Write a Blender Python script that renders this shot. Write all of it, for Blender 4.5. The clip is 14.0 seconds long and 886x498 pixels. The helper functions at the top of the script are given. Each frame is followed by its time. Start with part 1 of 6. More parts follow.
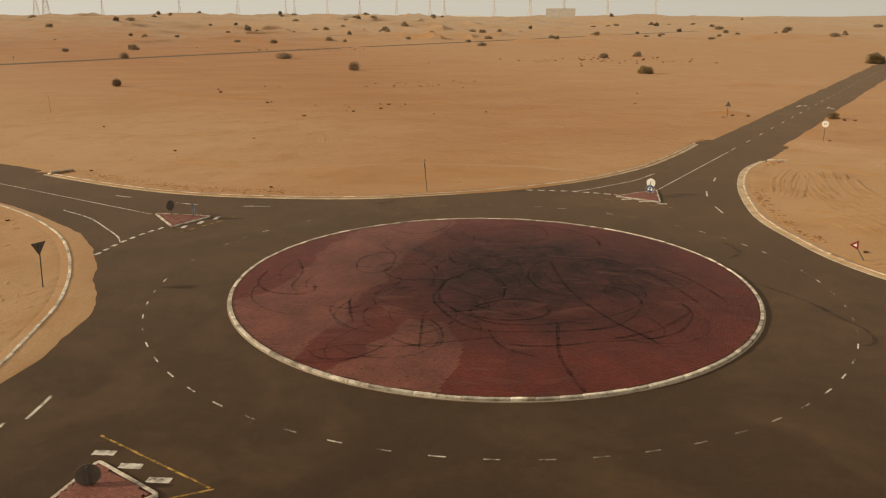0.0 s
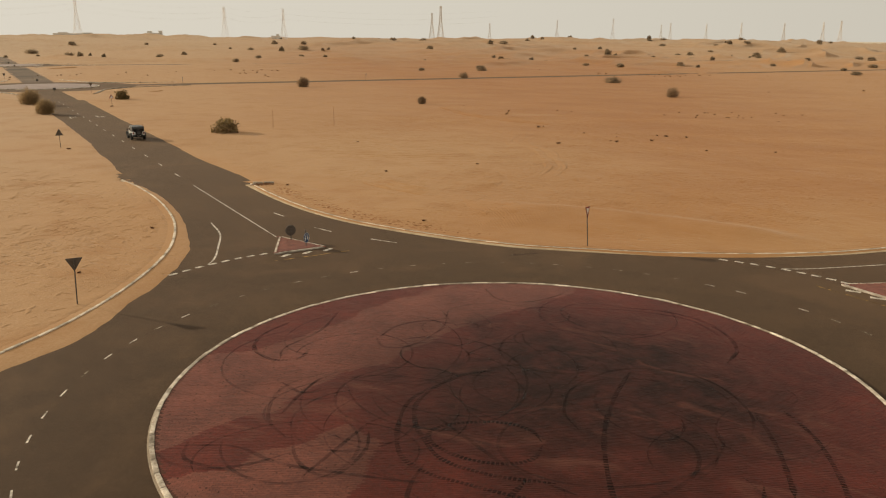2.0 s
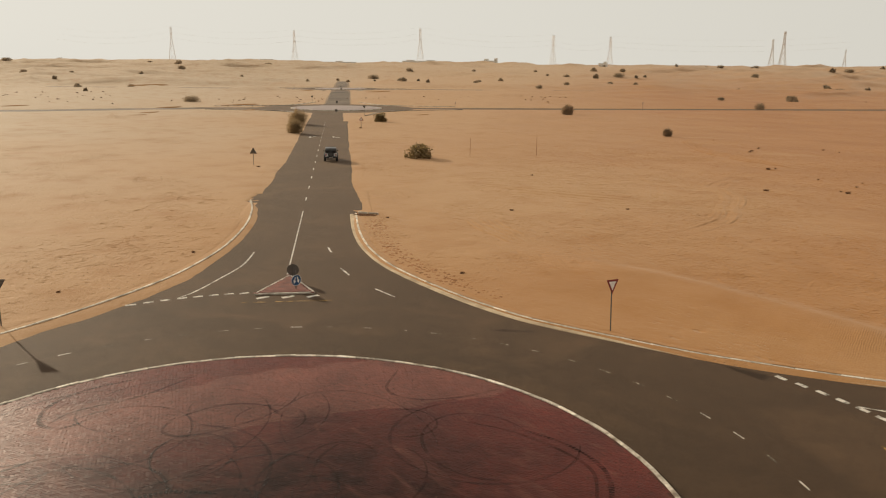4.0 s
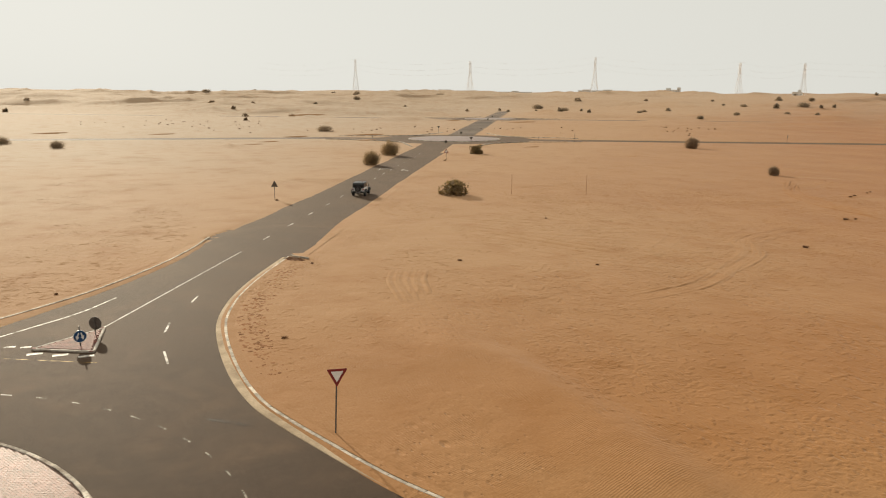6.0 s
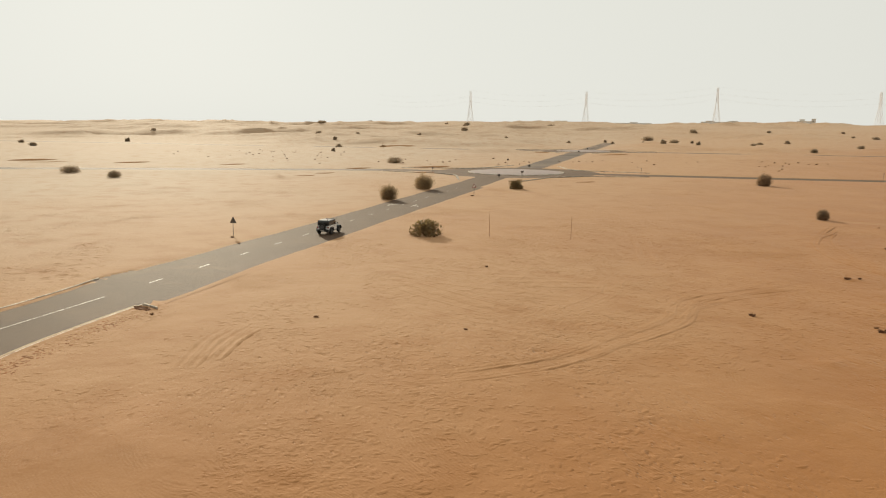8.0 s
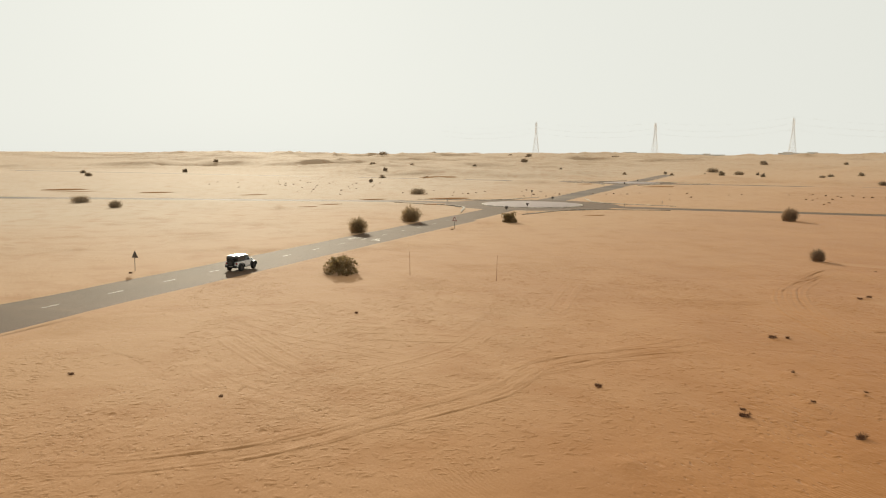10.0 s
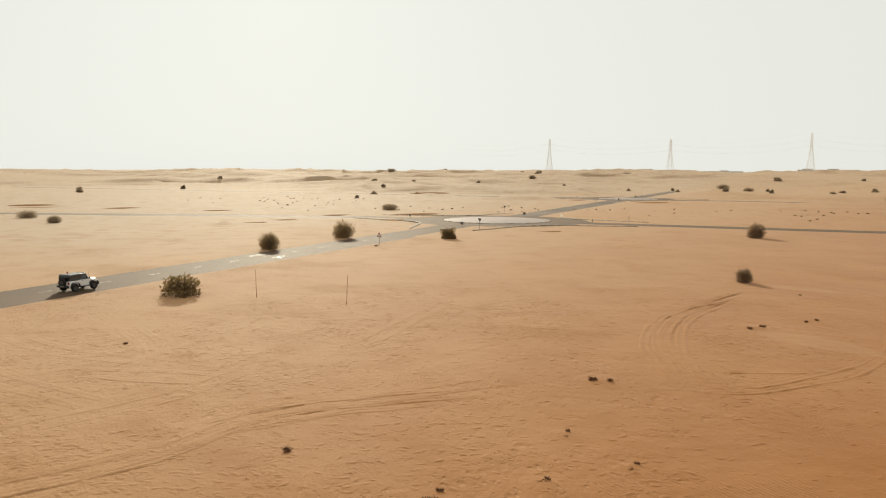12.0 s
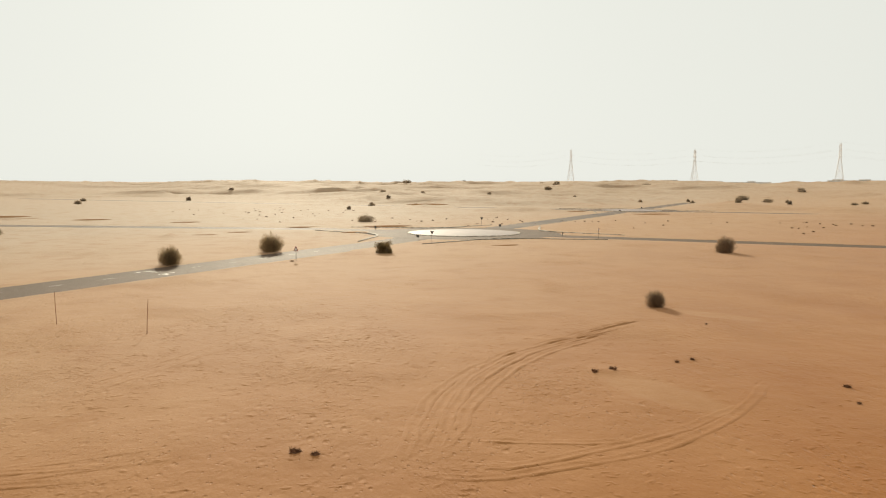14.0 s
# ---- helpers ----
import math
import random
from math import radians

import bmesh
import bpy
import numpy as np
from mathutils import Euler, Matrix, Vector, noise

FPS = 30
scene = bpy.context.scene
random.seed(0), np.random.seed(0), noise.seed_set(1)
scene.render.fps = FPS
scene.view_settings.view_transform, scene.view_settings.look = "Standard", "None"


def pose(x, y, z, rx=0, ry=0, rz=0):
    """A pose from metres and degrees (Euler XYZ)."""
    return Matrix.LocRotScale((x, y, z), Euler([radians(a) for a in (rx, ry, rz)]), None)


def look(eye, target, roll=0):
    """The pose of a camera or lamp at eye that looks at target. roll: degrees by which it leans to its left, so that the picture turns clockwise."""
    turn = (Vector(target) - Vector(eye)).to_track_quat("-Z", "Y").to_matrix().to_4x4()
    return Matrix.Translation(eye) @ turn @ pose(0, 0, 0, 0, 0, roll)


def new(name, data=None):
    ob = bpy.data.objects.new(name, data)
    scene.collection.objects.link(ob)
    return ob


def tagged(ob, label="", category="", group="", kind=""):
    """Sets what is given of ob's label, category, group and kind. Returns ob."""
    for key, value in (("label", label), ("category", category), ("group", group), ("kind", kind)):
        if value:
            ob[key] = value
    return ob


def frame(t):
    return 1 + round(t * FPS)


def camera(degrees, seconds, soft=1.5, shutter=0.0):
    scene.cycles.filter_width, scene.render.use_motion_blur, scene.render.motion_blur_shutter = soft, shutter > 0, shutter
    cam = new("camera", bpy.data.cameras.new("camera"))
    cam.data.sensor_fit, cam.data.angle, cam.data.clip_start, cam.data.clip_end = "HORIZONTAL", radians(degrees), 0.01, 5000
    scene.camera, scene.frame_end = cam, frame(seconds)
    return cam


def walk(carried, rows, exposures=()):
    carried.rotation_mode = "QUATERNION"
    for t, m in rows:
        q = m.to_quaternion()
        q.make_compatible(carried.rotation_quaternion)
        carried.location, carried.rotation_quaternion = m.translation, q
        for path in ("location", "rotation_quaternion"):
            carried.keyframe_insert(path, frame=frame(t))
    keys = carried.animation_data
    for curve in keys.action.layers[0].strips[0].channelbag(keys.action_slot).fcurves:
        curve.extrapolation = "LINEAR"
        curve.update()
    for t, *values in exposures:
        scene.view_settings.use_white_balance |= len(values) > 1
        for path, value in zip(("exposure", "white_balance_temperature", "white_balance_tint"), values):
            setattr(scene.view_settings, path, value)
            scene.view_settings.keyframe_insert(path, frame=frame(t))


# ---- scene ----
cam = camera(58.9, 14.0, soft=1.15)
PATH = [
    (0, (-1.667, -40.158, 13.755), (-1.711, -38.273, 13.197), 0.0),
    (0.5, (1.108, -37.247, 13.582), (0.85, -35.374, 13.038), -0.1),
    (1, (4.152, -34.074, 13.427), (3.682, -32.239, 12.896), 0.1),
    (1.5, (7.273, -30.495, 13.285), (6.594, -28.722, 12.768), 0.2),
    (2, (10.291, -26.565, 13.185), (9.414, -24.879, 12.68), 0.4),
    (2.5, (13.069, -22.285, 13.068), (12.004, -20.705, 12.576), 0.6),
    (5, (22.537, 2.633, 13.216), (20.887, 3.62, 12.801), 0.2),
    (5.5, (23.543, 8.102, 13.338), (21.843, 9.009, 12.94), 0.1),
    (6, (24.01, 13.601, 13.477), (22.269, 14.433, 13.095), 0.3),
    (6.5, (24.122, 19.071, 13.569), (22.343, 19.826, 13.206), 0.3),
    (7, (23.999, 24.505, 13.686), (22.186, 25.187, 13.34), 0.3),
    (7.5, (23.72, 29.887, 13.784), (21.879, 30.499, 13.457), 0.2),
    (8, (23.003, 35.119, 13.826), (21.139, 35.668, 13.516), 0.4),
    (10.5, (16.062, 60.11, 13.235), (14.137, 60.455, 13.016), 0.3),
    (11, (14.248, 64.775, 12.954), (12.321, 65.108, 12.746), 0.3),
    (11.5, (12.243, 69.429, 12.629), (10.312, 69.75, 12.431), 0.3),
    (12, (10.063, 74.064, 12.368), (8.129, 74.372, 12.178), 0.3),
    (12.5, (7.74, 78.711, 12.205), (5.803, 79.006, 12.021), 0.3),
    (13, (5.306, 83.364, 12.063), (3.367, 83.643, 11.888), 0.3),
    (13.5, (2.823, 87.958, 11.966), (0.88, 88.217, 11.798), 0.3),
    (14, (0.445, 92.558, 11.892), (-1.502, 92.789, 11.731), 0.2),
]
walk(cam, [(t, look(eye, target, roll)) for t, eye, target, roll in PATH], exposures=[(0, -0.46, 7400, 10), (2.5, -0.42, 7100, 10), (5, -0.29, 6620, 9), (8, -0.21, 6480, 7), (11, -0.14, 6420, 6), (14, -0.13, 6420, 6)])

# ---- world and sun: a low sun in the west behind dusty air ----
SUN_EL = radians(18)
SUN_TO = Vector((-math.cos(SUN_EL), -0.055, math.sin(SUN_EL))).normalized()
world = bpy.data.worlds.new("dusty_sky")
scene.world = world
world.use_nodes = True
wn, wl = world.node_tree.nodes, world.node_tree.links
sky = wn.new("ShaderNodeTexSky")
sky.sky_type = "NISHITA"
sky.sun_disc = False
sky.sun_elevation = SUN_EL
sky.sun_rotation = radians(-93)
sky.dust_density = 3.0
sky.air_density = 1.0
sky.ozone_density = 1.0
bg = wn["Background"]
bg.inputs["Strength"].default_value = 0.0012
grey = wn.new("ShaderNodeHueSaturation")
grey.inputs["Saturation"].default_value = 0.35
wl.new(sky.outputs["Color"], grey.inputs["Color"])
wl.new(grey.outputs["Color"], bg.inputs["Color"])
veil = wn.new("ShaderNodeBackground")
veil.inputs["Color"].default_value = (1.0, 0.98, 0.905, 1)
# the dust glows towards the sun and is dimmer behind
way = wn.new("ShaderNodeTexCoord")
side = wn.new("ShaderNodeVectorMath")
side.operation = "DOT_PRODUCT"
side.inputs[1].default_value = (-1.0, -0.055, 0.0)
wl.new(way.outputs["Generated"], side.inputs[0])
glow = wn.new("ShaderNodeMath")
glow.operation = "MULTIPLY_ADD"
glow.inputs[1].default_value, glow.inputs[2].default_value = 0.145, 0.782
wl.new(side.outputs["Value"], glow.inputs[0])
wl.new(glow.outputs[0], veil.inputs["Strength"])
add = wn.new("ShaderNodeAddShader")
wl.new(bg.outputs[0], add.inputs[0])
wl.new(veil.outputs[0], add.inputs[1])
wl.new(add.outputs[0], wn["World Output"].inputs["Surface"])

lamp = bpy.data.lights.new("sun", "SUN")
lamp.energy = 4.4
lamp.angle = radians(1.2)
lamp.color = (1.0, 0.88, 0.68)
sun = new("sun", lamp)
sun.matrix_world = look(SUN_TO * 200, (0, 0, 0))


# ---- materials ----
def own(m):
    """Shifts the texture by a number of the object's own, so that no two pieces look alike."""
    n, l = m.node_tree.nodes, m.node_tree.links
    info = n.new("ShaderNodeObjectInfo")
    k = n.new("ShaderNodeMath")
    k.operation = "MULTIPLY"
    k.inputs[1].default_value = 90.0
    l.new(info.outputs["Random"], k.inputs[0])
    for t in [x for x in n if x.bl_idname == "ShaderNodeTexNoise"]:
        src = t.inputs["Vector"].links[0].from_socket
        v = n.new("ShaderNodeVectorMath")
        l.new(src, v.inputs[0])
        l.new(k.outputs[0], v.inputs[1])
        l.new(v.outputs[0], t.inputs["Vector"])
    return m


def mat(name, color, rough=0.7, metal=0.0, spec=0.5, var=0.15, scale=3.0, fine=40.0, bump=0.0, bump_scale=60.0, sheen=0.0, sheen_tint=(1, 1, 1), hue=None, island=False, alpha=None):
    """A node material: a base colour broken up by noise at two scales, and fine relief."""
    m = bpy.data.materials.new(name)
    m.use_nodes = True
    n, l = m.node_tree.nodes, m.node_tree.links
    p = n["Principled BSDF"]
    p.inputs["Roughness"].default_value = rough
    p.inputs["Metallic"].default_value = metal
    p.inputs["Specular IOR Level"].default_value = spec
    p.inputs["Sheen Weight"].default_value = sheen
    p.inputs["Sheen Tint"].default_value = (*sheen_tint, 1)
    p.inputs["Sheen Roughness"].default_value = 0.45
    tc = n.new("ShaderNodeTexCoord")
    big = n.new("ShaderNodeTexNoise")
    big.inputs["Scale"].default_value = scale
    big.inputs["Detail"].default_value = 6
    small = n.new("ShaderNodeTexNoise")
    small.inputs["Scale"].default_value = fine
    small.inputs["Detail"].default_value = 3
    l.new(tc.outputs["Object"], big.inputs["Vector"])
    l.new(tc.outputs["Object"], small.inputs["Vector"])
    ramp = n.new("ShaderNodeMixRGB")
    dark = tuple(c * (1 - var) for c in color)
    lite = tuple(min(1, c * (1 + var)) for c in (hue or color))
    ramp.inputs["Color1"].default_value = (*dark, 1)
    ramp.inputs["Color2"].default_value = (*lite, 1)
    mr = n.new("ShaderNodeMapRange")
    mr.inputs["From Min"].default_value, mr.inputs["From Max"].default_value = 0.3, 0.7
    l.new(big.outputs["Fac"], mr.inputs["Value"])
    l.new(mr.outputs["Result"], ramp.inputs["Fac"])
    mul = n.new("ShaderNodeMixRGB")
    mul.blend_type = "OVERLAY"
    mul.inputs["Fac"].default_value = min(1, var * 1.6)
    l.new(ramp.outputs["Color"], mul.inputs["Color1"])
    l.new(small.outputs["Fac"], mul.inputs["Color2"])
    last = mul.outputs["Color"]
    if island:
        geo = n.new("ShaderNodeNewGeometry")
        hsv = n.new("ShaderNodeHueSaturation")
        mr2 = n.new("ShaderNodeMapRange")
        mr2.inputs["To Min"].default_value, mr2.inputs["To Max"].default_value = 0.86, 1.14
        l.new(geo.outputs["Random Per Island"], mr2.inputs["Value"])
        l.new(mr2.outputs["Result"], hsv.inputs["Value"])
        l.new(last, hsv.inputs["Color"])
        last = hsv.outputs["Color"]
    l.new(last, p.inputs["Base Color"])
    if bump:
        bn = n.new("ShaderNodeTexNoise")
        bn.inputs["Scale"].default_value = bump_scale
        bn.inputs["Detail"].default_value = 4
        l.new(tc.outputs["Object"], bn.inputs["Vector"])
        b = n.new("ShaderNodeBump")
        b.inputs["Strength"].default_value = 1.0
        b.inputs["Distance"].default_value = bump
        l.new(bn.outputs["Fac"], b.inputs["Height"])
        l.new(b.outputs["Normal"], p.inputs["Normal"])
    if alpha is not None:
        an = n.new("ShaderNodeTexNoise")
        an.inputs["Scale"].default_value = alpha[1]
        an.inputs["Detail"].default_value = 5
        l.new(tc.outputs["Object"], an.inputs["Vector"])
        am = n.new("ShaderNodeMapRange")
        am.inputs["From Min"].default_value, am.inputs["From Max"].default_value = 0.35, 0.65
        am.inputs["To Min"].default_value, am.inputs["To Max"].default_value = alpha[0] * 0.25, alpha[0]
        l.new(an.outputs["Fac"], am.inputs["Value"])
        l.new(am.outputs["Result"], p.inputs["Alpha"])
    return m


def sand_material():
    """Orange desert sand: pale drifts, wind ripples, trampled patches and fine grain."""
    m = bpy.data.materials.new("desert_sand")
    m.use_nodes = True
    n, l = m.node_tree.nodes, m.node_tree.links
    p = n["Principled BSDF"]
    p.inputs["Roughness"].default_value = 0.86
    p.inputs["Specular IOR Level"].default_value = 0.10
    p.inputs["Sheen Weight"].default_value = 0.115
    p.inputs["Sheen Tint"].default_value = (0.97, 0.95, 0.88, 1)
    p.inputs["Sheen Roughness"].default_value = 0.3
    tc = n.new("ShaderNodeTexCoord")

    def noise_at(scale, detail=5, stretch=None, turn=0.0):
        src = tc.outputs["Object"]
        if stretch:
            mp = n.new("ShaderNodeMapping")
            mp.inputs["Scale"].default_value = stretch
            mp.inputs["Rotation"].default_value = (0, 0, turn)
            l.new(src, mp.inputs["Vector"])
            src = mp.outputs["Vector"]
        t = n.new("ShaderNodeTexNoise")
        t.inputs["Scale"].default_value = scale
        t.inputs["Detail"].default_value = detail
        l.new(src, t.inputs["Vector"])
        return t.outputs["Fac"]

    def spread(value, a, b, c=0.0, d=1.0):
        r = n.new("ShaderNodeMapRange")
        for key, v in (("From Min", a), ("From Max", b), ("To Min", c), ("To Max", d)):
            r.inputs[key].default_value = v
        l.new(value, r.inputs["Value"])
        return r.outputs["Result"]

    def times(a, b):
        t = n.new("ShaderNodeMath")
        t.operation = "MULTIPLY"
        l.new(a, t.inputs[0])
        if isinstance(b, float):
            t.inputs[1].default_value = b
        else:
            l.new(b, t.inputs[1])
        return t.outputs[0]

    def plus(a, b):
        t = n.new("ShaderNodeMath")
        l.new(a, t.inputs[0])
        l.new(b, t.inputs[1])
        return t.outputs[0]

    def mixed(fac, c1, c2):
        x = n.new("ShaderNodeMixRGB")
        l.new(fac, x.inputs["Fac"])
        for s, c in (("Color1", c1), ("Color2", c2)):
            if isinstance(c, tuple):
                x.inputs[s].default_value = (*c, 1)
            else:
                l.new(c, x.inputs[s])
        return x.outputs["Color"]

    drift = spread(noise_at(0.05, 6, (1.0, 2.0, 1.0), 0.5), 0.38, 0.62)
    col = mixed(drift, (0.322, 0.1230, 0.0320), (0.376, 0.1610, 0.0500))
    # sand paler to south and west: sunward haze put into the colour
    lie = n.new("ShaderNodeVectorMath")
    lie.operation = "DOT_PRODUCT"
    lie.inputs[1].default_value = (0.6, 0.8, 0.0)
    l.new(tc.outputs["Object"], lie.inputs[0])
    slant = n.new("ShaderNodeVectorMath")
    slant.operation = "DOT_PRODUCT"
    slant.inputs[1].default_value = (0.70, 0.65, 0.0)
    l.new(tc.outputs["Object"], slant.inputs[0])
    sunward_haze = spread(plus(slant.outputs["Value"], spread(noise_at(0.05, 5), 0.2, 0.8, -12.0, 12.0)), 56.0, -26.0, 0.0, 0.94)
    col = mixed(sunward_haze, col, (0.455, 0.266, 0.130))
    east = n.new("ShaderNodeVectorMath")
    east.operation = "DISTANCE"
    east.inputs[1].default_value = (40.0, 18.0, 0.1)
    l.new(tc.outputs["Object"], east.inputs[0])
    col = mixed(spread(plus(east.outputs["Value"], spread(noise_at(0.08, 4), 0.2, 0.8, -9.0, 9.0)), 44.0, 22.0, 0.0, 0.85), col, (0.455, 0.265, 0.122))
    # a paler patch here carries more of the sunward haze in its colour
    scuffed = n.new("ShaderNodeVectorMath")
    scuffed.operation = "DISTANCE"
    scuffed.inputs[1].default_value = (-38.0, 52.0, 0.1)
    l.new(tc.outputs["Object"], scuffed.inputs[0])
    col = mixed(spread(plus(scuffed.outputs["Value"], spread(noise_at(0.08, 4), 0.2, 0.8, -9.0, 9.0)), 36.0, 12.0, 0.0, 0.5), col, (0.485, 0.300, 0.155))
    # the ground beyond the north-eastern road is paler too
    level = n.new("ShaderNodeVectorMath")
    level.operation = "DOT_PRODUCT"
    level.inputs[1].default_value = (0.95, 0.3, 0.0)
    l.new(tc.outputs["Object"], level.inputs[0])
    col = mixed(spread(plus(level.outputs["Value"], spread(noise_at(0.04, 5), 0.2, 0.8, -18.0, 18.0)), 15.0, 85.0, 0.0, 0.6), col, (0.47, 0.255, 0.108))
    # paler still farther west: distance haze mixed into the sand's colour
    west_haze = spread(plus(lie.outputs["Value"], spread(noise_at(0.02, 5), 0.2, 0.8, -25.0, 25.0)), 2.0, -95.0, 0.0, 0.95)
    col = mixed(west_haze, col, (0.47, 0.355, 0.243))
    # far out all round the colour pales, standing in for haze
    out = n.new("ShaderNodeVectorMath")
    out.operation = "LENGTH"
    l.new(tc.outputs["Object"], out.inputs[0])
    far_haze = spread(plus(out.outputs["Value"], spread(noise_at(0.012, 5), 0.2, 0.8, -110.0, 110.0)), 330.0, 950.0, 0.0, 0.75)
    col = mixed(far_haze, col, (0.475, 0.335, 0.21))
    def calm(x, y, turn, length, width):
        """A patch that the wind has smoothed over, longer than wide."""
        mp = n.new("ShaderNodeMapping")
        mp.vector_type = "TEXTURE"
        mp.inputs["Location"].default_value = (x, y, 0.0)
        mp.inputs["Rotation"].default_value = (0, 0, radians(turn))
        mp.inputs["Scale"].default_value = (length, width, 50.0)
        l.new(tc.outputs["Object"], mp.inputs["Vector"])
        far_off = n.new("ShaderNodeVectorMath")
        far_off.operation = "LENGTH"
        l.new(mp.outputs["Vector"], far_off.inputs[0])
        return spread(plus(far_off.outputs["Value"], spread(noise_at(0.6, 4), 0.2, 0.8, -0.2, 0.2)), 1.05, 0.7)

    still = plus(plus(calm(-41.6, 110.2, 22, 5.4, 2.0), calm(-64.5, 62.6, 25, 6.5, 2.6)), plus(calm(-67.0, 126.0, 40, 5.0, 1.6), calm(-33.5, 33.0, -30, 6.0, 2.2)))
    col = mixed(times(still, 0.45), col, (0.43, 0.235, 0.105))
    patch = spread(noise_at(0.22, 6), 0.5, 0.72)
    col = mixed(times(patch, 0.45), col, (0.318, 0.133, 0.036))
    grain = spread(noise_at(9.0, 6), 0.3, 0.7, 0.0, 0.35)
    col = mixed(grain, col, (0.295, 0.123, 0.034))
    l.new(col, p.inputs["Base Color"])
    # relief: trampled clumps, ripples, grain
    def prints(scale, turn):
        """Scattered shallow dents, longer than wide."""
        mp = n.new("ShaderNodeMapping")
        mp.inputs["Scale"].default_value = (1.0, 1.9, 1.0)
        mp.inputs["Rotation"].default_value = (0, 0, turn)
        l.new(tc.outputs["Object"], mp.inputs["Vector"])
        vo = n.new("ShaderNodeTexVoronoi")
        vo.inputs["Scale"].default_value = scale
        l.new(mp.outputs["Vector"], vo.inputs["Vector"])
        sep = n.new("ShaderNodeSeparateColor")
        l.new(vo.outputs["Color"], sep.inputs["Color"])
        return times(spread(vo.outputs["Distance"], 0.08, 0.34, -1.0, 0.0), spread(sep.outputs[0], 0.72, 0.86))

    zone = spread(noise_at(0.07, 5), 0.42, 0.60, 0.12, 1.0)
    trample = plus(plus(times(prints(0.9, 1.2), 0.5), times(plus(prints(1.7, 0.9), prints(2.6, 0.3)), 0.35)), times(noise_at(1.5, 6, (1.0, 1.6, 1.0), 0.3), 0.55))
    rough = n.new("ShaderNodeMath")
    rough.operation, rough.use_clamp = "SUBTRACT", True
    rough.inputs[0].default_value = 1.0
    l.new(still, rough.inputs[1])
    trample = times(times(trample, zone), rough.outputs[0])
    wave = n.new("ShaderNodeTexWave")
    wave.wave_type, wave.bands_direction = "BANDS", "Y"
    wave.inputs["Scale"].default_value = 2.9
    wave.inputs["Distortion"].default_value = 4.0
    wave.inputs["Detail"].default_value = 3
    wave.inputs["Detail Scale"].default_value = 0.7
    mp = n.new("ShaderNodeMapping")
    mp.inputs["Rotation"].default_value = (0, 0, radians(72))
    l.new(tc.outputs["Object"], mp.inputs["Vector"])
    l.new(mp.outputs["Vector"], wave.inputs["Vector"])
    off = n.new("ShaderNodeVectorMath")
    off.operation = "DISTANCE"
    off.inputs[1].default_value = (-5.0, 28.0, 0.2)
    l.new(tc.outputs["Object"], off.inputs[0])
    rippled = plus(spread(noise_at(0.09, 2), 0.52, 0.66, 0.0, 0.05), times(spread(off.outputs["Value"], 9.0, 17.0, 0.05, 0.0), spread(noise_at(0.5, 4), 0.38, 0.7)))
    ripple = times(wave.outputs["Fac"], rippled)
    height = plus(plus(times(trample, 0.75), ripple), plus(times(noise_at(5.0, 8), 0.11), times(noise_at(0.8, 4), 0.36)))
    b = n.new("ShaderNodeBump")
    b.inputs["Strength"].default_value = 0.9
    b.inputs["Distance"].default_value = 0.2
    l.new(height, b.inputs["Height"])
    l.new(b.outputs["Normal"], p.inputs["Normal"])
    return m


def asphalt_material():
    """Old asphalt under a film of blown sand."""
    m = mat("dusty_asphalt", (0.0352, 0.0196, 0.0110), 0.78, 0, 0.21, 0.2, 0.12, 6.0, 0.012, 35.0, sheen=0.11, sheen_tint=(1.0, 0.67, 0.43))
    n, l = m.node_tree.nodes, m.node_tree.links
    p = n["Principled BSDF"]
    src = p.inputs["Base Color"].links[0].from_socket
    tc = n.new("ShaderNodeTexCoord")
    t = n.new("ShaderNodeTexNoise")
    t.inputs["Scale"].default_value, t.inputs["Detail"].default_value = 0.16, 7
    t.inputs["Distortion"].default_value = 1.2
    l.new(tc.outputs["Object"], t.inputs["Vector"])
    r = n.new("ShaderNodeMapRange")
    for key, v in (("From Min", 0.48), ("From Max", 0.85), ("To Min", 0.0), ("To Max", 0.42)):
        r.inputs[key].default_value = v
    l.new(t.outputs["Fac"], r.inputs["Value"])
    x = n.new("ShaderNodeMixRGB")
    x.inputs["Color2"].default_value = (0.125, 0.070, 0.036, 1)
    p.inputs["Specular Tint"].default_value = (1.0, 0.73, 0.50, 1)
    l.new(r.outputs["Result"], x.inputs["Fac"])
    l.new(src, x.inputs["Color1"])
    t2 = n.new("ShaderNodeTexNoise")
    t2.inputs["Scale"].default_value, t2.inputs["Detail"].default_value = 1.1, 9
    t2.inputs["Roughness"].default_value = 0.7
    l.new(tc.outputs["Object"], t2.inputs["Vector"])
    ov = n.new("ShaderNodeMixRGB")
    ov.blend_type = "OVERLAY"
    ov.inputs["Fac"].default_value = 0.55
    l.new(x.outputs["Color"], ov.inputs["Color1"])
    l.new(t2.outputs["Fac"], ov.inputs["Color2"])
    l.new(ov.outputs["Color"], p.inputs["Base Color"])
    return m


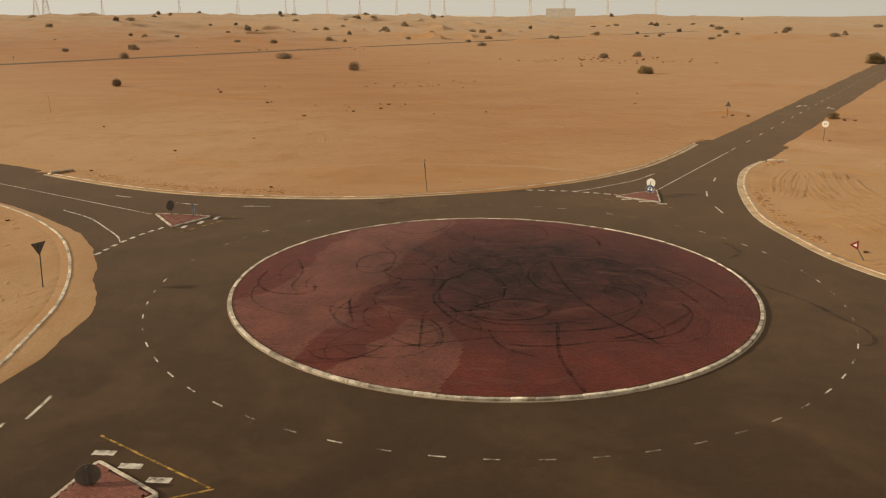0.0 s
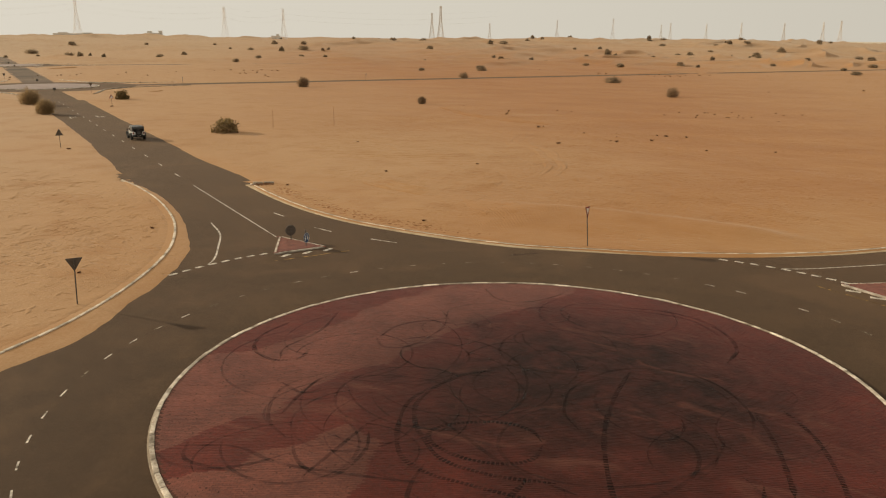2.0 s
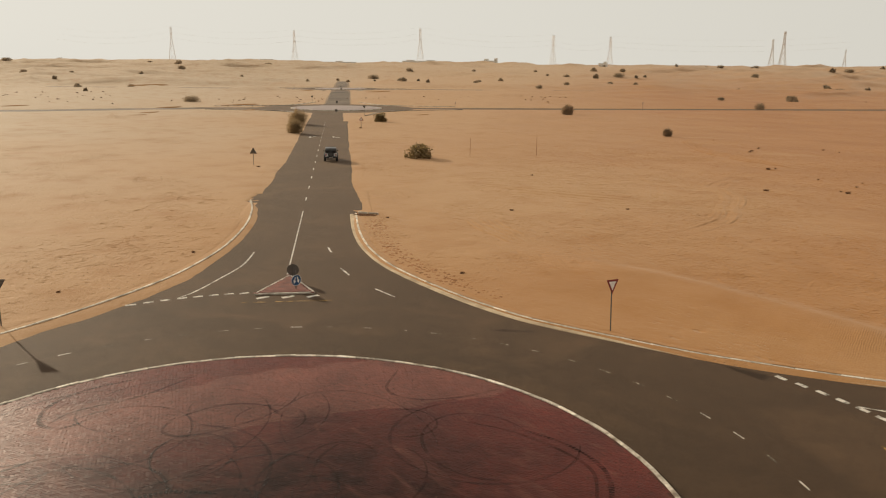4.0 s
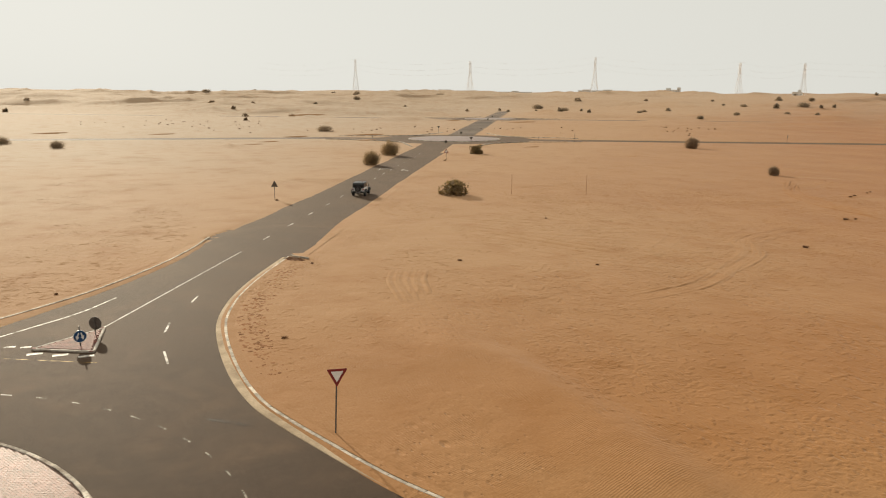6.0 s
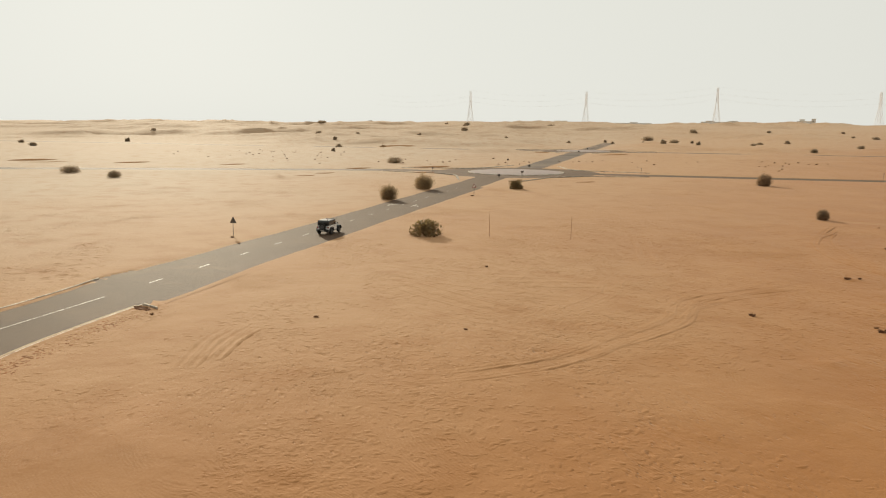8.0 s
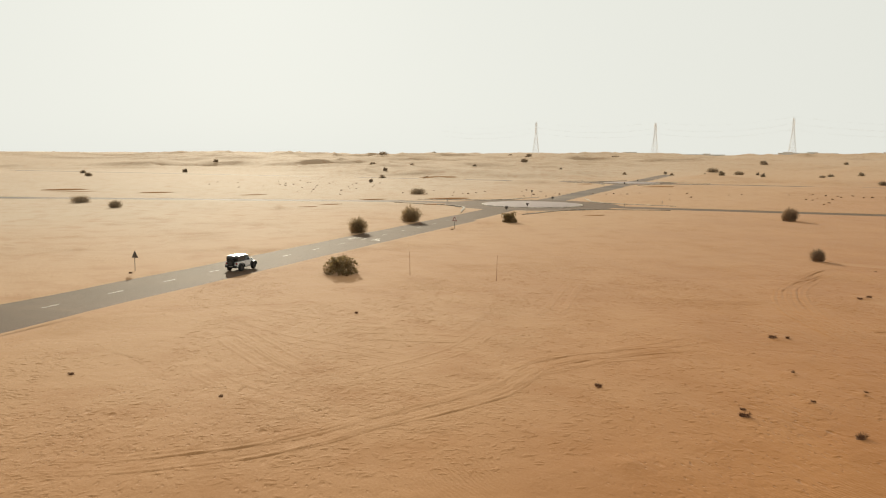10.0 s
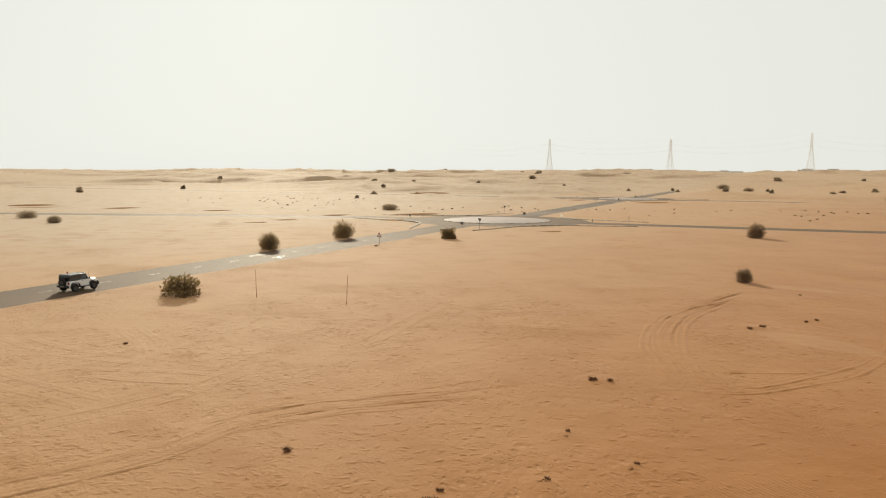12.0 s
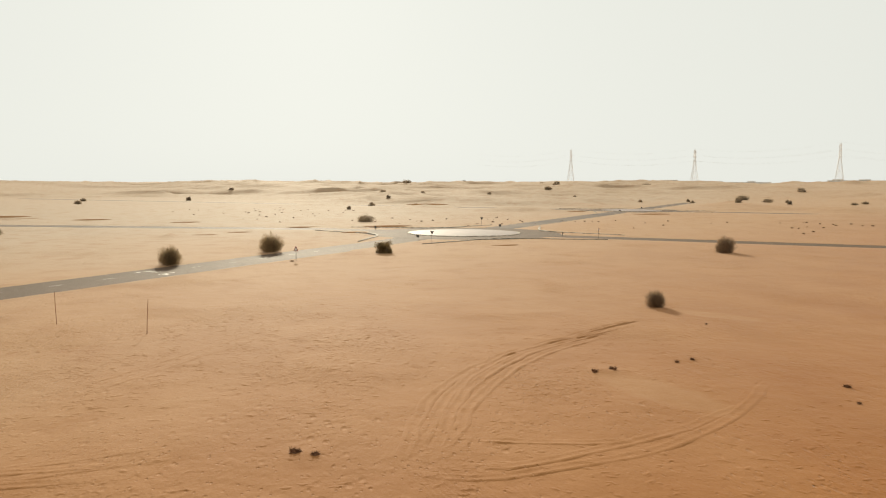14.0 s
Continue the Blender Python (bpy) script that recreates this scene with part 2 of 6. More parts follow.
def paver_material(name, color, island=True):
    """Concrete pavers, soiled with tyre rubber round the middle of the island."""
    m = mat(name, color, 0.54, 0, 0.24, 0.26, 0.5, 12.0, 0.003, 60.0, island=island)
    n, l = m.node_tree.nodes, m.node_tree.links
    p = n["Principled BSDF"]
    src = p.inputs["Base Color"].links[0].from_socket
    tc = n.new("ShaderNodeTexCoord")
    dist = n.new("ShaderNodeVectorMath")
    dist.operation = "DISTANCE"
    dist.inputs[1].default_value = (2.6, 0.8, 0.3)
    l.new(tc.outputs["Object"], dist.inputs[0])
    t = n.new("ShaderNodeTexNoise")
    t.inputs["Scale"].default_value, t.inputs["Detail"].default_value = 0.28, 6
    l.new(tc.outputs["Object"], t.inputs["Vector"])
    k = n.new("ShaderNodeMath")
    k.operation = "MULTIPLY_ADD"
    k.inputs[1].default_value = 9.0
    l.new(t.outputs["Fac"], k.inputs[0])
    l.new(dist.outputs["Value"], k.inputs[2])
    r = n.new("ShaderNodeMapRange")
    for key, v in (("From Min", 16.6), ("From Max", 8.6), ("To Min", 0.0), ("To Max", 0.97)):
        r.inputs[key].default_value = v
    l.new(k.outputs[0], r.inputs["Value"])
    x = n.new("ShaderNodeMixRGB")
    x.inputs["Color2"].default_value = (0.018, 0.0060, 0.0040, 1)
    t2 = n.new("ShaderNodeTexNoise")
    t2.inputs["Scale"].default_value, t2.inputs["Detail"].default_value = 1.3, 7
    l.new(tc.outputs["Object"], t2.inputs["Vector"])
    r2 = n.new("ShaderNodeMapRange")
    for key, v in (("From Min", 0.35), ("From Max", 0.65), ("To Min", 0.72), ("To Max", 1.05)):
        r2.inputs[key].default_value = v
    l.new(t2.outputs["Fac"], r2.inputs["Value"])
    k2 = n.new("ShaderNodeMath")
    k2.operation = "MULTIPLY"
    l.new(r.outputs["Result"], k2.inputs[0])
    l.new(r2.outputs["Result"], k2.inputs[1])
    l.new(k2.outputs[0], x.inputs["Fac"])
    l.new(src, x.inputs["Color1"])
    p.inputs["Specular Tint"].default_value = (1.0, 0.84, 0.76, 1)
    # pale scuffs of dust dragged over the bricks
    mp = n.new("ShaderNodeMapping")
    mp.inputs["Rotation"].default_value = (0, 0, radians(-28))
    mp.inputs["Scale"].default_value = (0.30, 0.85, 1.0)
    l.new(tc.outputs["Object"], mp.inputs["Vector"])
    t3 = n.new("ShaderNodeTexNoise")
    t3.inputs["Scale"].default_value, t3.inputs["Detail"].default_value = 0.75, 8
    t3.inputs["Distortion"].default_value = 1.6
    l.new(mp.outputs["Vector"], t3.inputs["Vector"])
    r3 = n.new("ShaderNodeMapRange")
    for key, v in (("From Min", 0.57), ("From Max", 0.72), ("To Min", 0.0), ("To Max", 0.42)):
        r3.inputs[key].default_value = v
    l.new(t3.outputs["Fac"], r3.inputs["Value"])
    dust = n.new("ShaderNodeMixRGB")
    dust.inputs["Color2"].default_value = (0.165, 0.062, 0.042, 1)
    l.new(r3.outputs["Result"], dust.inputs["Fac"])
    l.new(x.outputs["Color"], dust.inputs["Color1"])
    l.new(dust.outputs["Color"], p.inputs["Base Color"])
    # rubber dulls the gloss
    dull = n.new("ShaderNodeMapRange")
    dull.inputs["To Min"].default_value, dull.inputs["To Max"].default_value = 0.25, 0.095
    l.new(k2.outputs[0], dull.inputs["Value"])
    l.new(dull.outputs["Result"], p.inputs["Specular IOR Level"])
    return m


def leafy(m):
    """Thin blades: part of the light passes through."""
    n, l = m.node_tree.nodes, m.node_tree.links
    p = n["Principled BSDF"]
    t = n.new("ShaderNodeBsdfTranslucent")
    l.new(p.inputs["Base Color"].links[0].from_socket, t.inputs["Color"])
    x = n.new("ShaderNodeMixShader")
    x.inputs["Fac"].default_value = 0.5
    l.new(p.outputs[0], x.inputs[1])
    l.new(t.outputs[0], x.inputs[2])
    l.new(x.outputs[0], n["Material Output"].inputs["Surface"])
    return m


SAND = sand_material()
ASPHALT = asphalt_material()
# far asphalt: strewn sand and distance haze both go into this colour
SANDY_HAZED_ASPHALT = mat("sandy_hazed_asphalt", (0.115, 0.080, 0.056), 0.8, 0, 0.2, 0.3, 0.05, 3.0, 0.012, 35.0, hue=(0.15, 0.105, 0.072))
PAVER = paver_material("red_paver", (0.106, 0.0150, 0.0074))
PAVER_PINK = paver_material("pink_paver", (0.152, 0.047, 0.031))
PAVER_PLAIN = own(mat("red_brick_paver", (0.20, 0.068, 0.046), 0.7, 0, 0.4, 0.25, 2.0, 20.0, 0.003, 80.0, island=True))
# far islands: the sun's glare on the paving is put into the colour
PAVER_PALE = mat("glare_pale_far_paver", (0.30, 0.225, 0.195), 0.6, 0, 0.35, 0.12, 0.4, 4.0)
BED = mat("paver_bed_sand", (0.075, 0.032, 0.021), 0.9, 0, 0.2, 0.2, 2.0, 30.0)
def per_stone(m, low, high):
    """Every stone has its own brightness, by how much paint is left on it."""
    n, l = m.node_tree.nodes, m.node_tree.links
    p = n["Principled BSDF"]
    src = p.inputs["Base Color"].links[0].from_socket
    info = n.new("ShaderNodeObjectInfo")
    mr = n.new("ShaderNodeMapRange")
    mr.inputs["To Min"].default_value, mr.inputs["To Max"].default_value = low, high
    hsv = n.new("ShaderNodeHueSaturation")
    l.new(info.outputs["Random"], mr.inputs["Value"])
    l.new(mr.outputs["Result"], hsv.inputs["Value"])
    l.new(src, hsv.inputs["Color"])
    l.new(hsv.outputs["Color"], p.inputs["Base Color"])
    return m


KERB = per_stone(own(mat("worn_white_kerb_paint", (0.34, 0.26, 0.185), 0.75, 0, 0.12, 0.45, 1.3, 9.0, 0.006, 25.0, hue=(0.60, 0.525, 0.43))), 0.55, 1.2)
KERB_OUTER = per_stone(own(mat("sun_faded_kerb", (0.50, 0.41, 0.31), 0.8, 0, 0.1, 0.3, 1.3, 9.0, 0.006, 25.0, hue=(0.66, 0.575, 0.465))), 0.8, 1.12)
KERB_WORN = mat("bare_worn_kerb", (0.34, 0.265, 0.2), 0.75, 0, 0.3, 0.35, 1.8, 12.0, 0.006, 25.0, hue=(0.48, 0.42, 0.35))
HAUNCH = mat("kerb_concrete", (0.34, 0.27, 0.2), 0.8, 0, 0.3, 0.2, 2.0, 20.0, 0.005, 30.0)
CHANNEL = mat("sandy_concrete_gutter", (0.42, 0.30, 0.185), 0.85, 0, 0.2, 0.2, 0.8, 9.0, 0.006, 30.0, hue=(0.50, 0.38, 0.25))
PAINT = mat("worn_white_road_paint", (0.60, 0.535, 0.45), 0.6, 0, 0.4, 0.25, 3.0, 25.0, alpha=(1.4, 2.5))
FADED = mat("faded_road_paint", (0.34, 0.29, 0.22), 0.6, 0, 0.4, 0.3, 3.0, 25.0, alpha=(0.85, 3.0))
YELLOW = mat("faded_yellow_paint", (0.42, 0.24, 0.05), 0.65, 0, 0.4, 0.3, 2.0, 25.0, alpha=(0.9, 2.0))
RUBBER_MARK = mat("tyre_rubber_mark", (0.010, 0.0065, 0.005), 0.6, 0, 0.15, 0.2, 2.0, 20.0, alpha=(0.76, 1.6))
RUBBER_THIN = mat("thin_tyre_mark", (0.013, 0.008, 0.006), 0.6, 0, 0.18, 0.2, 2.0, 20.0, alpha=(0.42, 1.2))
RUBBER_FAINT = mat("faint_tyre_mark", (0.016, 0.009, 0.007), 0.55, 0, 0.24, 0.2, 2.0, 20.0, alpha=(0.35, 1.4))
S_RED = mat("sign_red", (0.21, 0.016, 0.014), 0.4, 0, 0.5, 0.12, 4.0, 30.0)
S_WHITE = mat("sign_white", (0.78, 0.74, 0.68), 0.4, 0, 0.5, 0.1, 4.0, 30.0)
S_BLUE = mat("sign_blue", (0.008, 0.055, 0.15), 0.4, 0, 0.5, 0.12, 4.0, 30.0)
S_BACK = mat("sign_back_grey", (0.12, 0.10, 0.082), 0.55, 0.2, 0.5, 0.15, 4.0, 30.0)
POLE = mat("galvanised_pole", (0.13, 0.115, 0.10), 0.5, 0.4, 0.5, 0.15, 6.0, 30.0)
RUST = mat("rusty_stick", (0.3, 0.13, 0.06), 0.8, 0.1, 0.3, 0.25, 6.0, 40.0)
CAR_WHITE = mat("white_car_paint", (0.82, 0.81, 0.78), 0.22, 0, 0.6, 0.03, 1.0, 20.0)
BLACK = mat("black_plastic", (0.018, 0.017, 0.016), 0.5, 0, 0.5, 0.15, 3.0, 30.0)
TOP_BLACK = mat("black_hardtop", (0.014, 0.013, 0.012), 0.42, 0, 0.85, 0.1, 2.0, 20.0)
TYRE = mat("tyre_rubber", (0.025, 0.023, 0.021), 0.8, 0, 0.3, 0.2, 6.0, 40.0)
RIM = mat("dark_alloy", (0.12, 0.115, 0.11), 0.35, 0.8, 0.5, 0.1, 5.0, 40.0)
GLASS = mat("tinted_window", (0.012, 0.013, 0.014), 0.06, 0, 0.8, 0.02, 1.0, 10.0)
LENS_RED = mat("tail_lamp_red", (0.35, 0.02, 0.02), 0.2, 0, 0.6, 0.05, 5.0, 40.0)
LENS_CLEAR = mat("head_lamp_clear", (0.6, 0.6, 0.58), 0.12, 0.2, 0.7, 0.05, 5.0, 40.0)
LEAF = leafy(mat("dusty_green_leaf", (0.235, 0.165, 0.072), 0.6, 0, 0.4, 0.3, 1.2, 9.0, island=True))
DRY = leafy(mat("dry_brown_twigs", (0.31, 0.215, 0.135), 0.8, 0, 0.2, 0.3, 1.2, 9.0, island=True))
OLIVE = leafy(mat("olive_desert_shrub", (0.33, 0.235, 0.13), 0.8, 0, 0.2, 0.3, 1.2, 9.0, island=True))
# far shrubs are lightened in the colour to stand in for haze
FAR_HAZED = leafy(mat("hazed_far_shrub", (0.34, 0.26, 0.175), 0.85, 0, 0.2, 0.3, 0.6, 4.0, island=True))
STEM = mat("shrub_stem", (0.16, 0.11, 0.07), 0.85, 0, 0.2, 0.25, 3.0, 20.0)
CLOD = mat("dead_scrub_clod", (0.165, 0.082, 0.042), 0.95, 0, 0.1, 0.45, 5.0, 25.0, 0.05, 12.0)
SOIL = mat("dug_brown_soil", (0.15, 0.072, 0.036), 0.95, 0, 0.1, 0.4, 1.5, 14.0, 0.04, 9.0)
EARTH = mat("brown_crumbled_earth", (0.275, 0.120, 0.048), 0.95, 0, 0.1, 0.35, 1.5, 14.0, 0.03, 9.0)
# both pylon steels are paled in the colour to stand in for haze
STEEL_FAR = mat("hazed_pylon_steel", (0.70, 0.66, 0.61), 0.7, 0.1, 0.3, 0.08, 0.2, 2.0)
# warehouse walls lightened in the colour as if seen through haze
HAZY_WALL = mat("hazed_grey_cladding", (0.62, 0.57, 0.50), 0.8, 0, 0.3, 0.1, 0.2, 1.0)
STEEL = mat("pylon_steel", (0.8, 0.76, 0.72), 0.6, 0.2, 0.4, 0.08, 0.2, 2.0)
# plaster and openings of far buildings are paled for haze too
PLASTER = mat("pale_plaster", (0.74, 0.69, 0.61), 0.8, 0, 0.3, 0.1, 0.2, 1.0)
HAZED_SAND = mat("hazed_far_dune", (0.64, 0.55, 0.43), 0.9, 0, 0.1, 0.06, 0.004, 0.03)
DARKWIN = mat("hazed_opening", (0.42, 0.38, 0.33), 0.4, 0, 0.5, 0.1, 0.3, 1.0)


# ---- mesh building ----
class Form:
    """Collects faces for one mesh."""

    def __init__(self):
        self.v, self.f, self.mi = [], [], []

    def add(self, verts, faces, mi=0, m=None):
        o = len(self.v)
        self.v += [tuple(m @ Vector(p)) for p in verts] if m is not None else [tuple(p) for p in verts]
        self.f += [tuple(i + o for i in face) for face in faces]
        self.mi += [mi] * len(faces)
        return self

    def box(self, c, s, m=None, bevel=0.0, mi=0):
        x, y, z = (k / 2 for k in s)
        if bevel <= 0:
            v = [(c[0] + a * x, c[1] + b * y, c[2] + d * z) for d in (-1, 1) for b in (-1, 1) for a in (-1, 1)]
            return self.add(v, [(0, 2, 3, 1), (4, 5, 7, 6), (0, 1, 5, 4), (2, 6, 7, 3), (0, 4, 6, 2), (1, 3, 7, 5)], mi, m)
        rings = []
        for zz, k in ((-z, bevel), (-z + bevel, 0), (z - bevel, 0), (z, bevel)):
            rings.append([(c[0] + a, c[1] + b, c[2] + zz) for a, b in (
                (-x + k + bevel, -y + k), (x - k - bevel, -y + k), (x - k, -y + k + bevel), (x - k, y - k - bevel),
                (x - k - bevel, y - k), (-x + k + bevel, y - k), (-x + k, y - k - bevel), (-x + k, -y + k + bevel))])
        v = [p for r in rings for p in r]
        f = [tuple(reversed(range(8))), tuple(range(24, 32))]
        f += [(r * 8 + i, r * 8 + (i + 1) % 8, r * 8 + 8 + (i + 1) % 8, r * 8 + 8 + i) for r in range(3) for i in range(8)]
        return self.add(v, f, mi, m)

    def tube(self, a, b, r0, r1=None, n=8, caps=True, mi=0, m=None):
        a, b = Vector(a), Vector(b)
        r1 = r0 if r1 is None else r1
        q = (b - a).to_track_quat("Z", "Y")
        v = []
        for p, r in ((a, r0), (b, r1)):
            v += [p + q @ Vector((r * math.cos(2 * math.pi * i / n), r * math.sin(2 * math.pi * i / n), 0)) for i in range(n)]
        f = [(i, (i + 1) % n, n + (i + 1) % n, n + i) for i in range(n)]
        if caps:
            f += [tuple(reversed(range(n))), tuple(range(n, 2 * n))]
        return self.add(v, f, mi, m)

    def lathe(self, prof, n=24, m=None, mi=0):
        """A profile of (radius, height) turned round z."""
        v = [(r * math.cos(2 * math.pi * i / n), r * math.sin(2 * math.pi * i / n), z) for r, z in prof for i in range(n)]
        f = [(k * n + i, k * n + (i + 1) % n, k * n + n + (i + 1) % n, k * n + n + i) for k in range(len(prof) - 1) for i in range(n)]
        return self.add(v, f, mi, m)

    def prism(self, poly, z0, z1, m=None, mi=0):
        """A flat outline raised from z0 to z1."""
        n = len(poly)
        v = [(x, y, z0) for x, y in poly] + [(x, y, z1) for x, y in poly]
        f = [tuple(reversed(range(n))), tuple(range(n, 2 * n))] + [(i, (i + 1) % n, n + (i + 1) % n, n + i) for i in range(n)]
        return self.add(v, f, mi, m)

    def mesh(self, name, mats, smooth=False):
        me = bpy.data.meshes.new(name)
        me.from_pydata(self.v, [], self.f)
        for x in mats if isinstance(mats, (list, tuple)) else [mats]:
            me.materials.append(x)
        if any(self.mi):
            me.polygons.foreach_set("material_index", self.mi)
        if smooth:
            me.polygons.foreach_set("use_smooth", [True] * len(me.polygons))
        me.update()
        return me


def part(name, form, mats, parent=None, label="", m=None, smooth=False):
    """One mesh object, under a thing or a part."""
    me = form if isinstance(form, bpy.types.Mesh) else form.mesh(name, mats, smooth)
    ob = new(name, me)
    if parent is not None:
        ob.parent = parent
    if m is not None:
        ob.matrix_basis = m
    return tagged(ob, label)


def empty(name, m, label, category, group="", kind=""):
    ob = new(name)
    ob.empty_display_size = 0.3
    ob.matrix_basis = m
    return tagged(ob, label, category, group, kind)


def fast_mesh(name, verts, quads, mats, mi=None, smooth=False):
    """A mesh from arrays of corners and four-sided faces."""
    me = bpy.data.meshes.new(name)
    verts, quads = np.asarray(verts, dtype=np.float32), np.asarray(quads, dtype=np.int32)
    me.vertices.add(len(verts))
    me.vertices.foreach_set("co", verts.ravel())
    k = quads.shape[1]
    me.loops.add(quads.size)
    me.loops.foreach_set("vertex_index", quads.ravel())
    me.polygons.add(len(quads))
    me.polygons.foreach_set("loop_start", np.arange(0, quads.size, k, dtype=np.int32))
    for x in mats if isinstance(mats, (list, tuple)) else [mats]:
        me.materials.append(x)
    if mi is not None:
        me.polygons.foreach_set("material_index", np.asarray(mi, dtype=np.int32))
    me.polygons.foreach_set("use_smooth", np.full(len(quads), bool(smooth)))
    me.update(calc_edges=True)
    me.validate()
    return me


def spline(pts, step=0.5):
    """A smooth line through a few points, in even steps."""
    p = [np.array(q, float) for q in pts]
    p = [2 * p[0] - p[1], *p, 2 * p[-1] - p[-2]]
    out = []
    for i in range(1, len(p) - 2):
        a, b, c, d = p[i - 1:i + 3]
        k = max(4, int(np.linalg.norm(c - b) / 0.1))
        for j in range(k):
            t = j / k
            out.append(0.5 * (2 * b + (c - a) * t + (2 * a - 5 * b + 4 * c - d) * t ** 2 + (3 * b - a - 3 * c + d) * t ** 3))
    out.append(p[-2])
    out = np.array(out)
    s = np.r_[0, np.cumsum(np.hypot(*np.diff(out, axis=0).T))]
    m = np.linspace(0, s[-1], max(2, int(round(s[-1] / step)) + 1))
    return np.c_[np.interp(m, s, out[:, 0]), np.interp(m, s, out[:, 1])]


def vnoise(x, y, seed=0.0):
    """Value noise, 0 to 1."""
    ix, iy = np.floor(x), np.floor(y)
    fx, fy = x - ix, y - iy
    fx, fy = fx * fx * (3 - 2 * fx), fy * fy * (3 - 2 * fy)

    def corner(a, b):
        h = np.sin(a * 127.1 + b * 311.7 + seed * 74.7) * 43758.5453
        return h - np.floor(h)
    return (corner(ix, iy) * (1 - fx) + corner(ix + 1, iy) * fx) * (1 - fy) + (corner(ix, iy + 1) * (1 - fx) + corner(ix + 1, iy + 1) * fx) * fy


def fbm(x, y, seed=0.0, octaves=4):
    total, amp, norm = 0.0, 1.0, 0.0
    for o in range(octaves):
        total = total + amp * vnoise(x * 2 ** o + 13.7 * o, y * 2 ** o - 7.1 * o, seed + o)
        norm += amp
        amp *= 0.5
    return total / norm


def smooth(x, a, b):
    t = np.clip((x - a) / (b - a), 0, 1)
    return t * t * (3 - 2 * t)


# ---- plan ----
R_ISLAND, R_DASH = 13.74, 17.75
LEGS = {"a": 148.5, "b": 58.1, "c": 237.2, "d": 329.0}


def axis(deg):
    """A leg's way out, and its right-hand side."""
    c, s = math.cos(radians(deg)), math.sin(radians(deg))
    return np.array([c, s]), np.array([s, -c])


KERB_N = spline([(-39.3, 29.6), (-33.6, 26.2), (-29.4, 24.0), (-26.4, 22.7), (-22.5, 21.45), (-18.2, 20.75), (-13.1, 20.4), (-9.2, 20.55), (-6.6, 21.1), (-3.9, 21.9), (-1.2, 22.75), (1.0, 23.6), (4.5, 25.3), (7.5, 27.0), (11.0, 29.7), (15.1, 33.9), (18.0, 37.8), (21.5, 43.3), (24.7, 48.9)])
KERB_E = spline([(28.5, 37.6), (25.1, 32.7), (22.1, 25.0), (20.2, 16.9), (19.85, 12.6), (20.1, 9.4), (20.6, 5.3), (21.9, 1.4), (24.6, -3.2), (32.3, -11.9), (44.3, -20.3)])
KERB_S = spline([(40.5, -30.3), (33.5, -26.1), (23.6, -22.1), (13.4, -21.0), (3.2, -22.8), (-9.8, -30.5), (-23.8, -51.4)])
KERB_W = spline([(-34.6, -48.3), (-24.8, -32.5), (-21.8, -24.9), (-20.8, -19.2), (-20.4, -15.0), (-20.5, -11.2), (-20.85, -8.6), (-21.5, -4.7), (-22.4, -1.7), (-23.8, 1.7), (-25.9, 5.65), (-28.4, 9.25), (-32.2, 13.3), (-36.2, 16.6), (-41.2, 20.0), (-46.6, 23.0), (-51.3, 25.1)])
KERBS = {"north": KERB_N, "east": KERB_E, "south": KERB_S, "west": KERB_W}


def leg_point(leg, along, off):
    u, n = axis(LEGS[leg])
    return u * along + n * off


CORE = np.array([*KERB_N, leg_point("b", 58, -4.5), leg_point("b", 58, 4.5), *KERB_E, leg_point("d", 58, -4.5), leg_point("d", 58, 4.5), *KERB_S,
                 leg_point("c", 64, -4.5), leg_point("c", 64, 4.5), *KERB_W, leg_point("a", 61, -5.0), leg_point("a", 61, 4.6), leg_point("a", 51, 4.6)])
RAB2, RAB3 = np.array([-192.3, 120.6]), np.array([-360.0, 225.5])
CROSS, CROSS_SOUTH, CROSS_FAR = 57.2, 256.3, 54.0
BEND = np.array([-211.5, 87.0])


def slope(x):
    """The land falls gently to the west."""
    return -0.0012 * np.clip(-x - 47, 0, 103)


def segments_distance(x, y, line):
    best = np.full(x.shape, 1e9)
    for (ax, ay), (bx, by) in zip(line[:-1], line[1:]):
        dx, dy = bx - ax, by - ay
        t = np.clip(((x - ax) * dx + (y - ay) * dy) / (dx * dx + dy * dy + 1e-9), 0, 1)
        best = np.minimum(best, np.hypot(x - ax - t * dx, y - ay - t * dy))
    return best


def inside(x, y, poly):
    hit = np.zeros(x.shape, bool)
    for (ax, ay), (bx, by) in zip(poly, np.roll(poly, -1, axis=0)):
        if ay != by:
            hit ^= ((ay > y) != (by > y)) & (x < (bx - ax) * (y - ay) / (by - ay) + ax)
    return hit


def strip_distance(x, y, origin, deg, a0, a1, half):
    u, n = axis(deg)
    al = (x - origin[0]) * u[0] + (y - origin[1]) * u[1]
    off = np.abs((x - origin[0]) * n[0] + (y - origin[1]) * n[1]) - half
    return np.maximum(off, np.maximum(a0 - al, al - a1))


MOUNDS = [(-184, 51.6, 2.2, 0.9), (-60, 330, 14, 1.3), (60, 128, 6, 0.5), (70, 122, 5, 0.7), (38, 78, 3.2, 0.4), (-110, 330, 9, 0.9),
          (-24.6, 85.4, 0.8, 0.13), (-20.3, 86.9, 0.6, 0.12), (-18.9, 82.8, 0.8, 0.14), (-13.0, 69.4, 0.8, 0.12), (-6.9, 64.3, 0.7, 0.1), (-14.6, 28.1, 0.6, 0.12), (-33.4, 90.7, 1.3, 0.14), (-46.9, 108.6, 1.3, 0.12)]


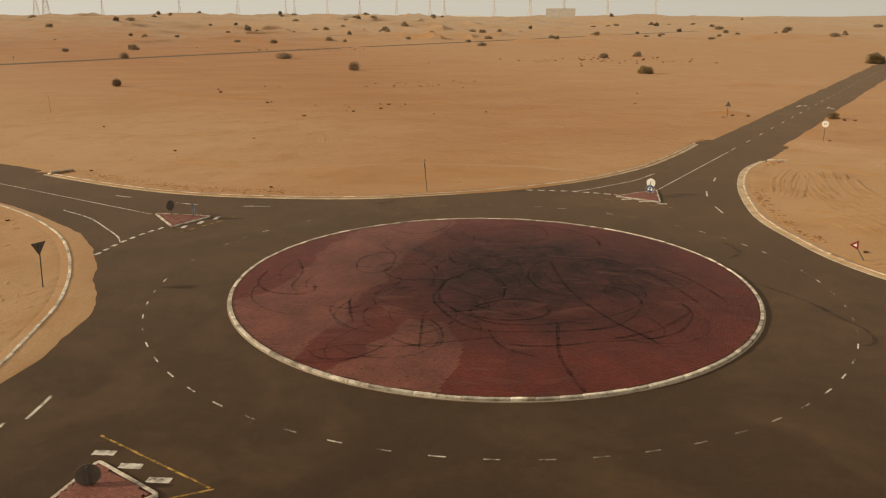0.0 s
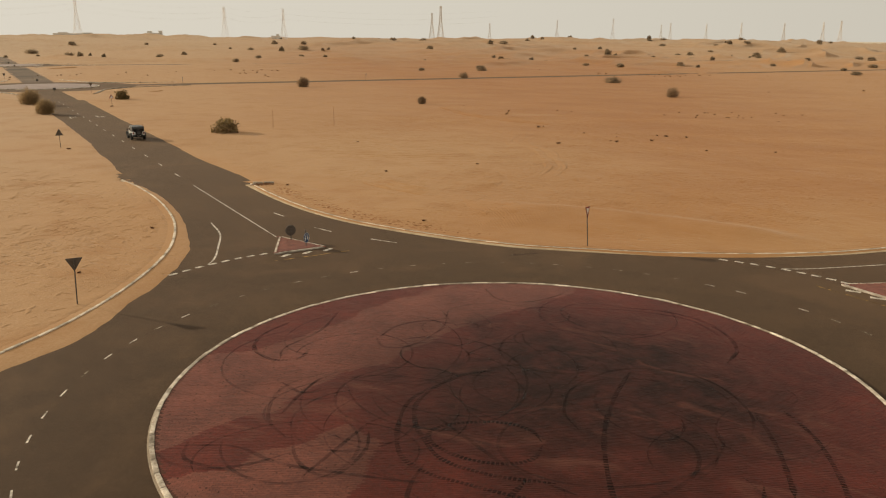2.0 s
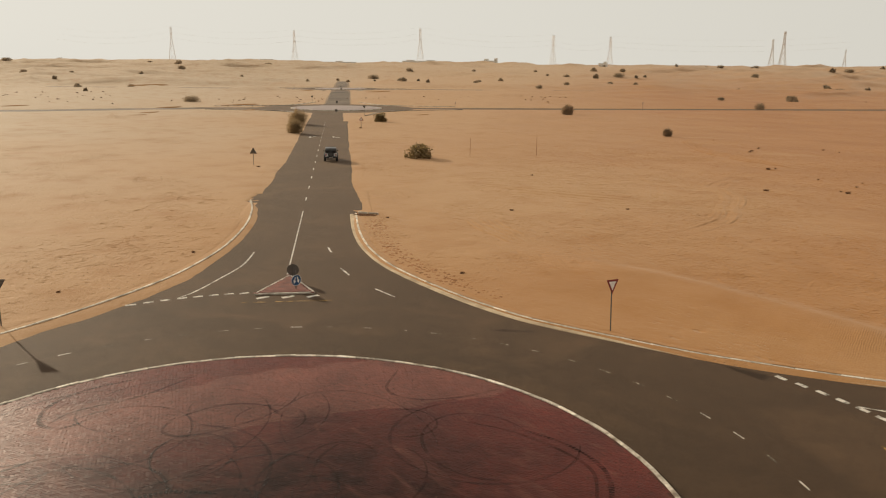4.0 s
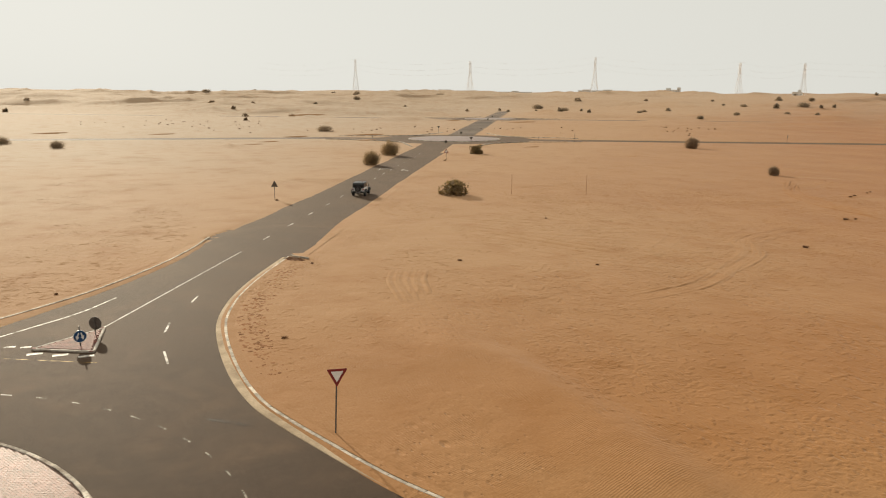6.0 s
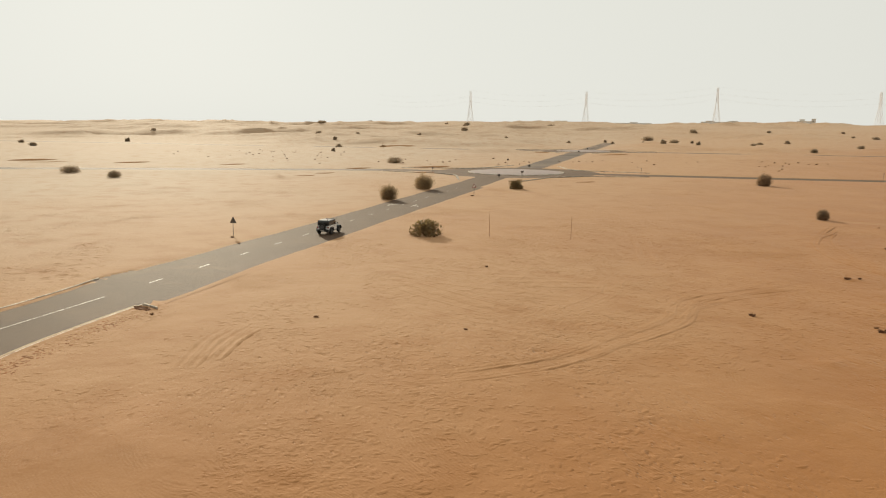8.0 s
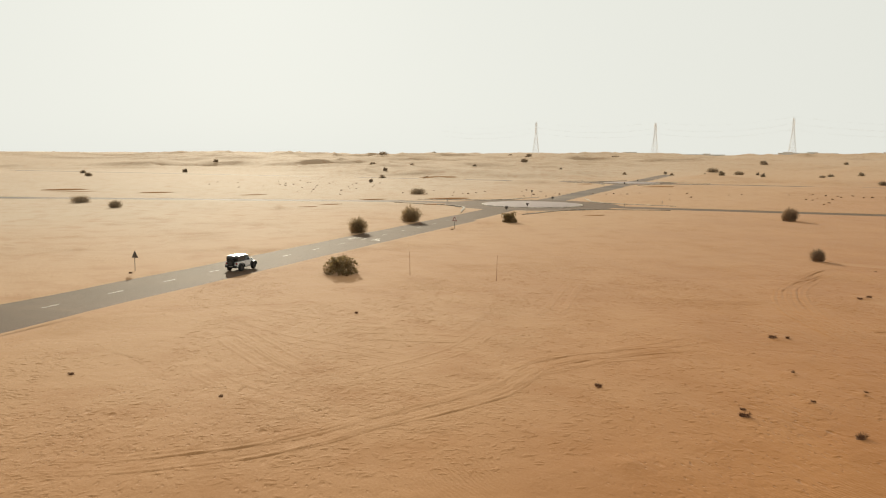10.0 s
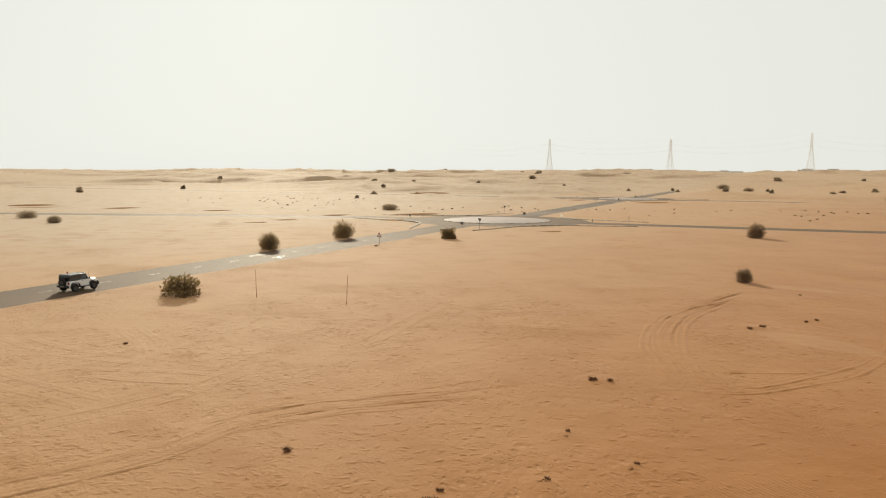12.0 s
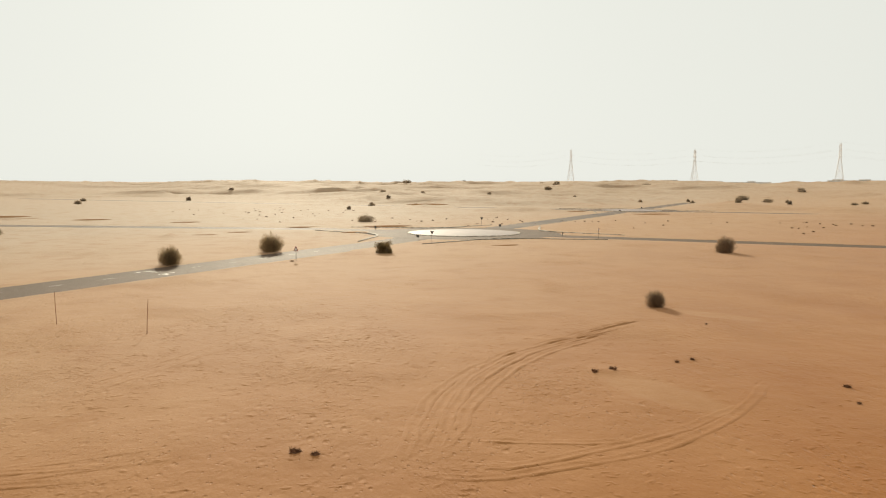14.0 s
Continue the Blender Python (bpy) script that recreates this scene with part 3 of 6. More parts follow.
def ground(x, y):
    """The height of the sand. Roads lie in shallow beds, over which it drifts in at the edges."""
    x, y = np.asarray(x, float), np.asarray(y, float)
    shape = x.shape
    x, y = np.atleast_1d(x).ravel(), np.atleast_1d(y).ravel()
    r = np.hypot(x, y)
    near = r < 75
    d = np.full(x.shape, 1e3)
    dk = np.full(x.shape, 1e3)
    if near.any():
        xn, yn = x[near], y[near]
        ins = inside(xn, yn, CORE)
        edge = segments_distance(xn, yn, np.vstack([CORE[::2], CORE[:1]]))
        d[near] = np.where(ins, -edge, edge)
        kd = np.minimum.reduce([segments_distance(xn, yn, k[::2]) for k in KERBS.values()])
        dk[near] = kd
    wob = 0.7 * (fbm(x * 0.16, y * 0.16, 8, 3) - 0.5) + 0.1 * (vnoise(x * 0.9, y * 0.9, 2) - 0.5)
    d2 = np.full(x.shape, 1e3)
    for o, deg, a0, a1, h in ((leg_point("a", 0, 0.0), LEGS["a"], 48, 212, 4.6), (leg_point("a", 48, -3.4), LEGS["a"] - 1.0, 0, 40, 2.0), (leg_point("a", 50.2, 3.6), LEGS["a"], 0, 12, 2.35), (leg_point("a", 60, 3.4), LEGS["a"], 0, 110, 2.3), ((0, 0), LEGS["b"], 50, 900, 4.4), ((0, 0), LEGS["c"], 56, 400, 4.4), ((0, 0), LEGS["d"], 50, 400, 4.4),
                              (RAB2, CROSS, 20, 800, 4.4), (RAB2, 240.3, 18, 42, 4.4), (BEND, CROSS_SOUTH, 0, 420, 4.4), (RAB2, 148.0, 20, 175, 4.4), (RAB3, CROSS_FAR, 18, 900, 4.0), (RAB3, CROSS_FAR + 180, 18, 500, 4.0), (RAB3, 148.0, 18, 220, 4.0)):
        d2 = np.minimum(d2, strip_distance(x, y, o, deg, a0, a1, h))
    for c, rr in ((RAB2, 24.0), (RAB3, 22.0)):
        d2 = np.minimum(d2, np.hypot(x - c[0], y - c[1]) - rr)
    dall = np.minimum(d, d2)
    away = smooth(dall, 2, 30)
    far = smooth(r, 180, 520)
    z = slope(x) + 0.09
    z += away * (0.22 * (fbm(x * 0.045, y * 0.045, 1, 4) - 0.45)) + smooth(dall, 0.5, 4) * 0.09 * (fbm(x * 0.4, y * 0.4, 4, 4) - 0.5)
    z += smooth(dall, 8, 60) * far * 2.4 * (fbm(x * 0.013, y * 0.017, 6, 4) - 0.45)
    # crests of far dunes, steeper on their eastern side
    wx2 = x + 9.0 * (fbm(x * 0.02, y * 0.02, 15, 3) - 0.5)
    crest = 1 - np.abs(2 * vnoise(wx2 * 0.022, y * 0.011, 31) - 1)
    crest2 = 1 - np.abs(2 * vnoise(wx2 * 0.05 + 7.3, y * 0.024, 32) - 1)
    where = smooth(fbm(x * 0.005, y * 0.005, 33, 3), 0.36, 0.56)
    z += smooth(dall, 6, 40) * smooth(r, 280, 520) * where * (3.4 * crest ** 3 + 2.2 * crest2 ** 3)
    z += smooth(dall, 20, 200) * smooth(r, 480, 1150) * (11.5 + 9.0 * (fbm(x * 0.0045, y * 0.006, 9, 4) - 0.45))
    z -= smooth(r, 1700, 4200) * 9
    for mx, my, rad, hh in MOUNDS:
        q = ((x - mx) * 0.9 / rad) ** 2 + ((y - my) / rad / 0.7) ** 2
        z += hh * np.exp(-q * 1.6)
    # a smooth drift with a lip behind the northern kerb
    a = np.degrees(np.arctan2(y, x))
    lip = np.interp(a, [70, 77, 84, 90, 97, 103, 109, 114, 122], [32.4, 32.6, 32.8, 33.2, 33.4, 34.0, 34.6, 35.6, 37.0]) + 0.5 * (vnoise(a * 0.12, a * 0, 11) - 0.5)
    z += 0.42 * smooth(d, 0.6, 6.5) * smooth(a, 66, 82) * (1 - smooth(a, 108, 122)) * smooth(r, 25, 34) * (1 - smooth(r, lip - 1.0, lip + 1.8))
    # road beds
    bed = slope(x) - 0.16
    leg = (d2 < 8) & (d2 <= d + 0.01)
    le = d2 + wob
    zl = slope(x) + np.clip(0.03 + le * 0.055, -0.16, 0.09)
    t = smooth(le, 0, 3)
    z = np.where(leg, zl * (1 - t) + z * t, z)
    inner = np.full(x.shape, -0.16)
    open_edge = (d < 0.12) & ~((d2 < 0) & (d2 < d))
    z = np.where(open_edge & (dk < 900), inner, z)
    z = np.where((d2 < 0) & (d < 0) & (dk > 3), np.minimum(z, bed), z)
    return z.reshape(shape) if shape else float(z[0])


def on_ground(x, y):
    return float(ground(np.array([x]), np.array([y]))[0])


# ---- the land ----
def grown(start, step, end, rate):
    out = []
    p = start
    while abs(p) < end:
        step *= rate
        p += step
        out.append(p)
    return out


def even(start, step, grow_to, end, side):
    """Steps that grow to a largest width, up to an end."""
    out, p = [], start
    while p < end:
        step = min(step * 1.06, grow_to)
        p += step
        out.append(side * p)
    return out


west, north = even(150, 0.9, 6.0, 1050, -1), even(125, 0.45, 6.0, 1050, 1)
xs = np.array([*reversed(grown(west[-1], -6.0, 4600, 1.2)), *reversed(west), *np.arange(-150, -60, 0.9), *np.arange(-60, 42, 0.42), *grown(42, 0.42, 4600, 1.08)])
ys = np.array([*reversed(grown(-52, -0.42, 4600, 1.085)), *np.arange(-52, 125, 0.45), *north, *grown(north[-1], 6.0, 4600, 1.2)])
gx, gy = np.meshgrid(xs, ys)
gz = ground(gx, gy)
nx, ny = len(xs), len(ys)
idx = np.arange(nx * ny).reshape(ny, nx)
quads = np.stack([idx[:-1, :-1], idx[:-1, 1:], idx[1:, 1:], idx[1:, :-1]], -1).reshape(-1, 4)
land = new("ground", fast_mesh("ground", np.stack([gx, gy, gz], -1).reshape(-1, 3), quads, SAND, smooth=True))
tagged(land, "orange desert sand with ripples, drifts and low dunes", "sand", kind="structure")


# ---- an added far ridge, its colour paled for haze, closes the view ----
v, q = [], []
n = 360
for k in range(n):
    a = 2 * math.pi * k / n
    h = 13.0 + 6 * float(fbm(np.array([3 * math.cos(a) * 4.0]), np.array([3 * math.sin(a) * 4.0]), 5, 4)[0])
    for rr, z in ((2500, -12), (2560, h * 0.55), (2700, h), (3000, -12)):
        v.append((rr * math.cos(a), rr * math.sin(a), z))
    q += [(4 * k + j, 4 * k + j + 1, (4 * k + 5 + j) % (4 * n), (4 * k + 4 + j) % (4 * n)) for j in range(3)]
ridge = new("backdrop", fast_mesh("backdrop", v, q, HAZED_SAND, smooth=True))
tagged(ridge, "dune ridge on the horizon, paled to suggest haze", "dunes", kind="structure")


# ---- roads ----
def strip(origin, deg, a0, a1, half, z, step=8.0, material=ASPHALT):
    u, n = axis(deg)
    al = np.linspace(a0, a1, max(2, int((a1 - a0) / step)))
    v, q = [], []
    for k, s in enumerate(al):
        for o in (-half, half):
            p = np.array(origin) + u * s + n * o
            v.append((p[0], p[1], slope(p[0]) + z))
        if k:
            q.append((2 * k - 2, 2 * k - 1, 2 * k + 1, 2 * k))
    return fast_mesh("road", v, q, material)


bm = bmesh.new()
face_verts = [bm.verts.new((x, y, slope(x))) for x, y in CORE]
edges = [bm.edges.new((face_verts[i - 1], face_verts[i])) for i in range(len(face_verts))]
bmesh.ops.triangle_fill(bm, use_beauty=True, edges=edges)
bmesh.ops.recalc_face_normals(bm, faces=bm.faces)
if sum(f.normal.z for f in bm.faces) < 0:
    bmesh.ops.reverse_faces(bm, faces=bm.faces)
me = bpy.data.meshes.new("road")
bm.to_mesh(me)
bm.free()
me.materials.append(ASPHALT)
road = tagged(new("road", me), "dusty dark asphalt roundabout with blown sand on it", "road", kind="structure")
road_west = tagged(new("road_west", strip((0, 0), LEGS["a"], 48, 214, 6.4, 0.004)), "straight two-lane asphalt road through the sand", "road", kind="structure")
road_north = tagged(new("road_north", strip((0, 0), LEGS["b"], 50, 900, 4.9, 0.004)), "straight two-lane asphalt road edged by drifting sand", "road", kind="structure")
tagged(new("road_southwest", strip((0, 0), LEGS["c"], 56, 400, 4.9, 0.004)), "two-lane asphalt road", "road", kind="structure")
tagged(new("road_southeast", strip((0, 0), LEGS["d"], 50, 400, 4.9, 0.004)), "two-lane asphalt road", "road", kind="structure")
tagged(new("road_cross_south", strip(BEND, CROSS_SOUTH, 0, 420, 4.9, 0.013, material=SANDY_HAZED_ASPHALT)), "far sand-strewn, haze-pale asphalt road bending away", "road", kind="structure")
tagged(new("road_cross", strip(RAB2, CROSS, 0, 800, 4.9, 0.010)), "far asphalt cross road lying low in the sand", "road", kind="structure")
tagged(new("road_cross_bend", strip(RAB2, 240.3, 0, 42, 4.9, 0.019)), "short asphalt arm of a far roundabout", "road", kind="structure")
tagged(new("road_beyond", strip(RAB2, 148.0, 6, 395, 4.9, 0.016, material=SANDY_HAZED_ASPHALT)), "sand-strewn, haze-pale asphalt road leading to a farther roundabout", "road", kind="structure")
tagged(new("road_far_cross", strip(RAB3, CROSS_FAR, -500, 900, 4.4, 0.022, material=SANDY_HAZED_ASPHALT)), "far asphalt cross road", "road", kind="structure")
for c, rr, h, name in ((RAB2, 24.5, 0.03, "road_ring"), (RAB3, 22.5, 0.036, "road_far_ring")):
    f = Form()
    z = slope(c[0]) + h
    ring = [(c[0] + rr * math.cos(k * math.pi / 24), c[1] + rr * math.sin(k * math.pi / 24)) for k in range(48)]
    f.add([(*p, slope(p[0]) + h) for p in ring] + [(*c, z)], [(k, (k + 1) % 48, 48) for k in range(48)])
    tagged(part(name, f, ASPHALT), "asphalt ring of a distant roundabout", "road", kind="structure")


# ---- kerbs ----
def stone_mesh(length, seed, material):
    rnd = random.Random(seed)
    f = Form()
    f.box((0, 0, 0), (length - 0.008, 0.17 + rnd.uniform(-0.01, 0.01), 0.30), bevel=0.014)
    return f.mesh("kerb_stone", material)


CHIPPED = [stone_mesh(0.92, k, KERB) for k in range(4)]
FADED_STONES = [stone_mesh(0.92, k, KERB_OUTER) for k in range(4)]


def kerb_line(name, line, label, top=0.1, stones=FADED_STONES):
    """A concrete bed under a row of kerbstones."""
    s = np.r_[0, np.cumsum(np.hypot(*np.diff(line, axis=0).T))]
    n = max(1, int(s[-1] / 0.92))
    f = Form()
    tang = np.gradient(line, axis=0)
    tang /= np.hypot(*tang.T)[:, None]
    nor = np.c_[-tang[:, 1], tang[:, 0]]
    for k in range(len(line) - 1):
        v = []
        for j in (k, k + 1):
            a, b = line[j] - nor[j] * 0.16, line[j] + nor[j] * 0.16
            z = slope(line[j][0])
            v += [(*a, z - 0.2), (*b, z - 0.2), (*b, z + 0.03), (*a, z + 0.03)]
        f.add(v, [(3, 2, 6, 7), (0, 3, 7, 4), (2, 1, 5, 6)])
    base = tagged(part(name, f, HAUNCH), label, "kerb", kind="structure")
    rnd = random.Random(len(name))
    for k in range(n):
        m = (k + 0.5) * s[-1] / n
        x, y = np.interp(m, s, line[:, 0]), np.interp(m, s, line[:, 1])
        x2, y2 = np.interp(m + 0.2, s, line[:, 0]), np.interp(m + 0.2, s, line[:, 1])
        x1, y1 = np.interp(m - 0.2, s, line[:, 0]), np.interp(m - 0.2, s, line[:, 1])
        z = slope(x) + top - 0.15 + rnd.uniform(-0.012, 0.012)
        part("kerb_stone", stones[k % 4], None, base, m=pose(x, y, z, rnd.uniform(-1, 1), rnd.uniform(-0.6, 0.6), math.degrees(math.atan2(y2 - y1, x2 - x1)) + rnd.uniform(-0.8, 0.8)))
    return base


def closed_ring(c, r, n=176):
    return np.array([(c[0] + r * math.cos(2 * math.pi * k / n), c[1] + r * math.sin(2 * math.pi * k / n)) for k in range(n + 1)])


kerb_line("kerb_north", KERB_N, "worn white kerbstones half buried in sand")
kerb_line("kerb_west", KERB_W, "worn white kerbstones with sand drifted over the gutter", 0.13)
kerb_line("kerb_east", KERB_E, "worn white kerbstones beside wheel-marked sand")
kerb_line("kerb_south", KERB_S, "worn white kerbstones")
kerb_line("kerb_island", closed_ring((0.0, 0.0), R_ISLAND - 0.1), "ring of chipped white kerbstones round the island", 0.125, CHIPPED)
kerb_line("kerb_return_north", np.linspace((-39.25, 29.75), (-37.5, 30.85), 9), "short return of pale kerbstones holding back the sand", 0.24)
kerb_line("kerb_return_east", np.linspace((28.65, 37.6), (30.6, 37.35), 9), "short return of pale kerbstones beside the road", 0.22)


# ---- sand blown against the kerbs ----
def spill_width(name, x, y):
    """How far the sand reaches into the gutter."""
    ang = np.degrees(np.arctan2(y, x)) % 360
    w = 0.12 + 0.5 * fbm(x * 0.22, y * 0.22, 3, 3) + 0.12 * (vnoise(x * 1.3, y * 1.3, 5) - 0.5)
    if name in ("north", "east"):
        w = 0.3 * w
    if name == "west":
        reach = np.interp(ang, [146, 152, 158, 164, 169, 175, 181, 186, 193, 200, 207, 211, 217], [0.0, 0.3, 0.75, 1.05, 1.35, 1.45, 1.25, 1.7, 2.05, 1.75, 1.35, 0.7, 0.0])
        w = 0.5 * w + reach * (0.86 + 0.5 * (fbm(x * 0.35, y * 0.35, 4, 3) - 0.5))
    if name == "north":
        w = w + 0.55 * np.exp(-((ang - 84) / 16.0) ** 2) + 0.25 * np.exp(-((ang - 140) / 9.0) ** 2)
    return w


def sand_drift(name, line, width, side, high, label):
    """A low wedge of sand along a kerb, to one side of it."""
    t = np.gradient(line, axis=0)
    t /= np.hypot(*t.T)[:, None]
    nor = np.c_[-t[:, 1], t[:, 0]] * side
    v = []
    k = np.linspace(0, 1, len(line))
    w = width * np.minimum(1, np.minimum(k, 1 - k) * 20)
    for f, h in ((0.0, 1.0), (0.2, 0.92), (0.45, 0.66), (0.7, 0.36), (0.88, 0.16), (1.0, -0.12)):
        p = line + nor * (0.07 + w * f)[:, None]
        v.append(np.c_[p, slope(p[:, 0]) + high * h])
    v = np.stack(v, 1).reshape(-1, 3)
    n = 6
    i = (np.arange(len(line) - 1)[:, None] * n + np.arange(n - 1)[None]).ravel()
    q = np.stack([i, i + 1, i + n + 1, i + n], -1)
    return tagged(new(name, fast_mesh(name, v, q, SAND, smooth=True)), label, "sand drift", kind="stuff")


for kname, kline in KERBS.items():
    fine = spline(kline[::3], 0.3)
    mid_pt, nxt = fine[len(fine) // 2], fine[len(fine) // 2 + 1]
    tv = nxt - mid_pt
    inward = 1 if np.dot(np.array([-tv[1], tv[0]]), -mid_pt) > 0 else -1
    if kname in ("north", "east"):
        tg = np.gradient(fine, axis=0)
        tg /= np.hypot(*tg.T)[:, None]
        side = np.c_[-tg[:, 1], tg[:, 0]] * inward
        rows = []
        for off, h in ((0.05, 0.036), (0.54, 0.022), (0.58, -0.02)):
            p = fine + side * off
            rows.append(np.c_[p, slope(p[:, 0]) + h])
        i = (np.arange(len(fine) - 1)[:, None] * 3 + np.arange(2)[None]).ravel()
        channel = new("gutter", fast_mesh("gutter", np.stack(rows, 1).reshape(-1, 3), np.stack([i, i + 1, i + 4, i + 3], -1), CHANNEL))
        tagged(channel, "pale sand-dusted concrete gutter along a kerb", "gutter", kind="structure")
    sand_drift("sand_drift", fine, spill_width(kname, fine[:, 0], fine[:, 1]), inward, 0.085, "wind-blown sand lying in the gutter along a kerb")
    sand_drift("sand_bank", fine, np.full(len(fine), 1.3), -inward, 0.115, "sand banked against the back of a kerb")


# ---- central island: pavers in running bond, two batches of colour ----
def dome(x, y):
    return 0.10 + 0.28 * (1 - (np.hypot(x, y) / R_ISLAND) ** 2)


def paver_field(angle, keep, height, seed, gap=0.009, size=(0.2, 0.1)):
    """Pavers as boxes without undersides: corners, faces and middles."""
    rng = np.random.default_rng(seed)
    L, W = size
    span = 14.2
    rows = np.arange(-span, span, W)
    cols = np.arange(-span, span, L)
    gx_, gy_ = np.meshgrid(cols, rows)
    gx_ = gx_ + (np.arange(len(rows)) % 2)[:, None] * L / 2
    cx, cy = gx_.ravel(), gy_.ravel()
    c, s = math.cos(angle), math.sin(angle)
    wx, wy = c * cx - s * cy, s * cx + c * cy
    ok = keep(wx, wy)
    wx, wy = wx[ok], wy[ok]
    n = len(wx)
    lift = rng.uniform(-0.0015, 0.0015, n)
    tx, ty = rng.normal(0, 0.026, n), rng.normal(0, 0.026, n)
    out = np.zeros((n, 8, 3))
    hl, hw = (L - gap) / 2, (W - gap) / 2
    for i, (a, b) in enumerate(((-1, -1), (1, -1), (1, 1), (-1, 1))):
        for lay, ins, dz in ((0, 0.0, -0.03), (1, 0.0, 0.0)):
            lx, ly = a * (hl - ins), b * (hw - ins)
            px, py = wx + c * lx - s * ly, wy + s * lx + c * ly
            out[:, lay * 4 + i] = np.stack([px, py, height(px, py) + dz + lift + tx * lx + ty * ly], -1)
    base = np.array([(4, 5, 6, 7), (0, 1, 5, 4), (1, 2, 6, 5), (2, 3, 7, 6), (3, 0, 4, 7)])
    q = (base[None] + np.arange(n)[:, None, None] * 8).reshape(-1, 4)
    return out.reshape(-1, 3), q, wx, wy


PINK_BAND = np.array([(-8.0, 11.6), (-8.9, 9.0), (-9.8, 6.6), (-10.2, 3.0), (-10.9, -0.2), (-11.5, -2.3), (-13.9, -4.4), (-12.5, -7.5), (-9.0, -10.6), (-8.3, -9.8), (-8.0, -8.5), (-7.5, -7.4), (-7.0, -6.4), (-6.9, -2.6), (-5.7, -0.6), (-5.2, 2.8), (-4.4, 5.8), (-3.2, 8.6), (-1.8, 14.0)])
PINK_PATCH = np.array([(-7.6, -12.4), (-6.7, -10.9), (-5.8, -10.0), (-5.0, -8.6), (-4.7, -7.2), (-4.0, -6.2), (-2.9, -6.3), (-2.0, -8.0), (-1.4, -9.0), (-1.7, -10.6), (-2.5, -11.9), (-2.6, -14.0)])


def pale(x, y):
    """Where the paler batch lies: a broad band across the west side and a patch in the south."""
    wx2, wy2 = x + 0.7 * (vnoise(x * 0.9, y * 0.9, 21) - 0.5), y + 0.7 * (vnoise(x * 0.9, y * 0.9, 7) - 0.5)
    return inside(wx2, wy2, PINK_BAND) | inside(wx2, wy2, PINK_PATCH)


v, q, wx, wy = paver_field(radians(24), lambda x, y: np.hypot(x, y) < R_ISLAND - 0.27, dome, 4)
mi = np.repeat(pale(wx, wy).astype(int), 5)
island = Form().lathe([(R_ISLAND - 0.02, -0.02), (R_ISLAND - 0.06, 0.06)] + [(r, float(dome(r, 0)) - 0.004) for r in np.linspace(R_ISLAND - 0.2, 0.01, 14)], 96)
island = tagged(part("traffic_island", island, BED, m=pose(0, 0, 0)), "round red-paved roundabout island covered in black tyre marks", "traffic island", kind="structure")
pavers = new("pavers", fast_mesh("pavers", v, q, [PAVER, PAVER_PINK], mi))
pavers.parent = island
tagged(pavers, "dark red and faded pink paving blocks", kind="stuff")


# ---- tyre marks ----
def ribbon(line, width, zfun, seed=0, wob=0.25):
    """A flat strip along a line, with an uneven width that tapers out."""
    t = np.gradient(line, axis=0)
    t /= np.hypot(*t.T)[:, None]
    nor = np.c_[-t[:, 1], t[:, 0]]
    k = np.linspace(0, 1, len(line))
    w = width * (1 + wob * (vnoise(k * 14, k * 0, seed) - 0.5) * 2) * np.minimum(1, np.minimum(k, 1 - k) * 9 + 0.25) / 2
    a, b = line - nor * w[:, None], line + nor * w[:, None]
    v = np.stack([np.c_[a, zfun(a[:, 0], a[:, 1])], np.c_[b, zfun(b[:, 0], b[:, 1])]], 1).reshape(-1, 3)
    i = np.arange(len(line) - 1) * 2
    return v, np.stack([i, i + 1, i + 3, i + 2], -1)


def arc(cx, cy, rx, ry, a0, a1, turn=0.0, n=60):
    a = np.radians(np.linspace(a0, a1, n))
    x, y = rx * np.cos(a), ry * np.sin(a)
    c, s = math.cos(radians(turn)), math.sin(radians(turn))
    return np.c_[cx + c * x - s * y, cy + s * x + c * y]


def skid(name, line, width, label, zfun, parent=None, material=None, tread=False):
    v, q = ribbon(line, width, zfun, len(label))
    if tread:
        q = q[np.arange(len(q)) % 3 < 2]
    ob = new(name, fast_mesh(name, v, q, material or RUBBER_MARK))
    ob.parent = parent
    return tagged(ob, label)


def lift_island(x, y):
    return dome(x, y) + 0.008


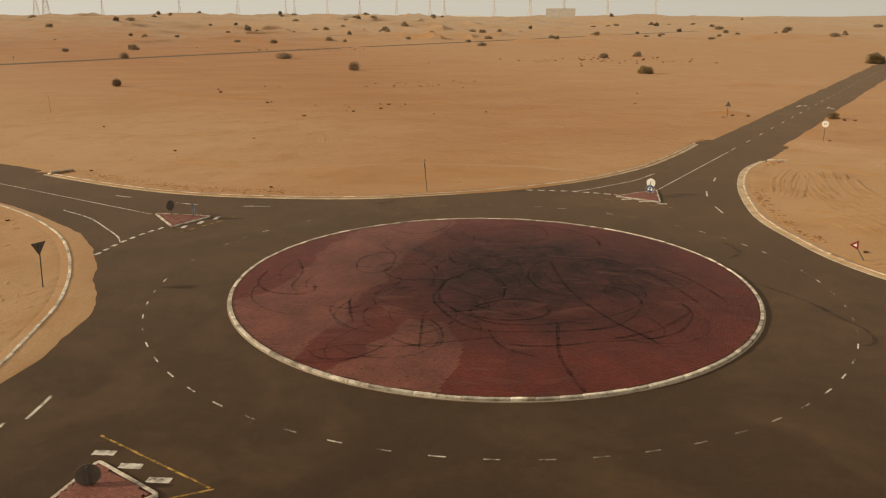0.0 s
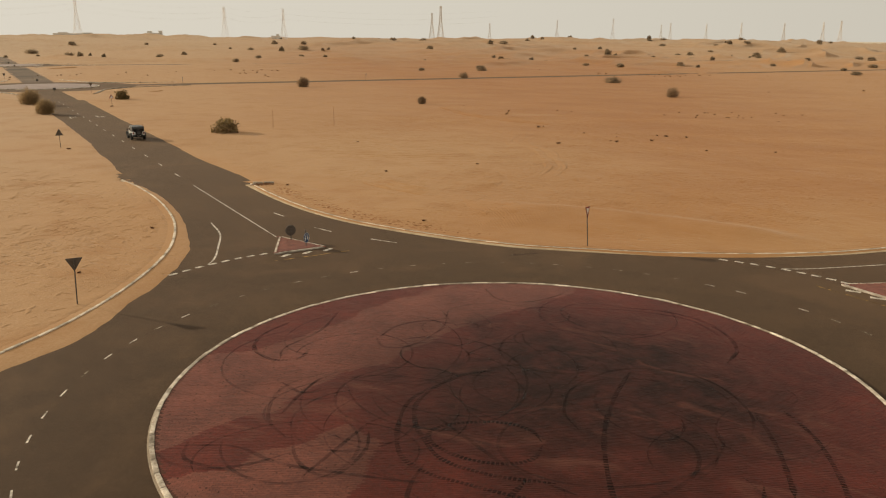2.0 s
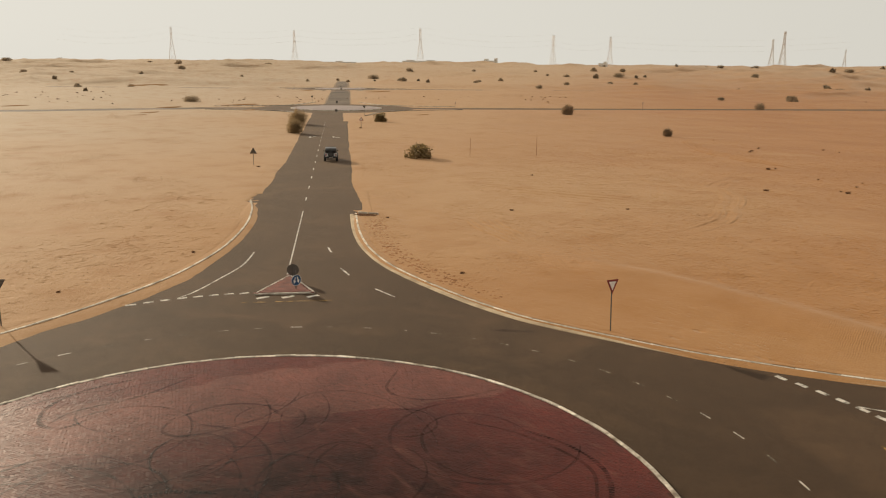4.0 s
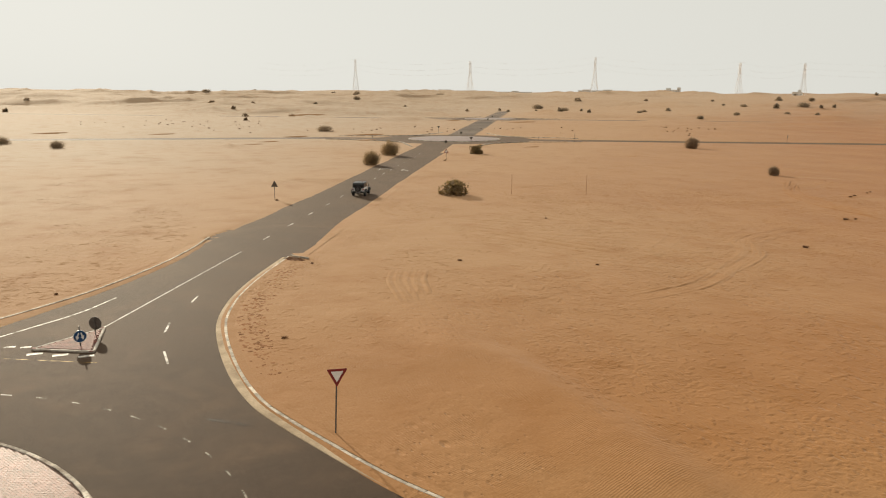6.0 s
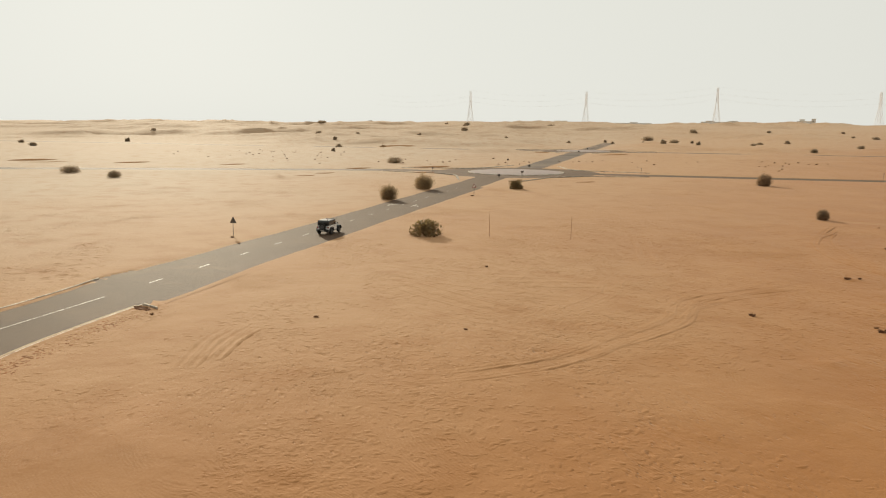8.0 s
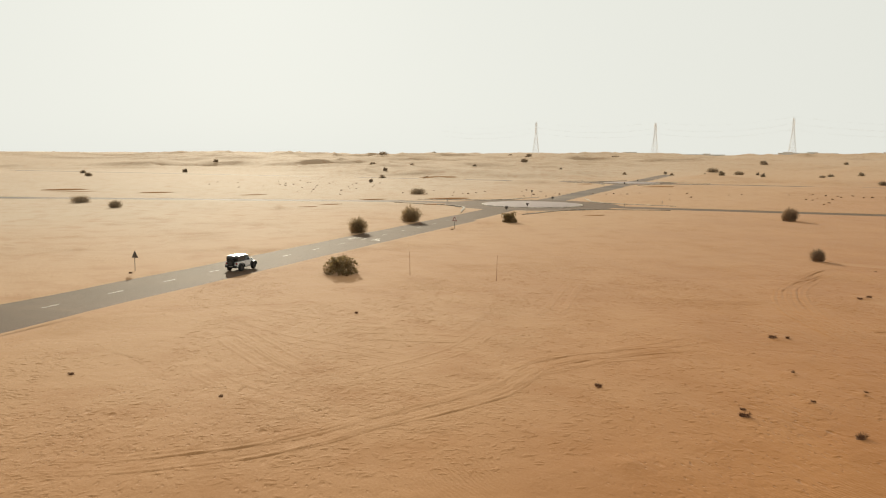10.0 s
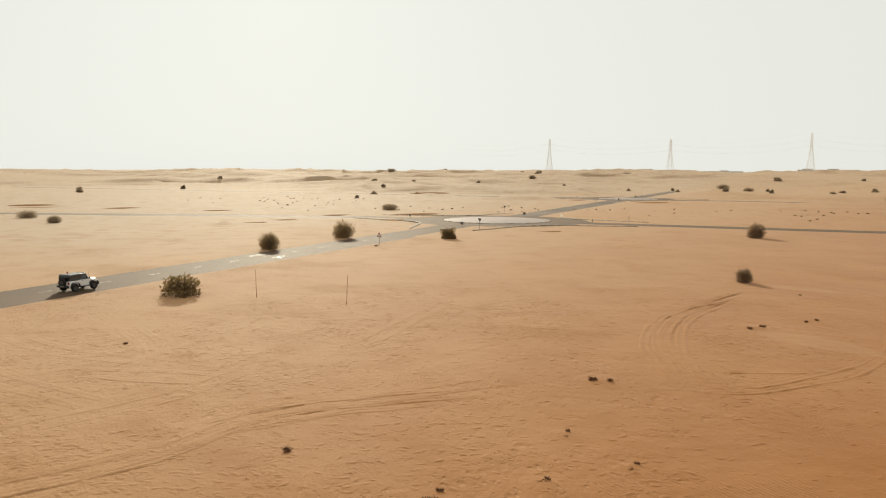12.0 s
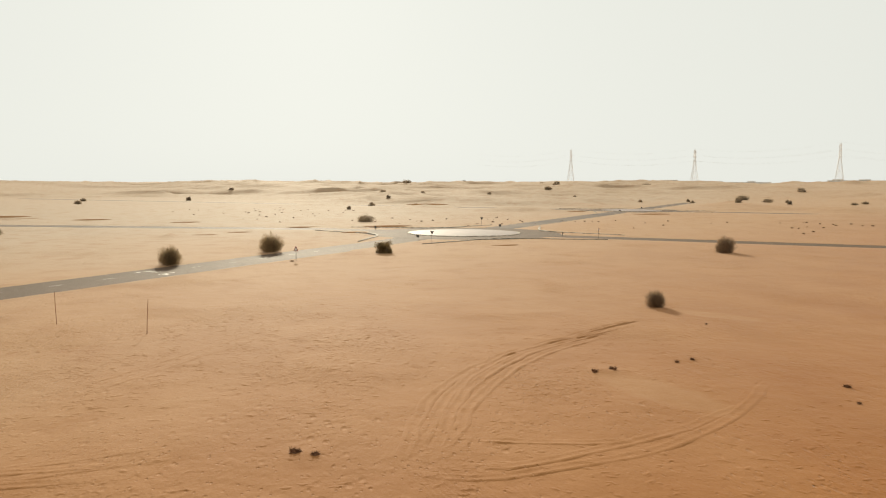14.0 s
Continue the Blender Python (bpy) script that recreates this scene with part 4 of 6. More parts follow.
# dark rubber with the tread showing, then thin smears
STRONG = [[(-12.4, 1.6), (-12.5, -0.4), (-11.9, -1.8), (-11.0, -2.5), (-9.9, -2.7), (-9.2, -2.1), (-9.4, -1.1)],
          [(2.5, -4.4), (2.5, -5.4), (1.7, -6.1), (0.5, -6.3), (-0.7, -6.0), (-1.2, -5.4), (-0.9, -4.6), (0.4, -3.7), (1.7, -3.6), (2.4, -4.2)],
          [(-1.4, 0.3), (-2.5, -1.1), (-2.7, -3.4), (-2.1, -4.8), (-1.2, -5.8), (0.0, -6.7), (1.8, -6.8), (3.7, -6.3)],
          [(-2.3, -1.0), (-3.0, -3.2), (-2.5, -5.2), (-1.4, -7.0), (-0.1, -7.6), (1.2, -7.6), (2.8, -7.5), (4.5, -7.2), (5.7, -6.7)],
          [(3.5, 3.0), (3.6, 0.3), (4.0, -2.4), (4.7, -4.6), (5.5, -6.4), (6.4, -7.7), (7.1, -8.9)],
          [(0.1, -8.8), (1.3, -9.1), (3.1, -8.9), (5.5, -8.0), (7.3, -7.0), (8.6, -5.7), (9.3, -4.7), (9.2, -3.3)],
          [(2.8, -6.6), (2.6, -8.4), (2.5, -10.2), (2.8, -12.0), (3.2, -13.4)],
          [(9.3, 2.3), (10.4, 0.7), (11.2, -1.5), (11.6, -3.2)],
          [(0.8, 10.9), (2.9, 11.4), (4.8, 11.0), (6.3, 9.4), (6.95, 7.6), (6.8, 5.9)],
          [(8.4, 1.6), (9.3, -0.6), (9.9, -2.7), (10.1, -3.6)]]
SMEARS = [[(-7.1, -2.6), (-7.9, -4.2), (-7.7, -5.6), (-6.7, -7.1), (-5.4, -7.8)], [(-8.3, -4.4), (-7.0, -4.8), (-6.3, -4.2)], [(-6.6, -6.5), (-7.0, -4.8), (-7.2, -3.3)], [(-8.6, -10.4), (-7.7, -10.7), (-6.5, -10.5), (-5.3, -9.6), (-4.6, -8.5)],
          [(-8.2, -9.4), (-7.5, -10.3), (-6.2, -10.3), (-4.9, -9.9)], [(-5.3, -7.6), (-4.0, -8.9), (-2.6, -9.1), (-2.5, -7.4), (-3.1, -6.2)], [(-3.4, -9.5), (-3.4, -7.8), (-3.4, -5.8), (-3.2, -5.2)], [(-1.0, 9.5), (1.2, 10.6), (4.2, 10.8), (6.0, 9.2)],
          [(-6.6, 10.8), (-5.0, 9.1), (-3.5, 9.4), (-2.6, 11.1), (-2.4, 12.9)], [(-7.4, 1.0), (-7.5, 3.1), (-6.5, 4.4), (-5.0, 4.5), (-4.6, 5.1)], [(-7.8, 1.6), (-6.6, 0.5), (-5.6, 1.3), (-5.4, 3.9)], [(9.4, -4.1), (9.3, -5.3), (8.3, -7.1), (6.9, -8.0), (4.5, -8.6)],
          [(3.2, -2.8), (2.3, -1.7), (2.0, 0.5), (3.1, 2.9), (5.3, 3.9), (7.1, 3.1), (8.3, 1.3), (8.5, -0.2)], [(-11.2, 3.6), (-10.4, 1.0), (-10.5, -1.4), (-9.9, -2.5)], [(-0.4, -7.2), (-0.2, -8.4), (0.3, -9.4), (1.6, -10.2)], [(-1.6, -4.2), (0.2, -5.2), (2.2, -6.2), (4.4, -6.6)],
          [(-8.0, -9.6), (-6.4, -9.0), (-4.6, -9.2), (-2.4, -8.8), (0.0, -8.2)], [(4.0, -7.4), (6.0, -6.2), (7.2, -4.0), (7.0, -2.2), (5.8, -1.4)]]
for pts in STRONG:
    skid("skid_mark", spline(pts, 0.05), 0.17, "black tyre skid with tread marks curving over the paving", lift_island, island, RUBBER_MARK, True)
for pts in SMEARS:
    skid("skid_mark", spline(pts, 0.3), 0.13, "thin dark tyre skid curving over the paving", lift_island, island, RUBBER_THIN)


rng = np.random.default_rng(31)
for k in range(46):
    a, rr = rng.uniform(0, 2 * math.pi), 9.5 * rng.uniform(0, 1) ** 0.6
    cx, cy = rr * math.cos(a), rr * math.sin(a)
    size = rng.uniform(1.1, min(4.5, 13.0 - rr))
    a0 = rng.uniform(0, 360)
    line = arc(cx, cy, size, size * rng.uniform(0.6, 1.0), a0, a0 + rng.uniform(60, 300), rng.uniform(0, 180))
    if np.hypot(*line.T).max() < 13.3:
        skid("skid_mark", line, rng.uniform(0.06, 0.12), "faint thin tyre skid curving over the paving", lift_island, island, RUBBER_FAINT)


def flat(h):
    return lambda x, y: slope(x) + h


for line, w in ((spline([(14.1, 0.5), (15.8, -2.6), (16.5, -5.0), (16.9, -6.1), (16.8, -7.4), (16.3, -8.1), (15.3, -8.0)]), 0.22), (spline([(-8.2, 18.0), (-7.5, 18.8), (-6.5, 19.7)]), 0.3),
                (spline([(14.2, 4.6), (15.4, 6.2), (15.0, 8.5)]), 0.25)):
    skid("skid_mark", line, w, "dark tyre skid on the asphalt", flat(0.009), road, RUBBER_FAINT)


# ---- road markings ----
def marking(name, line, width, material, parent, z=0.006, label=""):
    v, q = ribbon(np.asarray(line, float), width, flat(z), 1, 0.06)
    t = np.asarray(line, float)
    # square ends
    d0, d1 = t[1] - t[0], t[-1] - t[-2]
    for i, p, d in ((0, t[0], d0), (-2, t[-1], d1)):
        nrm = np.array([-d[1], d[0]]) / np.hypot(*d) * width / 2
        v[i][:2], v[i + 1][:2] = p - nrm, p + nrm
    ob = new(name, fast_mesh(name, v, q, material))
    ob.parent = parent
    return tagged(ob, label)


def straight(a, b, n=8):
    return np.linspace(np.array(a, float), np.array(b, float), n)


rnd = random.Random(5)
for k in range(62):
    a = 204.2 + k * 5.806
    line = arc(0.0, 0.25, R_DASH, R_DASH + 0.2, a - 0.92, a + 0.92, n=8)
    marking("dash", line, 0.07, FADED if rnd.random() < 0.72 else PAINT, road)


def leg_marks(leg, obj_far, far_end, mid, first, gap):
    """Give-way line, lane lines, centre line and dashes of one leg, in its own axes (along, offset to the right when driving out)."""
    P = lambda al, off: tuple(leg_point(leg, al, off))
    # the give-way line across the lane that comes in
    for k in range(9):
        a = k / 8
        s0, o0 = 24.4 - 2.2 * a + 1.6 * a * (1 - a), -2.3 - 6.8 * a
        marking("give_way_dash", straight(P(s0 + 0.09, o0 + 0.26), P(s0 - 0.09, o0 - 0.26)), 0.24, PAINT, road)
    # lane line in the incoming mouth, bending away
    marking("lane_line", spline([P(34.8, -2.8), P(31.0, -3.2), P(27.5, -4.3), P(25.0, -5.2), P(23.7, -5.95)], 0.4), 0.12, PAINT, road)
    # centre line from the tip of the splitter
    marking("centre_line", straight(P(28.3, mid), P(50.9, mid), 20), 0.10, PAINT, road)
    # dashes of the outgoing mouth
    for s0, o0, s1, o1 in ((35.9, 2.4, 34.3, 2.65), (29.7, 3.3, 27.9, 3.85), (24.6, 5.35, 22.8, 6.4)):
        marking("lane_dash", straight(P(s0, o0), P(s1, o1)), 0.12, PAINT, road)
    s = first
    while s < far_end:
        marking("centre_dash", straight(P(s - 0.95, mid), P(s + 0.95, mid)), 0.115, PAINT, obj_far, 0.011)
        s += gap


leg_marks("a", road_west, 168, -0.07, 57.6, 7.75)
leg_marks("b", road_north, 300, -0.25, 53.2, 6.65)
leg_marks("c", road, 60, 0.0, 54, 7.0)
marking("lane_dash", straight((-17.1, -15.4), (-17.1, -13.6)), 0.14, PAINT, road)


def arrow_marking(leg, along, off, way, parent):
    """A bent turn arrow painted on a lane."""
    pts = [(-1.6, -0.09), (0.7, -0.09), (0.7, -0.34), (1.7, 0.0), (0.7, 0.34), (0.7, 0.09), (-0.2, 0.09), (-0.7, 0.75), (-0.35, 0.85), (-1.3, 1.25), (-1.35, 0.4), (-1.0, 0.6), (-0.6, 0.09), (-1.6, 0.09)]
    u, n = axis(LEGS[leg])
    v = []
    for a, b in pts:
        p = u * (along + a * way) + n * (off + b)
        v.append((*p, slope(p[0]) + 0.012))
    f = Form().add(v, [tuple(range(len(v)))])
    return part("lane_arrow", f, PAINT, parent)


for leg, al, parent in (("a", 127.2, road_west), ("b", 102.8, road_north)):
    arrow_marking(leg, al, -2.2, -1, parent)
    arrow_marking(leg, al, 2.1, 1, parent)


# ---- splitter islands ----
def inset(poly, d):
    """A convex outline drawn in by d."""
    n = len(poly)
    out = []
    area = sum(poly[i - 1][0] * poly[i][1] - poly[i][0] * poly[i - 1][1] for i in range(n))
    sgn = 1 if area > 0 else -1
    for i in range(n):
        a, b, c = (np.array(poly[j % n], float) for j in (i - 1, i, i + 1))
        e1, e2 = (b - a) / np.linalg.norm(b - a), (c - b) / np.linalg.norm(c - b)
        n1, n2 = sgn * np.array([-e1[1], e1[0]]), sgn * np.array([-e2[1], e2[0]])
        k = n1 + n2
        out.append(b + k * d / max(0.25, np.dot(k, n1)))
    return out


def rounded(poly, d, n=5):
    out = []
    m = len(poly)
    for i in range(m):
        a, b, c = (np.array(poly[j % m], float) for j in (i - 1, i, i + 1))
        p0, p1 = b + (a - b) / np.linalg.norm(a - b) * d, b + (c - b) / np.linalg.norm(c - b) * d
        for t in np.linspace(0, 1, n):
            out.append((1 - t) ** 2 * p0 + 2 * t * (1 - t) * b + t * t * p1)
    return out


BRICK = Form().box((0, 0, 0), (0.205, 0.1, 0.05), bevel=0.006).mesh("brick", PAVER_PLAIN)


def splitter(name, corners, bricks, label, turn):
    """A three-cornered island with a white kerb and red pavers."""
    outer = rounded(corners, 0.28)
    inner = [p for p in inset(outer, 0.15)]
    n = len(outer)
    f = Form()
    v = [(*p, -0.05) for p in outer] + [(*p, 0.07) for p in outer] + [(*p, 0.095) for p in inset(outer, 0.03)] + [(*p, 0.095) for p in inner] + [(*p, 0.05) for p in inner]
    f.add(v, [(r * n + i, r * n + (i + 1) % n, r * n + n + (i + 1) % n, r * n + n + i) for r in range(4) for i in range(n)])
    base = tagged(part(name, f, KERB if bricks else KERB_WORN), label, "traffic island", "splitter islands", "structure")
    poly = np.array(inner)
    bed = Form().add([(*p, 0.075) for p in poly], [tuple(range(n))])
    part("paver_bed", bed, BED, base)
    cen = poly.mean(axis=0)
    spots = []
    c, s = math.cos(turn), math.sin(turn)
    for r in range(-45, 46):
        for k in range(-24, 25):
            a, b = k * 0.213 + (r % 2) * 0.106, r * 0.107
            spots.append((cen[0] + c * a - s * b, cen[1] + s * a + c * b))
    sp = np.array(spots)
    small = np.array(inset([tuple(p) for p in poly], 0.06))
    sp = sp[inside(sp[:, 0], sp[:, 1], small)]
    rnd = random.Random(7)
    if bricks:
        for x, y in sp[:300]:
            part("brick", BRICK, None, base, m=pose(x, y, 0.085 + rnd.uniform(-0.004, 0.004), rnd.uniform(-1, 1), 0, math.degrees(turn)))
        sp = sp[300:]
    f = Form()
    for x, y in sp:
        f.box((0, 0, 0), (0.205, 0.1, 0.05), pose(x, y, 0.085 + rnd.uniform(-0.004, 0.004), 0, 0, math.degrees(turn)), 0.006)
    if len(sp):
        tagged(part("pavers", f, PAVER_PLAIN, base, "small red paving blocks"), kind="stuff")
    return base


splitter("splitter_island_west", [(-24.0, 14.85), (-21.3, 10.95), (-19.4, 14.1)], False, "three-cornered red-paved island with white kerb and two low signs", radians(58))
splitter("splitter_island_north", [(14.55, 23.9), (10.6, 21.3), (13.75, 19.1)], False, "three-cornered red-paved island with white kerb and two low signs", radians(-30))
splitter("splitter_island_southwest", [(-13.3, -18.05), (-10.55, -19.95), (-14.7, -24.2)], True, "three-cornered red brick island with white kerb and a low sign", radians(-31))

for leg, bars, edge in (("a", 23.4, 22.5), ("b", 23.3, 22.4), ("c", 22.0, 21.4)):
    for k in range(3):
        o = -1.15 + k * 1.42
        marking("hatch_bar", straight(leg_point(leg, bars + 0.19, o + 0.33), leg_point(leg, bars - 0.19, o - 0.33)), 0.30, PAINT, road)
    marking("edge_line", straight(leg_point(leg, edge, -2.8), leg_point(leg, edge, 2.8), 14), 0.09, YELLOW, road)
marking("edge_line", straight((-9.1, -19.55), (-10.6, -20.2), 6), 0.09, YELLOW, road)


# ---- signs ----
def disc_plate(f, r, thick, n=28):
    f.lathe([(0.001, thick / 2), (r, thick / 2), (r, -thick / 2), (0.001, -thick / 2)], n)
    return f


FACE = pose(0, 0, 0, 90, 0, 0)  # a plate drawn in x, y stands up and looks along -y


def blue_sign(name, x, y, yaw, label):
    """A low post with a blue disc and two white arrows, looking along -y before it is turned."""
    th = empty(name, pose(x, y, 0.1, 0, 0, yaw), label, "traffic sign", "low island signs")
    part("pole", Form().tube((0, 0.03, 0), (0, 0.03, 1.12), 0.035, n=10), POLE, th)
    plate = part("plate", disc_plate(Form(), 0.335, 0.02), S_BLUE, th, "blue disc", pose(0, -0.02, 0.56) @ FACE, )
    rim = Form().lathe([(0.335, 0.004), (0.335, 0.012), (0.315, 0.012), (0.315, 0.004), (0.335, 0.004)], 28)
    part("rim", rim, S_WHITE, plate, "thin white rim", pose(0, 0, 0.004))
    for sg in (-1, 1):
        pts = [(0.03, 0.2), (0.09, 0.2), (0.15, 0.02), (0.215, 0.045), (0.165, -0.2), (0.03, -0.045), (0.085, -0.015)]
        pts = [(sg * a, b) for a, b in pts]
        pts = pts if sg < 0 else list(reversed(pts))
        part("arrow", Form().prism(pts, 0.010, 0.016), S_WHITE, plate, "white arrow")
    return th


def round_back_sign(name, x, y, yaw, label, front=S_WHITE, sunk=0.0):
    """A low post with a round plate: a grey back with its bracket, a pale face."""
    th = empty(name, pose(x, y, 0.1 - sunk, 0, 0, yaw), label, "traffic sign", "low island signs")
    part("pole", Form().tube((0, 0, sunk), (0, 0, 0.98), 0.035, n=10), POLE, th)
    part("plate", disc_plate(Form(), 0.37, 0.016), S_BACK, th, "grey metal back", pose(0, -0.05, 0.66) @ FACE)
    part("face", disc_plate(Form(), 0.365, 0.004), front, th, "pale face", pose(0, -0.064, 0.66) @ FACE)
    for bz in (0.78, 0.55):
        part("bracket", Form().box((0, -0.033, bz), (0.3, 0.03, 0.04)), POLE, th)
    return th


def triangle_sign(name, x, y, yaw, down, label, tall=2.68, side=0.86, lean=(0, 0), z=None, fill=S_WHITE):
    """A tall post with a three-cornered plate, red rim and pale middle; it looks along -y before it is turned."""
    z = on_ground(x, y) - 0.05 if z is None else z
    th = empty(name, pose(x, y, z, lean[0], lean[1], 0) @ pose(0, 0, 0, 0, 0, yaw), label, "traffic sign")
    part("pole", Form().tube((0, 0.04, -0.3), (0, 0.04, tall - 0.08), 0.034, n=10), POLE, th)
    h = side * 0.866
    sg = -1 if down else 1
    tri = [(-side / 2, -sg * h / 3), (side / 2, -sg * h / 3), (0, sg * h * 2 / 3)]
    tri = tri if not down else list(reversed(tri))
    cz = tall - (h / 3 if down else h * 2 / 3)
    place = pose(0, -0.01, cz) @ FACE
    plate = part("plate", Form().prism(rounded(tri, 0.05), -0.012, 0.0), S_BACK, th, "grey metal back", place)
    part("rim", Form().prism(rounded(tri, 0.05), 0.0, 0.004), S_RED, plate, "red border")
    part("face", Form().prism(rounded(inset(tri, 0.10), 0.02), 0.004, 0.008), fill, plate, "pale middle")
    for bz, bw in ((0.12, 0.3), (-0.14, 0.16)):
        part("bracket", Form().box((0, 0.015, cz + bz), (bw, 0.03, 0.04)), POLE, th)
    return th


def disc_sign(name, x, y, yaw, label, tall=2.35):
    th = empty(name, pose(x, y, on_ground(x, y) - 0.05, 0, 0, yaw), label, "traffic sign")
    part("pole", Form().tube((0, 0.04, -0.3), (0, 0.04, tall - 0.08), 0.034, n=10), POLE, th)
    plate = part("plate", disc_plate(Form(), 0.38, 0.014), S_BACK, th, "grey metal back", pose(0, -0.01, tall - 0.38) @ FACE)
    part("rim", disc_plate(Form(), 0.378, 0.004), PLASTER, plate, "faded pale ring", pose(0, 0, 0.009))
    part("face", disc_plate(Form(), 0.31, 0.004), S_WHITE, plate, "white face", pose(0, 0, 0.013))
    for bx in (-0.08, 0.08):
        part("bar", Form().box((bx, 0, 0.016), (0.06, 0.2, 0.003)), S_BACK, plate, "plain dark bar")
    return th


def facing(dx, dy):
    """The turn that makes a plate look along (dx, dy)."""
    return math.degrees(math.atan2(dx, -dy))


uA, nA = axis(LEGS["a"])
uB, nB = axis(LEGS["b"])
uC, nC = axis(LEGS["c"])
blue_sign("direction_sign", -20.62, 13.45, facing(0.996, 0.087), "low blue disc sign with two white arrows on a paved island")
round_back_sign("low_round_sign", -22.5, 14.25, facing(*uA), "low round sign seen from its grey back")
blue_sign("direction_sign", 13.35, 21.3, facing(*(-uB)), "low blue disc sign with two white arrows on a paved island")
round_back_sign("low_round_sign", 13.62, 22.2, facing(*(-uB)), "low round sign with a pale face behind a blue one", S_WHITE, -0.2)
round_back_sign("low_round_sign", -12.9, -19.6, facing(-0.42, 0.9), "low round sign with a dark back on a brick island", S_BACK, 0.32)
triangle_sign("give_way_sign", -4.38, 22.45, facing(1.0, -0.06), True, "red and white give-way triangle on a tall pole in sand", lean=(-3.9, -5.2))
triangle_sign("give_way_sign", -23.7, -1.55, facing(-0.85, 0.5), True, "give-way triangle seen from its grey back on a tall pole", 2.5, 0.82, lean=(0, 3.0))
triangle_sign("give_way_sign", 21.9, 4.1, facing(-0.3, -0.95), True, "bent give-way triangle leaning over in the sand", 1.25, 0.58, lean=(-24, -26))
disc_sign("speed_sign", 39.9, 50.8, facing(*(-uB)), "white sun-faded disc sign beside the road")
triangle_sign("warning_sign", 36.0, 72.8, facing(*uB), False, "three-cornered warning sign seen from behind in sand", 2.3)
triangle_sign("warning_sign", -76.24, 37.4, facing(*uA), False, "three-cornered warning sign seen from behind beside the road", 2.4, 0.95)
triangle_sign("warning_sign", -122.4, 84.2, facing(*(-uA)), False, "warning triangle with red border beside the road", 2.4, 0.95)
for x, y, lx, ly in ((-68.2, 68.0, 1.5, 2.5), (-63.0, 76.6, -2, -2.5)):
    th = tagged(part("marker_stick", Form().tube((0, 0, -0.2), (0.02, 0, 1.4), 0.028, 0.024, 6).tube((0.02, 0, 1.4), (0.0, 0.02, 2.75), 0.024, 0.018, 6), RUST, m=pose(x, y, on_ground(x, y), lx, ly, 0)),
                "thin rusty upright stick standing in the sand", "stick", "marker sticks")


# ---- shrubs ----
def foliage(seed, n, rad, tall, leaf, kind):
    """Many small blades on a lumpy, gappy crown; kind: leafy or twiggy."""
    rng = np.random.default_rng(seed)
    lumps = []
    for _ in range(18 if kind == "leafy" else 13):
        a, rr = rng.uniform(0, 2 * math.pi), rng.uniform(0.15, 0.72) * rad
        top = tall * (0.80 - 0.42 * (rr / rad) ** 2)
        lumps.append((rr * math.cos(a), rr * math.sin(a), rng.uniform(0.22, 1.0) * top, rng.uniform(0.24, 0.42) * rad))
    for k in range(7):
        a = 2 * math.pi * k / 7 + rng.uniform(-0.3, 0.3)
        lumps.append((0.62 * rad * math.cos(a), 0.62 * rad * math.sin(a), 0.10 * tall, 0.3 * rad))
    lumps += [(0, 0, tall * 0.36, rad * 0.6)] * 3
    v = []
    ph = rng.uniform(0, 6.28, 6)
    for k in range(n):
        lx, ly, lz, lr = lumps[rng.integers(len(lumps))]
        d = rng.normal(size=3)
        d /= np.linalg.norm(d)
        p = np.array([lx, ly, lz]) + d * lr * rng.uniform(0.2, 1.0) ** 0.5 * np.array([1, 1, 0.9])
        p[2] = abs(p[2]) + 0.03
        if p[2] > tall:
            p[2] = tall - 0.3 * (p[2] - tall)
        if kind == "broom":
            # an egg of thin blades that fan out from the root
            u = rng.uniform(0.05, 1.0) ** 0.42 * rng.uniform(0.85, 1.06)
            p = np.array([d[0] * rad * u, d[1] * rad * u, tall * (0.32 + 0.54 * d[2] * u)])
            az, el = math.atan2(d[1], d[0]), d[2]
            p *= 0.86 + 0.11 * math.sin(3 * az + ph[0] + 2 * el) + 0.09 * math.sin(5 * az + ph[1] - 4 * el) + 0.07 * math.sin(9 * az + ph[2] + 7 * el)
            p[:2] *= 1.0 + 0.08 * rng.normal()
            p[2] = max(0.05, p[2])
            a = p - np.array([0, 0, -0.3 * tall])
            a = a / np.linalg.norm(a) + rng.normal(size=3) * 0.22
            a /= np.linalg.norm(a)
            b = np.cross(a, rng.normal(size=3))
            b /= np.linalg.norm(b)
            s, w = leaf * rng.uniform(0.5, 1.7), leaf * 0.055
            v.append([p - b * w, p + b * w, p + a * s + b * w * 0.3, p + a * s - b * w * 0.3])
        elif kind == "leafy":
            a = rng.normal(size=3)
            a /= np.linalg.norm(a)
            b = np.cross(a, rng.normal(size=3))
            b /= np.linalg.norm(b)
            s = leaf * rng.uniform(0.6, 1.3)
            v.append([p - a * s, p + b * s * 0.55, p + a * s, p - b * s * 0.55])
        else:
            a = p - np.array([0, 0, -0.25 * tall])
            a = a / np.linalg.norm(a) + rng.normal(size=3) * 0.35
            a /= np.linalg.norm(a)
            b = np.cross(a, rng.normal(size=3))
            b /= np.linalg.norm(b)
            s = leaf * rng.uniform(0.6, 1.6)
            w = leaf * 0.11
            v.append([p - b * w, p + b * w, p + a * s * 1.5 + b * w * 0.3, p + a * s * 1.5 - b * w * 0.3])
    v = np.array(v).reshape(-1, 3)
    return v, np.arange(len(v)).reshape(-1, 4)


